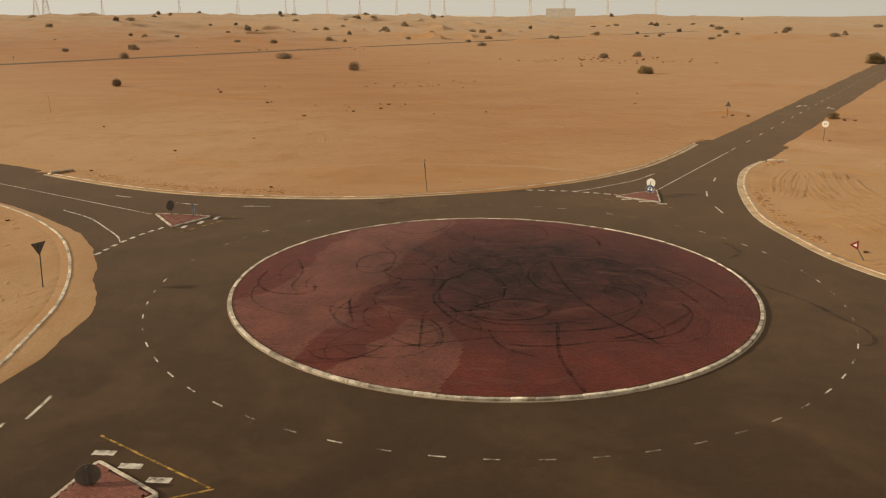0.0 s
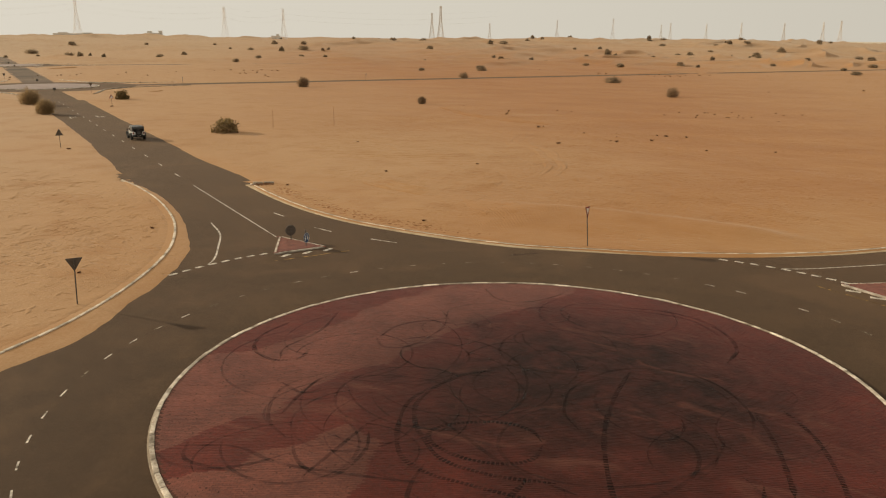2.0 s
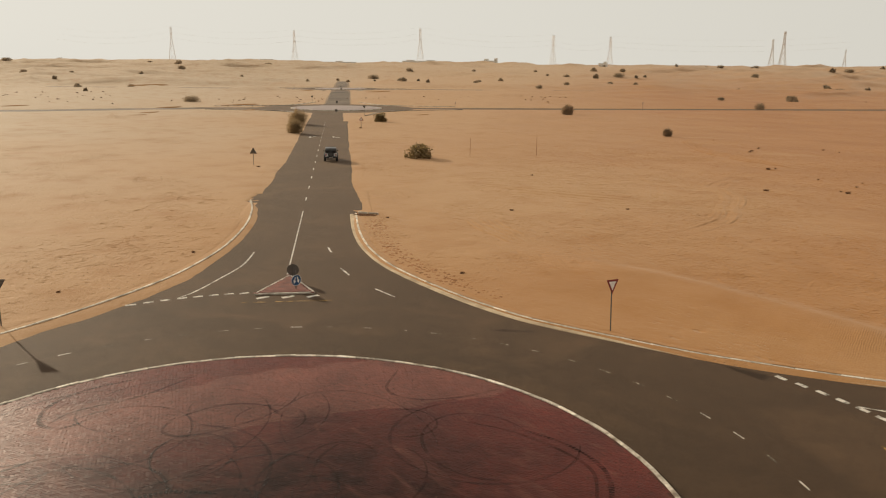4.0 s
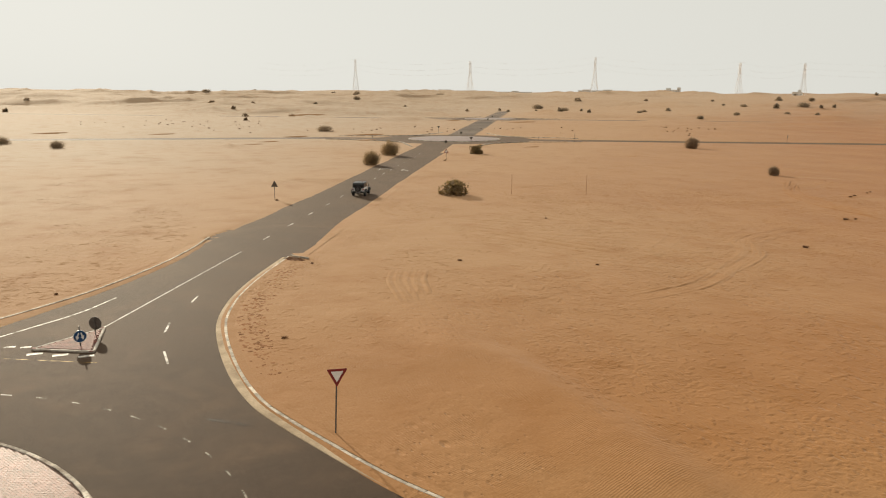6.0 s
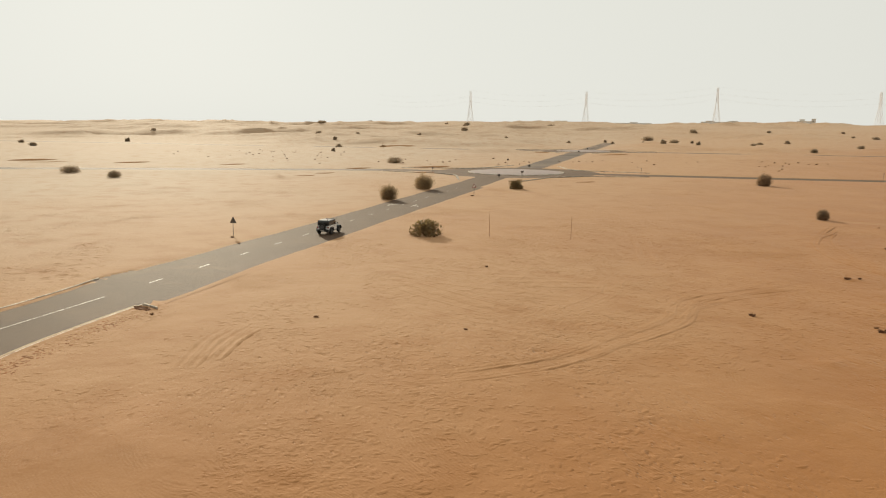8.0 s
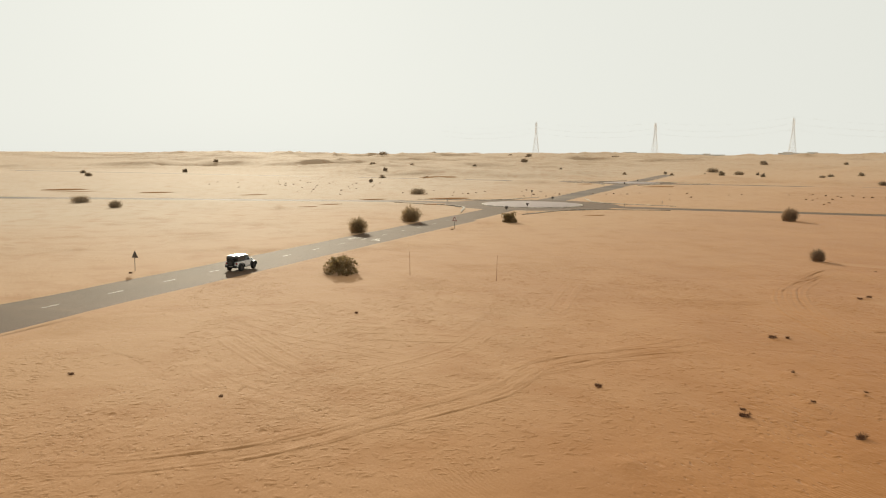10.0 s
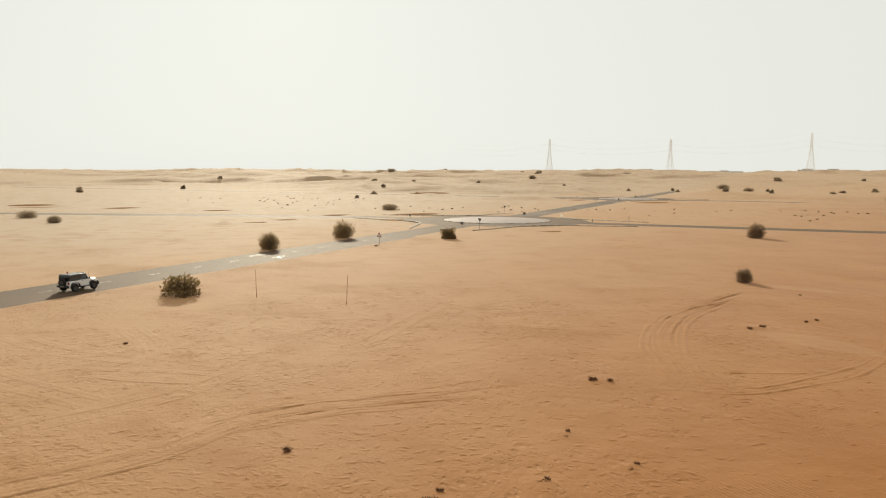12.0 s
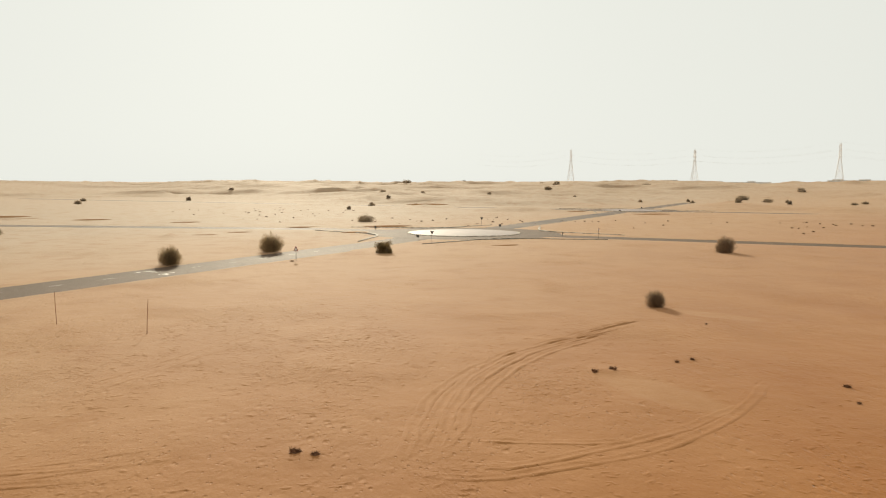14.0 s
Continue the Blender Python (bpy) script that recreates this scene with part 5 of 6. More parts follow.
def stems(seed, rad, tall, n):
    rng = random.Random(seed)
    f = Form()
    for k in range(n):
        a = rng.uniform(0, 2 * math.pi)
        r = rng.uniform(0.2, 0.75) * rad
        h = rng.uniform(0.45, 0.85) * tall
        p0 = Vector((0.06 * math.cos(a), 0.06 * math.sin(a), -0.1))
        p1 = Vector((r * 0.45 * math.cos(a), r * 0.45 * math.sin(a), h * 0.5))
        p2 = Vector((r * math.cos(a + 0.3), r * math.sin(a + 0.3), h))
        f.tube(p0, p1, 0.05, 0.035, 5, False).tube(p1, p2, 0.035, 0.012, 5, False)
    return f


def shrub(name, x, y, rad, tall, kind, material, seed, n, leaf, label, group=""):
    z = on_ground(x, y)
    th = empty(name, pose(x, y, z), label, "bush", group)
    part("stems", stems(seed, rad, tall, 14), STEM, th)
    v, q = foliage(seed, n, rad, tall, leaf, kind)
    part("foliage", fast_mesh("foliage", v, q, material), None, th)
    if kind == "leafy":
        v, q = foliage(seed + 100, max(330, n // 5), rad * 0.95, tall, leaf * 1.6, "twiggy")
        tagged(part("twigs", fast_mesh("twigs", v, q, DRY), None, th), "dry bare twigs", kind="stuff")
    return th


shrub("leafy_shrub", -70.8, 60.4, 2.25, 2.2, "leafy", LEAF, 3, 1250, 0.165, "round leafy green desert shrub standing in sand")
shrub("leafy_shrub", -136.0, 98.4, 1.7, 2.4, "leafy", LEAF, 9, 3600, 0.12, "dense dusty green shrub beside the road")
shrub("dry_shrub", -118.3, 66.2, 1.75, 3.2, "broom", OLIVE, 5, 6500, 0.34, "dense upright brown shrub at the road's edge")
shrub("dry_shrub", -139.9, 78.7, 2.25, 3.7, "broom", OLIVE, 6, 7000, 0.36, "broad wind-ruffled brown shrub at the road's edge")
shrub("dry_shrub", -131.7, 158.7, 1.8, 3.4, "broom", DRY, 7, 7000, 0.36, "dark bushy desert shrub beyond the open sand")
shrub("dry_shrub", -72.4, 122.1, 0.95, 1.8, "broom", DRY, 8, 4200, 0.26, "small dark egg-shaped shrub with blown sand at its foot")
shrub("dry_shrub", -119.0, 237.5, 1.9, 2.8, "broom", DRY, 10, 3600, 0.28, "dark round shrub by a far road")
shrub("dry_shrub", -30.3, 172.5, 1.75, 2.9, "broom", DRY, 11, 4200, 0.28, "square-topped dark desert shrub alone on the sand")
shrub("dry_shrub", 44.3, 162.0, 1.9, 1.9, "twiggy", OLIVE, 12, 3600, 0.26, "low olive desert shrub alone on the sand")
shrub("leafy_shrub", 124.5, 209.0, 3.0, 3.2, "leafy", LEAF, 13, 3000, 0.2, "large green shrub beside the road's far end")
shrub("leafy_shrub", 50.3, 71.5, 0.9, 0.9, "leafy", LEAF, 14, 500, 0.1, "scraggy low green weed beside the road")

# shrubs farther off share four shapes
FAR = []
for k, (rad, tall, kd, material) in enumerate(((1.9, 2.2, "broom", FAR_HAZED), (2.3, 2.0, "twiggy", FAR_HAZED), (1.6, 2.4, "leafy", FAR_HAZED), (2.6, 2.1, "broom", FAR_HAZED))):
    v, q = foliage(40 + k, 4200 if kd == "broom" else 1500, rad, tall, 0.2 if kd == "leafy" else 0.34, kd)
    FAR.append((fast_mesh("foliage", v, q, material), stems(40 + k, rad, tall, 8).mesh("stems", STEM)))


def far_shrub(x, y, k, size):
    th = empty("far_shrub", pose(x, y, on_ground(x, y)) @ pose(0, 0, 0, 0, 0, (k * 77) % 360) @ Matrix.Scale(size, 4), "distant dark desert shrub on open sand", "bush", "distant shrubs")
    part("foliage", FAR[k % 4][0], None, th)
    part("stems", FAR[k % 4][1], None, th)


SPOTS = [(-162, 283), (-141, 300), (-220, 491), (-124, 399), (-98, 373), (-74, 401), (-67, 411), (-62, 232), (-138, 616), (-93, 716), (-78, 716), (-71, 716), (47, 238), (61, 250), (55, 446), (8, 351), (2, 412), (104, 601), (145, 645),
         (222, 502), (183, 531), (92, 545), (140, 546), (127, 530), (208, 584), (138, 235), (131, 219),
         (-250.5, 97.5), (-405, 126.6), (-419, 104), (-360, 92), (-212, -2), (-190, 11.5), (-500, 283), (-466, 368), (-464, 418), (-510, 545), (-612, 118), (-526, 118), (-440, 394)]
for k, (x, y) in enumerate(SPOTS):
    far_shrub(x, y, k, 0.75 + 0.45 * ((k * 37) % 10) / 10)
rng = np.random.default_rng(17)
count = 0
while count < 120:
    a, r = radians(rng.uniform(60, 148) if count % 9 else rng.uniform(148, 196)), rng.uniform(430, 1150)
    x, y = r * math.cos(a), r * math.sin(a)
    if strip_distance(np.array([x]), np.array([y]), RAB3, CROSS, -600, 900, 12)[0] < 0 or vnoise(np.array([x / 90]), np.array([y / 90]), 3)[0] < 0.42:
        continue
    far_shrub(x, y, count, rng.uniform(1.0, 2.2) if r > 650 else rng.uniform(0.7, 1.4))
    count += 1


# ---- dead scrub and clods on the sand ----
def clod(seed):
    """A ragged low lump of roots and sand."""
    rng = np.random.default_rng(seed)
    f = Form()
    n, rows = 14, 6
    v = []
    for k in range(rows):
        el = (k / (rows - 1)) * math.pi / 2
        for i in range(n):
            a = 2 * math.pi * i / n
            r = 0.30 * (1 + 0.38 * rng.normal() * 0.7) * math.cos(el) + 0.004
            v.append((r * math.cos(a) * 1.25, r * math.sin(a) * 0.85, -0.04 + 0.25 * math.sin(el) * (1 + 0.3 * rng.normal())))
    f.add(v, [(k * n + i, k * n + (i + 1) % n, k * n + n + (i + 1) % n, k * n + n + i) for k in range(rows - 1) for i in range(n)])
    f.v = [(x * 0.8, y * 0.8, z * 0.62 - 0.01) for x, y, z in f.v]
    # a fringe of dead blades
    for k in range(110):
        a, rr = rng.uniform(0, 2 * math.pi), 0.27 * rng.uniform(0, 1) ** 0.5
        p = Vector((1.15 * rr * math.cos(a), 0.85 * rr * math.sin(a), 0.02 + 0.1 * rng.uniform(0, 1)))
        d = Vector((math.cos(a) * 0.6 + rng.normal() * 0.4, math.sin(a) * 0.6 + rng.normal() * 0.4, rng.uniform(0.3, 1.1))).normalized()
        w = d.cross(Vector(rng.normal(size=3))).normalized() * 0.011
        top = p + d * rng.uniform(0.1, 0.24)
        f.add([p - w, p + w, top + w * 0.3, top - w * 0.3], [(0, 1, 2, 3)])
    return f.mesh("dead_scrub", CLOD)


CLODS = [clod(60 + k) for k in range(5)]


def scrub(x, y, size, k, label="small dark tuft of dead scrub on a sand hump"):
    ob = new("dead_scrub", CLODS[k % 5])
    ob.matrix_basis = pose(x, y, on_ground(x, y), 0, 0, (k * 61) % 360) @ Matrix.Scale(size * 0.55, 4)
    tagged(ob, label, "dead scrub", "tufts of scrub")


TUFTS = [(-24.2, 72.6, 1.5), (-17.9, 78.1, 1.6), (-14.1, 81.9, 1.7), (-13.5, 88.2, 1.6), (-33.7, 90.1, 1.5), (-33.2, 91.0, 1.1), (-46.7, 107.8, 1.3), (-47.1, 109.1, 1.4), (-49.0, 114.2, 1.0), (-49.5, 115.5, 1.0), (-41.7, 121.5, 1.2), (-38.3, 119.9, 0.9),
         (-62.7, 122.7, 0.8), (-14.9, 88.6, 1.1), (-10.8, 88.7, 1.0), (-5.7, 75.1, 1.0), (-18.9, 78.6, 0.9), (2.0, 78.0, 1.0), (-21.1, 121.9, 1.1), (-15.7, 124.6, 1.2), (-7.6, 123.5, 1.0), (-1.8, 133.8, 1.0), (-32.0, 41.9, 1.0), (-47.8, 60.4, 1.0),
         (-26.0, 51.2, 0.8), (-121.8, 83.6, 1.6), (-24.9, 85.7, 0.8), (-19.2, 83.0, 0.8), (-20.5, 87.3, 0.8), (-68.9, 61.0, 1.2), (37.3, 74.5, 1.5), (39.3, 73.8, 1.7), (35.4, 72.5, 1.0), (50.9, 69.4, 1.6), (52.2, 69.1, 1.5), (40.5, 50.5, 1.0), (22.8, 5.8, 1.0),
         (-17.5, 23.7, 0.9), (-35.8, 30.6, 0.9), (-74.5, 37.2, 1.3), (-28.3, 2.2, 0.7), (-33.3, 12.2, 0.9), (26.7, 90.2, 1.0), (30.8, 108.3, 1.2)]
for k, (x, y, s) in enumerate(TUFTS):
    scrub(x, y, s, k)
rng = np.random.default_rng(23)
for cx, cy, sx, sy, n in ((46, 225, 30, 26, 60), (-330, 60, 60, 40, 40), (-255, 140, 25, 60, 30), (-215, 215, 20, 40, 22), (-60, 300, 40, 20, 30), (-10, 128, 14, 12, 14)):
    for k in range(n):
        scrub(cx + rng.normal() * sx * 0.5, cy + rng.normal() * sy * 0.5, rng.uniform(0.9, 2.4) if cx < -100 or cy > 200 else rng.uniform(0.7, 1.2), k, "low tuft of dry scrub in a scattered patch")


# ---- wheel ruts in the sand ----
def rut(name, line, gauge, label, deep=1.0):
    """Two pressed wheel tracks with raised rims, or one where the gauge is 0."""
    t = np.gradient(line, axis=0)
    t /= np.hypot(*t.T)[:, None]
    nor = np.c_[-t[:, 1], t[:, 0]]
    prof = [(-0.55, -0.05), (-0.33, 0.05), (-0.15, 0.008), (0.15, 0.008), (0.33, 0.05), (0.55, -0.05)]
    line = line + nor * (0.22 * (vnoise(np.arange(len(line)) * 0.21, np.zeros(len(line)), 4) - 0.5))[:, None]
    v, q = [], []
    k = np.linspace(0, 1, len(line))
    fade = np.minimum(1, np.minimum(k, 1 - k) * 8) * (0.55 + 0.7 * vnoise(k * 25, k * 0, 9))
    sides = (-gauge / 2, gauge / 2) if gauge else (0.0,)
    for side in sides:
        o = len(v)
        for i in range(len(line)):
            for off, h in prof:
                p = line[i] + nor[i] * (side + off)
                v.append((p[0], p[1], h))
            if i:
                for j in range(5):
                    a = o + (i - 1) * 6 + j
                    q.append((a, a + 1, a + 7, a + 6))
    v = np.array(v)
    f2 = np.tile(np.repeat(fade, 6), len(sides)) * (0.35 + 1.3 * vnoise(v[:, 0] * 1.9, v[:, 1] * 1.9, 14))
    v[:, 2] = ground(v[:, 0], v[:, 1]) + np.where(v[:, 2] > 0, v[:, 2] * f2 * deep + 0.004, v[:, 2])
    ob = new(name, fast_mesh(name, v, q, SAND, smooth=True))
    return tagged(ob, label, "wheel tracks", "wheel tracks in sand", "stuff")


def rut_set(pts, gauge=1.55, deep=0.8):
    rut("wheel_tracks", spline(pts, 0.45), gauge, "curving wheel tracks pressed into the sand", deep)


for pts, gauge, deep in (
        ([(-66.5, 121.2), (-65.1, 117.2), (-60.9, 112.0), (-57.4, 108.0), (-52.2, 103.0), (-47.5, 99.7), (-43.1, 97.4), (-38.9, 96.1), (-34.8, 95.2), (-32.3, 94.8), (-30.5, 95.2)], 0, 1.5),
        ([(-62.7, 115.9), (-58.6, 110.4), (-56.2, 106.7), (-51.1, 102.7), (-47.0, 100.2), (-43.0, 98.3), (-38.4, 96.8), (-34.2, 95.7), (-31.9, 95.4)], 0, 1.4),
        ([(-61.0, 114.1), (-56.7, 109.0), (-53.6, 105.6), (-49.3, 102.4), (-45.5, 100.2), (-41.3, 98.4), (-37.0, 97.2), (-33.9, 96.4)], 0, 1.4),
        ([(-57.8, 111.7), (-53.9, 107.2), (-49.1, 103.5), (-45.0, 101.1), (-40.4, 99.0), (-36.9, 97.9), (-33.8, 96.9)], 0, 1.2),
        ([(-30.8, 94.9), (-30.1, 96.7), (-29.9, 98.4), (-30.4, 100.7), (-31.1, 103.0), (-31.9, 105.2), (-33.2, 107.5), (-34.9, 109.8), (-37.1, 112.3), (-40.0, 114.8), (-43.2, 117.4)], 0, 0.75),
        ([(-31.2, 97.2), (-31.0, 99.0), (-31.7, 101.4), (-32.6, 103.6), (-33.8, 106.1), (-35.0, 108.4), (-38.4, 113.2)], 0, 0.75),
        ([(-34.5, 98.4), (-34.2, 100.0), (-33.8, 101.9), (-33.5, 103.6), (-33.6, 105.3)], 0, 0.8)):
    rut_set(pts, gauge, deep)
rut_set([(-17.0, 44.3), (-16.8, 48.4), (-17.7, 53.5), (-19.8, 57.9), (-22.3, 63.2), (-25.2, 67.2), (-28.4, 69.6), (-30.4, 72.4), (-31.6, 78.0), (-32.3, 83.5)], 1.5, 0.9)
rut_set([(-17.4, 53.3), (-18.8, 56.7), (-21.6, 60.9), (-24.0, 65.5), (-28.6, 70.6), (-30.0, 75.3), (-30.7, 79.4)], 1.3, 0.6)
rut_set([(-27.7, 69.3), (-30.2, 74.5), (-32.8, 80.0), (-34.3, 84.5)], 1.5, 0.5)
for pts in ([(-28.5, 68.0), (-29.3, 69.0), (-30.9, 71.2), (-31.3, 73.0), (-31.9, 75.2)], [(-26.6, 68.5), (-27.6, 69.5), (-29.0, 71.1), (-29.0, 72.6), (-28.5, 74.2)], [(-38.6, 60.7), (-37.3, 64.0), (-36.3, 67.3)], [(-40.5, 59.9), (-39.8, 63.3), (-38.6, 66.7), (-37.5, 69.1)]):
    rut_set(pts, 0, 0.6)
rut_set([(-22.0, 33.2), (-26.9, 34.4), (-30.7, 36.1)], 0.7, 2.2)
rut_set([(-23.2, 34.6), (-27.0, 35.8), (-30.3, 37.6)], 0.7, 2.2)
rut_set([(-40.7, 50.4), (-33.3, 53.4), (-29.1, 55.5)], 1.3, 0.9)
rut_set([(-43.1, 51.3), (-35.8, 54.1), (-30.6, 56.4)], 1.3, 0.9)
rut_set([(-44.5, 76.4), (-49.0, 78.8), (-55.3, 82.0), (-62.6, 86.0)], 1.5, 0.5)
for pts in ([(-51.6, 51.5), (-45.6, 57.2), (-41.0, 65.3)], [(-46.6, 50.0), (-39.6, 54.7), (-32.6, 62.4)], [(-54.6, 59.0), (-45.6, 62.7), (-36.6, 63.4)], [(-49.6, 65.0), (-41.6, 60.2), (-35.6, 52.8)], [(-39.6, 69.7), (-33.6, 65.3), (-28.1, 57.9)], [(-32.6, 49.2), (-26.6, 52.8), (-19.7, 59.4)]):
    rut_set(pts, 1.5, 0.42)
for pts in ([(24.0, 21.9), (25.7, 26.4), (27.8, 30.7), (29.6, 33.5)],
            [(24.2, 20.5), (27.1, 26.4), (29.6, 31.6)],
            [(30.5, 33.0), (29.2, 28.2), (27.8, 23.5), (27.5, 19.6), (27.7, 16.8), (28.1, 13.8)],
            [(27.2, 23.5), (26.6, 20.5), (26.6, 17.1), (27.0, 14.6), (27.4, 12.5)],
            [(32.0, 33.0), (29.7, 26.5), (28.6, 21.6), (28.8, 18.7), (29.2, 16.0)],
            [(32.5, 31.6), (30.3, 25.3), (29.5, 21.0), (30.3, 18.1)],
            [(32.3, 29.0), (31.0, 24.2), (30.6, 21.0), (31.0, 19.5)],
            [(31.1, 24.7), (30.9, 22.1), (31.8, 21.1)],
            [(23.4, 17.4), (24.8, 16.7), (25.8, 14.6), (26.4, 10.5)],
            [(23.0, 14.5), (24.5, 13.4), (25.4, 8.7)],
            [(32.1, 34.5), (34.4, 33.1), (35.9, 29.1)]):
    rut_set(pts, 0.85, 1.5)


# ---- footprints, kicked-up ridges and dents ----
def on_road(x, y, room):
    hit = inside(x, y, CORE) | (segments_distance(x, y, np.vstack([CORE[::4], CORE[:1]])) < room)
    for o, deg, h in (((0, 0), LEGS["a"], 4.4), ((0, 0), LEGS["b"], 4.6), ((0, 0), LEGS["c"], 4.6), ((0, 0), LEGS["d"], 4.6)):
        hit |= strip_distance(x, y, o, deg, 40, 400, h + room) < 0
    return hit


def trampled(name, spots, seed, label, room=1.2, grow=1.0, material=None):
    """Short low ridges of loose sand: spots are (x, y, spread in x, spread in y, number)."""
    rng = np.random.default_rng(seed)
    x, y = [], []
    for cx, cy, sx, sy, n in spots:
        a, q = rng.uniform(0, 2 * math.pi, n), rng.uniform(0, 1, n) ** 0.62
        x.append(cx + sx * q * np.cos(a))
        y.append(cy + sy * q * np.sin(a))
    x, y = np.concatenate(x), np.concatenate(y)
    keep = (fbm(x * 0.16, y * 0.16, seed, 3) > rng.uniform(0.28, 0.58, len(x))) & ~on_road(x, y, room)
    for cx, cy, turn, length, wide in ((-41.6, 110.2, 22, 5.4, 2.0), (-64.5, 62.6, 25, 6.5, 2.6), (-33.5, 33.0, -30, 6.0, 2.2)):
        c, s = math.cos(radians(turn)), math.sin(radians(turn))
        keep &= np.hypot(((x - cx) * c + (y - cy) * s) / length, ((y - cy) * c - (x - cx) * s) / wide) > 0.95
    x, y = x[keep], y[keep]
    n = len(x)
    turn = np.where(rng.uniform(0, 1, n) < 0.5, rng.normal(1.35, 0.6, n), rng.uniform(0, math.pi, n))
    big = rng.uniform(0, 1, n) ** 2.2
    length, width, high = 0.08 + 0.15 * big + 0.06 * rng.uniform(0, 1, n), 0.07 + 0.10 * big, 0.010 + 0.028 * big
    length, high = length * grow, high * (0.5 + 0.5 * grow)
    c, s = np.cos(turn), np.sin(turn)
    bend = rng.normal(0, 0.25, n)
    cols = []
    for u in (-1.0, -0.5, 0.0, 0.5, 1.0):
        for w, h in ((-1.0, -0.25), (-0.25, 1.0), (0.45, 0.55), (1.3, -0.25)):
            lx, ly = u * length, w * width * (1 - 0.55 * u * u) + bend * length * u * u
            px, py = x + c * lx - s * ly, y + s * lx + c * ly
            hh = np.where(h > 0, h * (1 - 0.8 * u * u) * rng.uniform(0.6, 1.2, n), h * 0.5) * high
            cols.append(np.stack([px, py, hh], -1))
    v = np.stack(cols, 1).reshape(-1, 3)
    v[:, 2] += ground(v[:, 0], v[:, 1])
    base = np.array([(4 * i + j, 4 * i + 4 + j, 4 * i + 5 + j, 4 * i + 1 + j) for i in range(4) for j in range(3)])
    q = (base[None] + np.arange(n)[:, None, None] * 20).reshape(-1, 4)
    return tagged(new(name, fast_mesh(name, v, q, material or SAND, smooth=True)), label, "trampled sand", kind="stuff")


trampled("trampled_sand", [(-38, 60, 20, 13, 6500), (-22, 62, 9, 11, 2200), (-13, 46, 15, 10, 2600), (-28, 40, 10, 9, 1800), (-50, 72, 18, 10, 2000)], 3, "trampled sand with footprints and kicked-up ridges", grow=1.15)
trampled("trampled_sand", [(-2, 38, 11, 4.5, 2600), (4, 48, 12, 12, 1600), (-20, 29, 7, 4, 900)], 4, "rough sand behind the smooth drift")
trampled("trampled_sand", [(-37, 9, 9, 8, 1300), (-52, 14, 14, 5, 800), (-92, 13, 16, 4, 450), (-62, 22, 12, 3, 400), (-30, -8, 8, 14, 600)], 5, "scuffed sand behind the western kerb", grow=1.6)
trampled("trampled_sand", [(-42, 103, 22, 17, 3000), (-56, 86, 18, 12, 2600), (-22, 82, 16, 12, 2200), (-66, 50, 18, 5, 900)], 6, "scuffed sand between wheel tracks", grow=1.1)
trampled("trampled_sand", [(33, 18, 9, 14, 900), (42, 62, 10, 16, 500), (0, 85, 45, 45, 2600), (-55, 75, 50, 60, 4600)], 7, "sand with scattered scuffs and dents")


trampled("trampled_sand", [(-36.5, 29.2, 3.5, 2.0, 420), (-30.5, 26.2, 4, 1.8, 420), (-25, 24.2, 4, 1.6, 320), (-16, 23.4, 6, 1.4, 260)], 8, "crumbly sand thrown up behind the kerb", 0.4)

# earth clods, whose brown also stands in for the kerb's cast shadow
line = np.array([p for p in KERB_E if p[1] > 8])
t = np.gradient(line, axis=0)
back = line + np.c_[-t[:, 1], t[:, 0]] / np.hypot(*t.T)[:, None] * 0.95
trampled("loose_earth", [(x, y, 0.75, 0.75, 16) for x, y in back[::2]], 9, "brown crumbled earth along the back of a kerb", 0.25, 0.6, EARTH)

line = np.array([p for p in KERB_N if p[0] < -12])
t = np.gradient(line, axis=0)
back = line + np.c_[-t[:, 1], t[:, 0]] / np.hypot(*t.T)[:, None] * 1.5
trampled("loose_earth", [(x, y, 1.2, 0.9, 20) for x, y in back[::2]], 12, "brown crumbled earth along the back of a kerb", 0.3, 0.45, EARTH)

# drifts that soften the edges of the straight roads
for leg, side, a0, a1, off in (("a", 1, 49.9, 168, 6.2), ("a", -1, 60, 168, 6.2), ("b", 1, 50, 330, 6.0), ("b", -1, 56, 330, 6.1)):
    line = np.array([leg_point(leg, t, side * off) for t in np.arange(a0, a1, 0.6)])
    w = 1.6 + 0.5 * (fbm(line[:, 0] * 0.13, line[:, 1] * 0.13, 12, 3) - 0.5) + 0.12 * (vnoise(line[:, 0] * 0.8, line[:, 1] * 0.8, 3) - 0.5)
    if (leg, side) == ("a", 1):
        w *= np.interp(np.arange(a0, a1, 0.6), [49.9, 51.5, 58, 65, 100, 150], [0.45, 0.5, 0.66, 0.95, 0.95, 0.75])
    t = line[1] - line[0]
    inward = 1 if np.dot(np.array([-t[1], t[0]]), -side * axis(LEGS[leg])[1]) > 0 else -1
    sand_drift("sand_drift", line, w, inward, 0.07, "thin tongue of sand over the edge of a road")

# a scar of dug soil behind the end of the northern kerb
rnd = random.Random(9)
f = Form()
n = 20
for k, (r0, z) in enumerate(((1.0, -0.05), (0.82, 0.06), (0.6, 0.12), (0.35, 0.08), (0.1, 0.05))):
    for i in range(n):
        a = 2 * math.pi * i / n
        q = r0 * rnd.uniform(0.82, 1.12)
        f.v.append((1.5 * q * math.cos(a), 0.55 * q * math.sin(a), z * rnd.uniform(0.6, 1.3)))
f.f = [(k * n + i, k * n + (i + 1) % n, k * n + n + (i + 1) % n, k * n + n + i) for k in range(4) for i in range(n)] + [tuple(range(4 * n, 5 * n))]
f.mi = [0] * len(f.f)
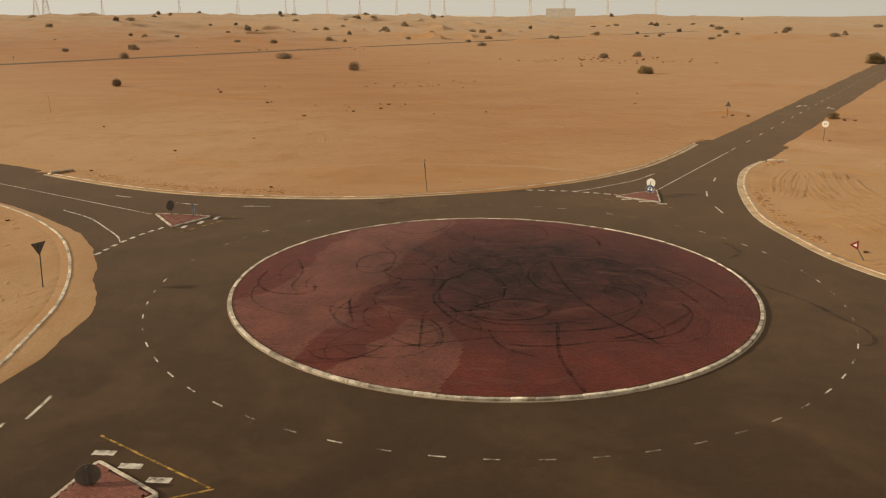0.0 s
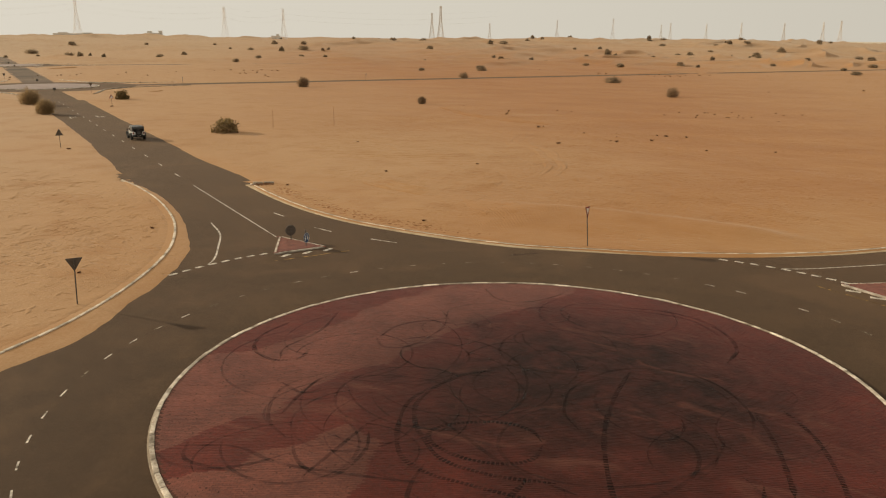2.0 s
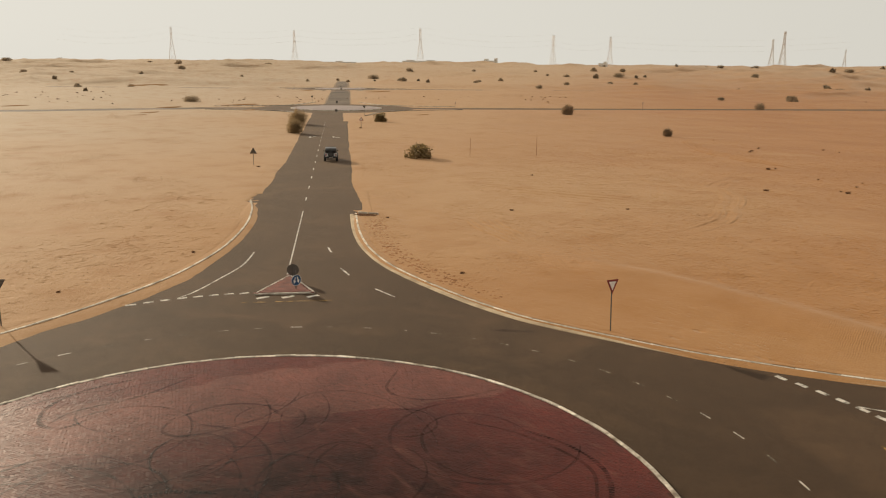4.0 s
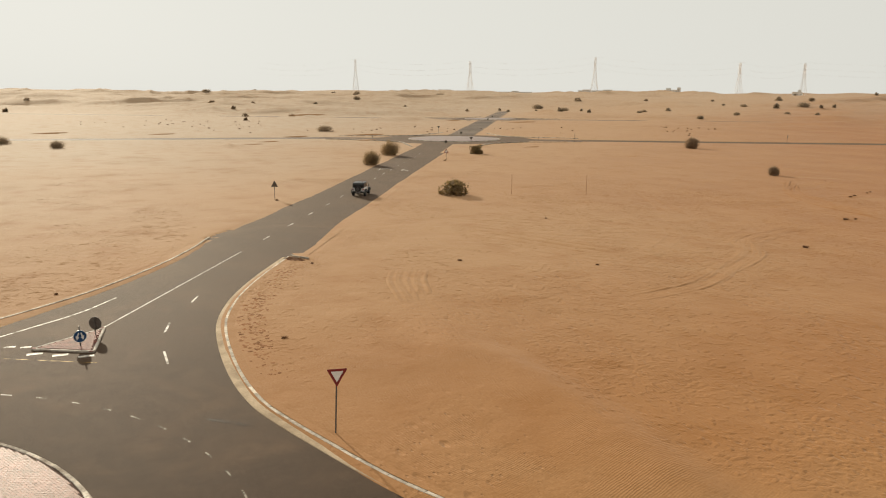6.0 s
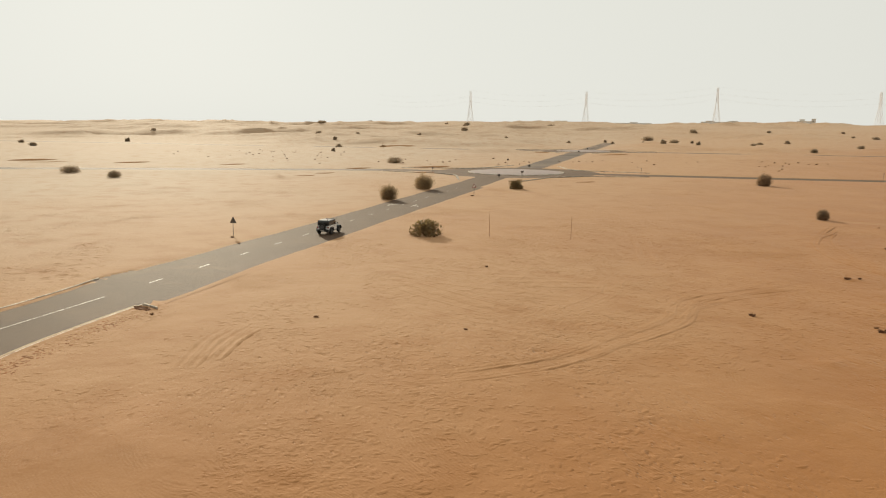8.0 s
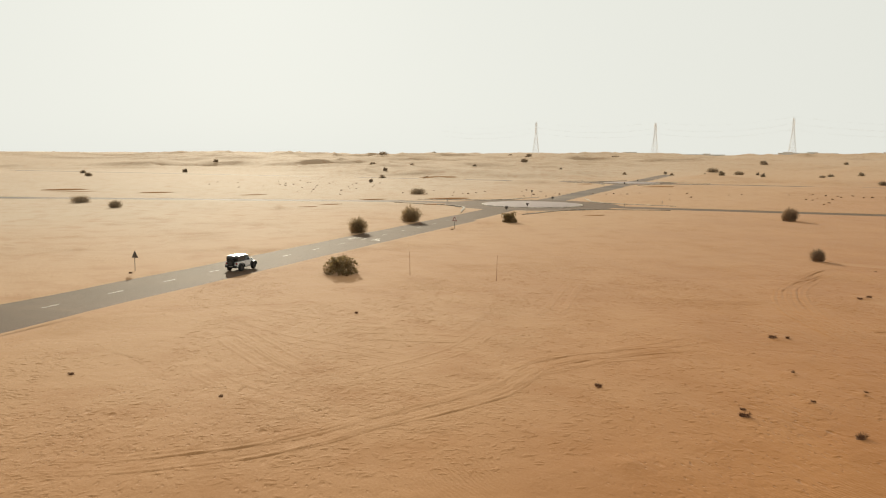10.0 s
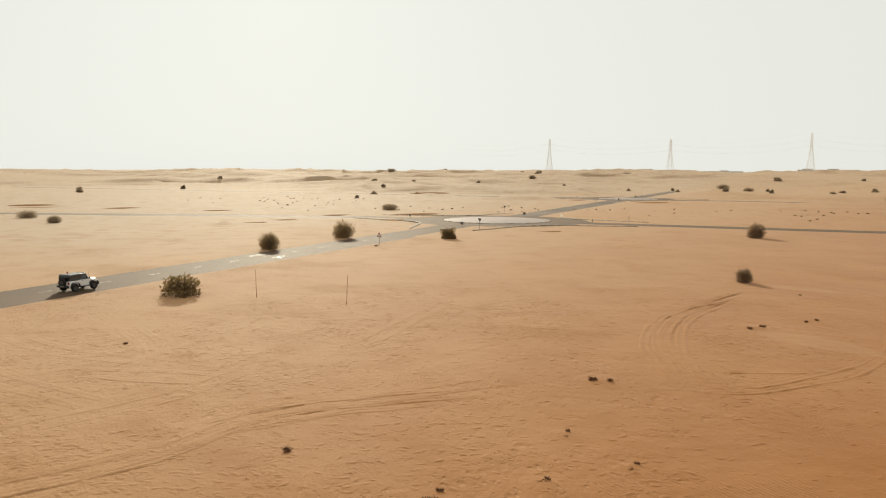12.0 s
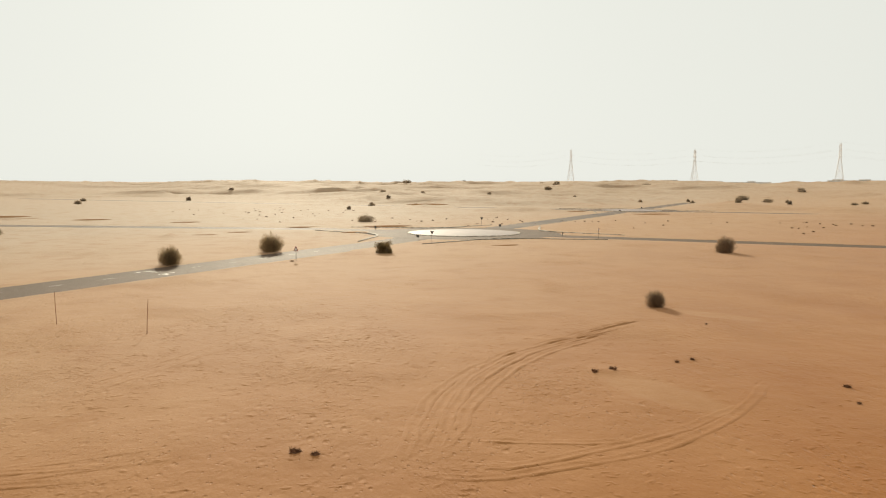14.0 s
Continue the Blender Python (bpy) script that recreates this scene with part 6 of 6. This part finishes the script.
tagged(part("soil_heap", f, SOIL, m=pose(-38.0, 29.75, on_ground(-38.0, 29.75), 0, 0, 34) @ Matrix.Scale(0.8, 4)), "low heap of dark dug soil behind a kerb's end", "soil heap")


# ---- small dunes with a steep lee side ----
def dune(x, y, wide, high, turn):
    f = Form()
    n = 17
    v = []
    for k in range(n):
        t = -1 + 2 * k / (n - 1)
        h = 0.34 * high * (1 - t * t) ** 0.8
        back = -0.25 * wide * t * t
        for dx, z in ((-7.5 * h - 0.3, -0.12), (-3.2 * h, 0.62 * h), (-0.5 * h, 0.97 * h), (0, h), (0.8 * h, 0.5 * h), (1.75 * h + 0.2, -0.12)):
            v.append((back + dx, t * wide / 2, z))
    f.add(v, [(6 * k + j, 6 * k + j + 1, 6 * k + 7 + j, 6 * k + 6 + j) for k in range(n - 1) for j in range(5)])
    tagged(part("small_dune", f, SAND, m=pose(x, y, on_ground(x, y), 0, 0, turn), smooth=False), "low crescent dune with a shaded steep side", "dune", "small dunes", "stuff")


for x, y, wide, high in ((-285, -25, 17, 1.7), (-264, 10, 13, 1.1), (-247.5, 43, 10, 0.8), (-197, 66, 7, 0.65), (-220.4, 104, 15, 1.3), (-194, 94, 7, 0.7), (-151, 123.6, 6.5, 0.6), (-219, 79.5, 9, 0.7), (-272, -18, 20, 0.6), (-337, 192, 14, 1.2), (-306, 217, 18, 1.4), (-386, 132, 22, 1.8), (-187, 59, 6, 0.5)):
    dune(x, y, wide, high, 8 + (x * 7) % 13)


# ---- the car: a short two-door off-roader, seen from behind on the road ----
def wheel(parent, name, m, rim_out):
    w = part(name, Form().lathe([(0.24, -0.14), (0.36, -0.15), (0.415, -0.11), (0.42, 0.0), (0.415, 0.11), (0.36, 0.15), (0.24, 0.14), (0.24, -0.14)], 28), TYRE, parent, "", m, True)
    f = Form().lathe([(0.245, -0.10), (0.245, 0.10), (0.20, 0.125), (0.05, 0.10), (0.001, 0.10)], 20)
    for k in range(6):
        a = math.pi * k / 3
        f.box((0.13 * math.cos(a), 0.13 * math.sin(a), 0.115), (0.2, 0.05, 0.03), None) if k % 3 == 0 else f.tube((0.05 * math.cos(a), 0.05 * math.sin(a), 0.115), (0.21 * math.cos(a), 0.21 * math.sin(a), 0.125), 0.025, n=5)
    part("rim", f, RIM, w, "dark alloy rim")
    part("hub_cap", Form().lathe([(0.06, 0.1), (0.055, 0.14), (0.001, 0.145)], 12), BLACK, w)
    return w


def loft(f, sections):
    """Joins cross-sections (x, half width, z low, z high, roundness) along x."""
    n = 12
    v = []
    for x, hw, z0, z1, rd in sections:
        pts = [(-hw, z0), (-hw, z1 - rd), (-hw + rd * 0.3, z1 - rd * 0.3), (-hw + rd, z1), (-hw * 0.3, z1 + 0.012), (hw * 0.3, z1 + 0.012), (hw - rd, z1), (hw - rd * 0.3, z1 - rd * 0.3), (hw, z1 - rd), (hw, z0), (hw * 0.4, z0), (-hw * 0.4, z0)]
        v += [(x, y, z) for y, z in pts]
    q = [(k * n + i, k * n + (i + 1) % n, k * n + n + (i + 1) % n, k * n + n + i) for k in range(len(sections) - 1) for i in range(n)]
    q += [tuple(range(n)), tuple(reversed(range((len(sections) - 1) * n, len(sections) * n)))]
    return f.add(v, q)


def build_car(m):
    car = empty("off_road_car", m, "white two-door off-road car with black hardtop and spare wheel", "car")
    body = part("body", loft(Form(), [(-1.86, 0.74, 0.52, 1.10, 0.06), (-1.8, 0.79, 0.5, 1.14, 0.06), (-1.2, 0.80, 0.5, 1.15, 0.06), (0.35, 0.80, 0.5, 1.15, 0.06), (0.7, 0.77, 0.52, 1.16, 0.08)]), CAR_WHITE, car, "white painted tub")
    part("hood", loft(Form(), [(0.66, 0.72, 0.6, 1.17, 0.08), (1.2, 0.66, 0.62, 1.15, 0.08), (1.62, 0.58, 0.64, 1.10, 0.09), (1.7, 0.56, 0.66, 1.05, 0.09)]), CAR_WHITE, car, "white bonnet")
    g = Form().box((1.72, 0, 0.88), (0.06, 1.12, 0.44), bevel=0.02)
    grille = part("grille", g, CAR_WHITE, car, "white slotted grille")
    for k in range(7):
        part("slot", Form().box((1.755, -0.3 + k * 0.1, 0.9), (0.02, 0.05, 0.28)), BLACK, grille)
    for sy in (-1, 1):
        part("headlight", Form().lathe([(0.001, 0.05), (0.09, 0.035), (0.105, 0.0), (0.105, -0.04)], 16, Matrix.Translation((1.74, sy * 0.46, 0.92)) @ pose(0, 0, 0, 0, 90, 0)), LENS_CLEAR, car, "round head lamp")
        tl = part("tail_light", Form().box((-1.88, sy * 0.68, 0.93), (0.08, 0.17, 0.24), bevel=0.02), BLACK, car, "square black lamp housing")
        part("lens", Form().box((-1.925, sy * 0.68, 0.93), (0.02, 0.12, 0.18)), LENS_RED, tl, "red lens")
        mir = part("mirror", Form().box((0.56, sy * 0.98, 1.27), (0.1, 0.16, 0.2), bevel=0.03).tube((0.58, sy * 0.8, 1.15), (0.57, sy * 0.93, 1.2), 0.02, n=6), BLACK, car)
        part("side_step", Form().tube((-0.7, sy * 0.86, 0.46), (0.75, sy * 0.86, 0.46), 0.045, n=8), BLACK, car)
        for wx_, nm in ((1.25, "front"), (-1.21, "rear")):
            fl = Form()
            n = 12
            pts = []
            for k in range(n + 1):
                a = radians(-8 + 196 * k / n)
                pts.append((wx_ + 0.56 * math.cos(a), 0.5 + 0.48 * min(math.sin(a), 0.86)))
            for k in range(n):
                (xa, za), (xb, zb) = pts[k], pts[k + 1]
                v = [(xa, sy * 0.72, za), (xb, sy * 0.72, zb), (xb, sy * 0.98, zb - 0.015), (xa, sy * 0.98, za - 0.015), (xa, sy * 0.72, za + 0.05), (xb, sy * 0.72, zb + 0.05), (xb, sy * 0.985, zb + 0.02), (xa, sy * 0.985, za + 0.02)]
                fl.add(v, [(0, 1, 2, 3), (4, 7, 6, 5), (3, 2, 6, 7), (0, 4, 5, 1), (0, 3, 7, 4), (1, 5, 6, 2)])
            part("fender", fl, BLACK, car, "black wheel arch flare")
            wheel(car, "wheel", pose(wx_, sy * 0.80, 0.42, -90 * sy, 0, 0), sy)
        # door with its handle
        door = part("door", Form().box((0.12, sy * 0.812, 0.84), (0.92, 0.025, 0.56), bevel=0.01), CAR_WHITE, car, "white door")
        part("door_handle", Form().box((-0.24, sy * 0.84, 1.03), (0.16, 0.03, 0.04), bevel=0.01), BLACK, door)
        part("side_window", Form().add([(0.58, sy * 0.785, 1.17), (-0.32, sy * 0.785, 1.17), (-0.32, sy * 0.72, 1.66), (0.3, sy * 0.715, 1.66), (0.58, sy * 0.775, 1.17), (-0.32, sy * 0.775, 1.17), (-0.32, sy * 0.71, 1.66), (0.3, sy * 0.705, 1.66)],
                                       [(0, 1, 2, 3), (7, 6, 5, 4), (0, 4, 5, 1), (1, 5, 6, 2), (2, 6, 7, 3), (3, 7, 4, 0)]), GLASS, car, "dark side window")
        part("rear_side_window", Form().add([(-0.52, sy * 0.797, 1.24), (-1.62, sy * 0.795, 1.24), (-1.56, sy * 0.745, 1.6), (-0.52, sy * 0.745, 1.6), (-0.52, sy * 0.78, 1.24), (-1.62, sy * 0.78, 1.24), (-1.56, sy * 0.73, 1.6), (-0.52, sy * 0.73, 1.6)],
                                            [(0, 1, 2, 3), (7, 6, 5, 4), (0, 4, 5, 1), (1, 5, 6, 2), (2, 6, 7, 3), (3, 7, 4, 0)]), GLASS, car, "dark rear side window")
        part("windscreen_pillar", Form().tube((0.68, sy * 0.76, 1.15), (0.34, sy * 0.70, 1.70), 0.035, n=6), CAR_WHITE, car)
    part("hardtop", loft(Form(), [(-1.80, 0.77, 1.13, 1.62, 0.07), (-1.70, 0.785, 1.13, 1.78, 0.09), (-0.45, 0.785, 1.13, 1.81, 0.09), (-0.40, 0.77, 1.62, 1.81, 0.09), (0.25, 0.75, 1.66, 1.79, 0.08), (0.36, 0.72, 1.68, 1.74, 0.04)]), TOP_BLACK, car, "black hardtop")
    part("windscreen", Form().add([(0.68, -0.72, 1.15), (0.68, 0.72, 1.15), (0.36, 0.67, 1.68), (0.36, -0.67, 1.68), (0.66, -0.72, 1.15), (0.66, 0.72, 1.15), (0.34, 0.67, 1.68), (0.34, -0.67, 1.68)],
                                  [(0, 1, 2, 3), (7, 6, 5, 4), (0, 4, 5, 1), (1, 5, 6, 2), (2, 6, 7, 3), (3, 7, 4, 0)]), GLASS, car, "dark windscreen")
    part("dashboard", Form().box((0.45, 0, 1.12), (0.3, 1.4, 0.1), bevel=0.03), BLACK, car)
    part("rear_window", Form().box((-1.82, 0, 1.43), (0.02, 1.24, 0.36), pose(0, 0, 0, 0, -4, 0)), GLASS, car, "dark rear window")
    part("tailgate", Form().box((-1.875, 0, 0.86), (0.03, 1.1, 0.54), bevel=0.012), CAR_WHITE, car, "white tailgate")
    for x in (1.86, -2.0):
        part("bumper", Form().box((x, 0, 0.6), (0.18, 1.62, 0.2), bevel=0.04).tube((x, -0.45, 0.72), (x, 0.45, 0.72), 0.035, n=6), BLACK, car, "black steel bumper")
    part("number_plate", Form().box((-2.1, 0, 0.62), (0.015, 0.5, 0.11)), S_WHITE, car, "plain pale plate")
    sp = wheel(car, "spare_wheel", pose(-2.05, 0, 1.02, 0, -90, 0), 1)
    part("antenna", Form().tube((0.72, -0.72, 1.15), (0.66, -0.72, 1.95), 0.008, n=5), BLACK, car)
    whip = part("flag_whip", Form().tube((-1.84, -0.6, 1.1), (-1.86, -0.6, 2.15), 0.012, n=5), BLACK, car)
    part("pennant", Form().box((-1.94, -0.6, 2.05), (0.16, 0.01, 0.18)), LENS_RED, whip, "small red pennant")
    part("roof_light", Form().box((0.3, 0, 1.80), (0.08, 1.1, 0.06), bevel=0.015), BLACK, car, "dark lamp bar over the windscreen")
    part("chassis", Form().box((0, 0, 0.46), (3.4, 0.9, 0.16)).tube((1.25, -0.75, 0.42), (1.25, 0.75, 0.42), 0.06, n=8).tube((-1.21, -0.75, 0.42), (-1.21, 0.75, 0.42), 0.06, n=8), BLACK, car)
    return car


car_xy = leg_point("a", 90.8, 2.05)
build_car(pose(car_xy[0], car_xy[1], slope(car_xy[0]) + 0.012, 0, 0, LEGS["a"] + 0.5))


# ---- the far roundabouts ----
for c, z, nm in ((RAB2, 0.03, "traffic_island_far"), (RAB3, 0.036, "traffic_island_farthest")):
    base = slope(c[0]) + z
    disc = Form().lathe([(13.6, -0.1), (13.6, 0.16), (13.4, 0.2), (10.0, 0.34), (5.0, 0.46), (0.01, 0.5)], 64)
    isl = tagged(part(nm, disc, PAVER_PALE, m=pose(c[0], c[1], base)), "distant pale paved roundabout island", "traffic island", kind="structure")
    kerb = Form().lathe([(14.0, -0.1), (14.0, 0.15), (13.72, 0.17), (13.6, 0.1)], 64)
    part("kerb", kerb, KERB, isl, "white kerb ring")


def far_kerbs(c, name):
    """Kerb curves in the corners of a far roundabout."""
    for k, (deg, span) in enumerate(((LEGS["a"] - 180 + 44, 0), (LEGS["a"] - 44, 0), (LEGS["a"] + 44, 0), (LEGS["a"] + 136, 0))):
        line = []
        for t in np.linspace(-1, 1, 25):
            r = 23.0 + 16 * abs(t) ** 2.4
            a = radians(deg + t * 33)
            line.append((c[0] + r * math.cos(a), c[1] + r * math.sin(a)))
        f = Form()
        line = np.array(line)
        v, q = ribbon(line, 0.5, flat(0.24), 2, 0.1)
        low = v.copy()
        low[:, 2] -= 0.5
        n = len(v)
        allv = np.vstack([v, low])
        i = np.arange(0, n - 2, 2)
        q = np.vstack([q, np.stack([i, i + 2, i + 2 + n, i + n], -1), np.stack([i + 1, i + 1 + n, i + 3 + n, i + 3], -1)])
        tagged(new("kerb_far", fast_mesh("kerb_far", allv, q, KERB)), "distant white kerb curve", "kerb", kind="structure")


far_kerbs(RAB2, "kerb_far")
far_kerbs(RAB3, "kerb_farther")
uX, nX = axis(CROSS)
for c, s in ((RAB2, 1.25), (RAB3, 1.3)):
    for out, deg in ((25.5, LEGS["a"] + 180), (25.5, CROSS), (25.5, LEGS["a"]), (25.5, CROSS + 180)):
        u, n = axis(deg)
        p = c + u * out
        z = slope(p[0]) + 0.03
        th = empty("chevron_board", pose(p[0], p[1], z, 0, 0, facing(*u)), "small dark sign board on a far splitter island", "traffic sign", "far island signs")
        part("plate", Form().box((0, 0, 0.75), (0.7, 0.05, 0.62), bevel=0.03), S_BACK, th)
        part("pole", Form().tube((0, 0.05, 0), (0, 0.05, 0.9), 0.04, n=6), POLE, th)
for p, yaw in ((RAB2 + uA * -34 + nA * 7.5, facing(*uA)), (RAB2 + uX * 36 + nX * 7.5, facing(*uX)), (RAB2 + uA * 33 - nA * 8.5, facing(*uA)), (RAB2 + uX * 95 + nX * 7, facing(*uX))):
    triangle_sign("far_sign", float(p[0]), float(p[1]), yaw, True, "far triangular road sign on a pole", 2.5, 0.9)


# ---- pylons and wires ----
def pylon_mesh(tall, kind, stout=1.4, material=STEEL):
    """A tapering lattice tower with cross arms."""
    f = Form()

    def lattice(f, a, b, r):
        f.tube(a, b, r * stout, n=4, caps=False)

    waist = 0.62 * tall

    def half(z):
        return 5.0 - 3.6 * (z / waist) if z < waist else 1.4 - 0.3 * (z - waist) / (tall - waist)
    levels = [0, 0.2 * tall, 0.36 * tall, 0.49 * tall, waist] + [waist + (tall - waist) * k / 5 for k in range(1, 6)]
    for z0, z1 in zip(levels[:-1], levels[1:]):
        h0, h1 = half(z0), half(z1)
        for sx, sy in ((1, 1), (1, -1), (-1, -1), (-1, 1)):
            lattice(f, (sx * h0, sy * h0, z0), (sx * h1, sy * h1, z1), 0.13 if z0 < waist else 0.10)
        for (ax, ay), (bx, by) in (((1, 1), (1, -1)), ((1, -1), (-1, -1)), ((-1, -1), (-1, 1)), ((-1, 1), (1, 1))):
            lattice(f, (ax * h0, ay * h0, z0), (bx * h1, by * h1, z1), 0.065)
            lattice(f, (bx * h0, by * h0, z0), (ax * h1, ay * h1, z1), 0.065)
            lattice(f, (ax * h1, ay * h1, z1), (bx * h1, by * h1, z1), 0.065)
    for z, w in ((0.66 * tall, 8.0), (0.80 * tall, 6.6), (0.93 * tall, 5.4)) if kind == 0 else ((0.66 * tall, 10.5), (0.95 * tall, 7.0)):
        for s in (-1, 1):
            for dy in (-1, 1):
                lattice(f, (s * 1.2, dy * 1.1, z), (s * w, 0, z + 0.6), 0.08)
                lattice(f, (s * 1.2, dy * 1.1, z + 2.2), (s * w, 0, z + 0.6), 0.08)
            lattice(f, (s * w, 0, z + 0.6), (s * w, 0, z - 1.8), 0.09)
    return f.mesh("pylon", material)


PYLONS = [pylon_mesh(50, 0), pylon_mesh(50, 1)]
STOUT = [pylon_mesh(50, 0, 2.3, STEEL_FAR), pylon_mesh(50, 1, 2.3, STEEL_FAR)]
LINE = [(-1110, 410), (-1039, 565), (-872, 669), (-864, 925), (-777, 958)]
spots = [(x, y, 0.92, 0) for k, (x, y) in enumerate(LINE)]
for deg, dist, s, k in ((118.2, 1500, 0.95, 1), (117.6, 1620, 1.35, 1), (109.5, 1900, 0.9, 0), (105.7, 2000, 1.1, 0), (102.5, 2100, 0.9, 1), (101.9, 2150, 1.0, 0), (97.4, 2250, 1.0, 1), (92.5, 2350, 1.1, 0), (91.5, 2400, 1.2, 0), (88.0, 2300, 1.1, 1),
                        (85.5, 2250, 1.2, 0), (83.2, 2200, 1.3, 1), (114.2, 2300, 1.0, 0), (80.2, 2500, 1.2, 0), (77.0, 2600, 1.2, 1), (94.8, 2600, 1.2, 1), (99.6, 2700, 1.2, 0)):
    spots.append((8 + dist * math.cos(radians(deg)), -32 + dist * math.sin(radians(deg)), s, k))
for i, (x, y, s, k) in enumerate(spots):
    near = i < len(LINE)
    nxt = LINE[min(i + 1, 4)] if near else (x + 100, y + 30)
    prv = LINE[max(i - 1, 0)] if near else (x, y)
    turn = math.degrees(math.atan2(nxt[1] - prv[1], nxt[0] - prv[0])) + 90
    ob = new("pylon", PYLONS[k] if near else STOUT[k])
    ob.matrix_basis = pose(x, y, on_ground(x, y) - 0.3, 0, 0, turn) @ Matrix.Scale(s, 4)
    tagged(ob, "hazy steel lattice power pylon on the horizon", "pylon", "power pylons")


def wires(a, b, name="power_line"):
    """Sagging conductors between two towers."""
    a, b = np.array(a, float), np.array(b, float)
    d = b - a
    n = np.array([-d[1], d[0]]) / np.hypot(*d)
    za, zb = on_ground(*a), on_ground(*b)
    for off, h in ((-7.5, 31), (7.5, 31), (-6, 38.5), (6, 38.5), (0, 47)):
        f = Form()
        pts = []
        for t in np.linspace(0, 1, 17):
            p = a + d * t + n * off
            pts.append((p[0], p[1], za + (zb - za) * t + h - 28.0 * t * (1 - t)))
        rings = [(x + dx, y, z + dz) for x, y, z in pts for dx, dz in ((0, 0.03), (0.026, -0.02), (-0.026, -0.02))]
        f.add(rings, [(k * 3 + i, k * 3 + (i + 1) % 3, k * 3 + 3 + (i + 1) % 3, k * 3 + 3 + i) for k in range(16) for i in range(3)])
        tagged(part(name, f, STEEL), "thin sagging power cable between pylons", "power cable", "power cables")


for a, b in zip(LINE[:-1], LINE[1:]):
    wires(a, b)
wires((-1260, 300), LINE[0])
wires(LINE[-1], (-520, 1180))


# ---- far buildings ----
def block(name, x, y, turn, pieces, label, rows, clad=PLASTER):
    """A far building: wall blocks with openings and a parapet."""
    z = on_ground(x, y) - 0.5
    th = empty(name, pose(x, y, z, 0, 0, turn), label, "building", "far buildings")
    for (bx, by, w, d, h) in pieces:
        wall = part("wall", Form().box((bx, by, h / 2), (w, d, h), bevel=0.15), clad, th)
        part("roof", Form().box((bx, by, h + 0.25), (w + 0.5, d + 0.5, 0.5), bevel=0.1), clad, th)
        for r in range(max(1, int(h / 4.2)) if rows else 0):
            for k in range(max(1, int(w / 5))):
                px = bx - w / 2 + (k + 0.5) * w / max(1, int(w / 5))
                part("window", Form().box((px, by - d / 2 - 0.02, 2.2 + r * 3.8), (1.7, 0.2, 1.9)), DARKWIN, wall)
    return th


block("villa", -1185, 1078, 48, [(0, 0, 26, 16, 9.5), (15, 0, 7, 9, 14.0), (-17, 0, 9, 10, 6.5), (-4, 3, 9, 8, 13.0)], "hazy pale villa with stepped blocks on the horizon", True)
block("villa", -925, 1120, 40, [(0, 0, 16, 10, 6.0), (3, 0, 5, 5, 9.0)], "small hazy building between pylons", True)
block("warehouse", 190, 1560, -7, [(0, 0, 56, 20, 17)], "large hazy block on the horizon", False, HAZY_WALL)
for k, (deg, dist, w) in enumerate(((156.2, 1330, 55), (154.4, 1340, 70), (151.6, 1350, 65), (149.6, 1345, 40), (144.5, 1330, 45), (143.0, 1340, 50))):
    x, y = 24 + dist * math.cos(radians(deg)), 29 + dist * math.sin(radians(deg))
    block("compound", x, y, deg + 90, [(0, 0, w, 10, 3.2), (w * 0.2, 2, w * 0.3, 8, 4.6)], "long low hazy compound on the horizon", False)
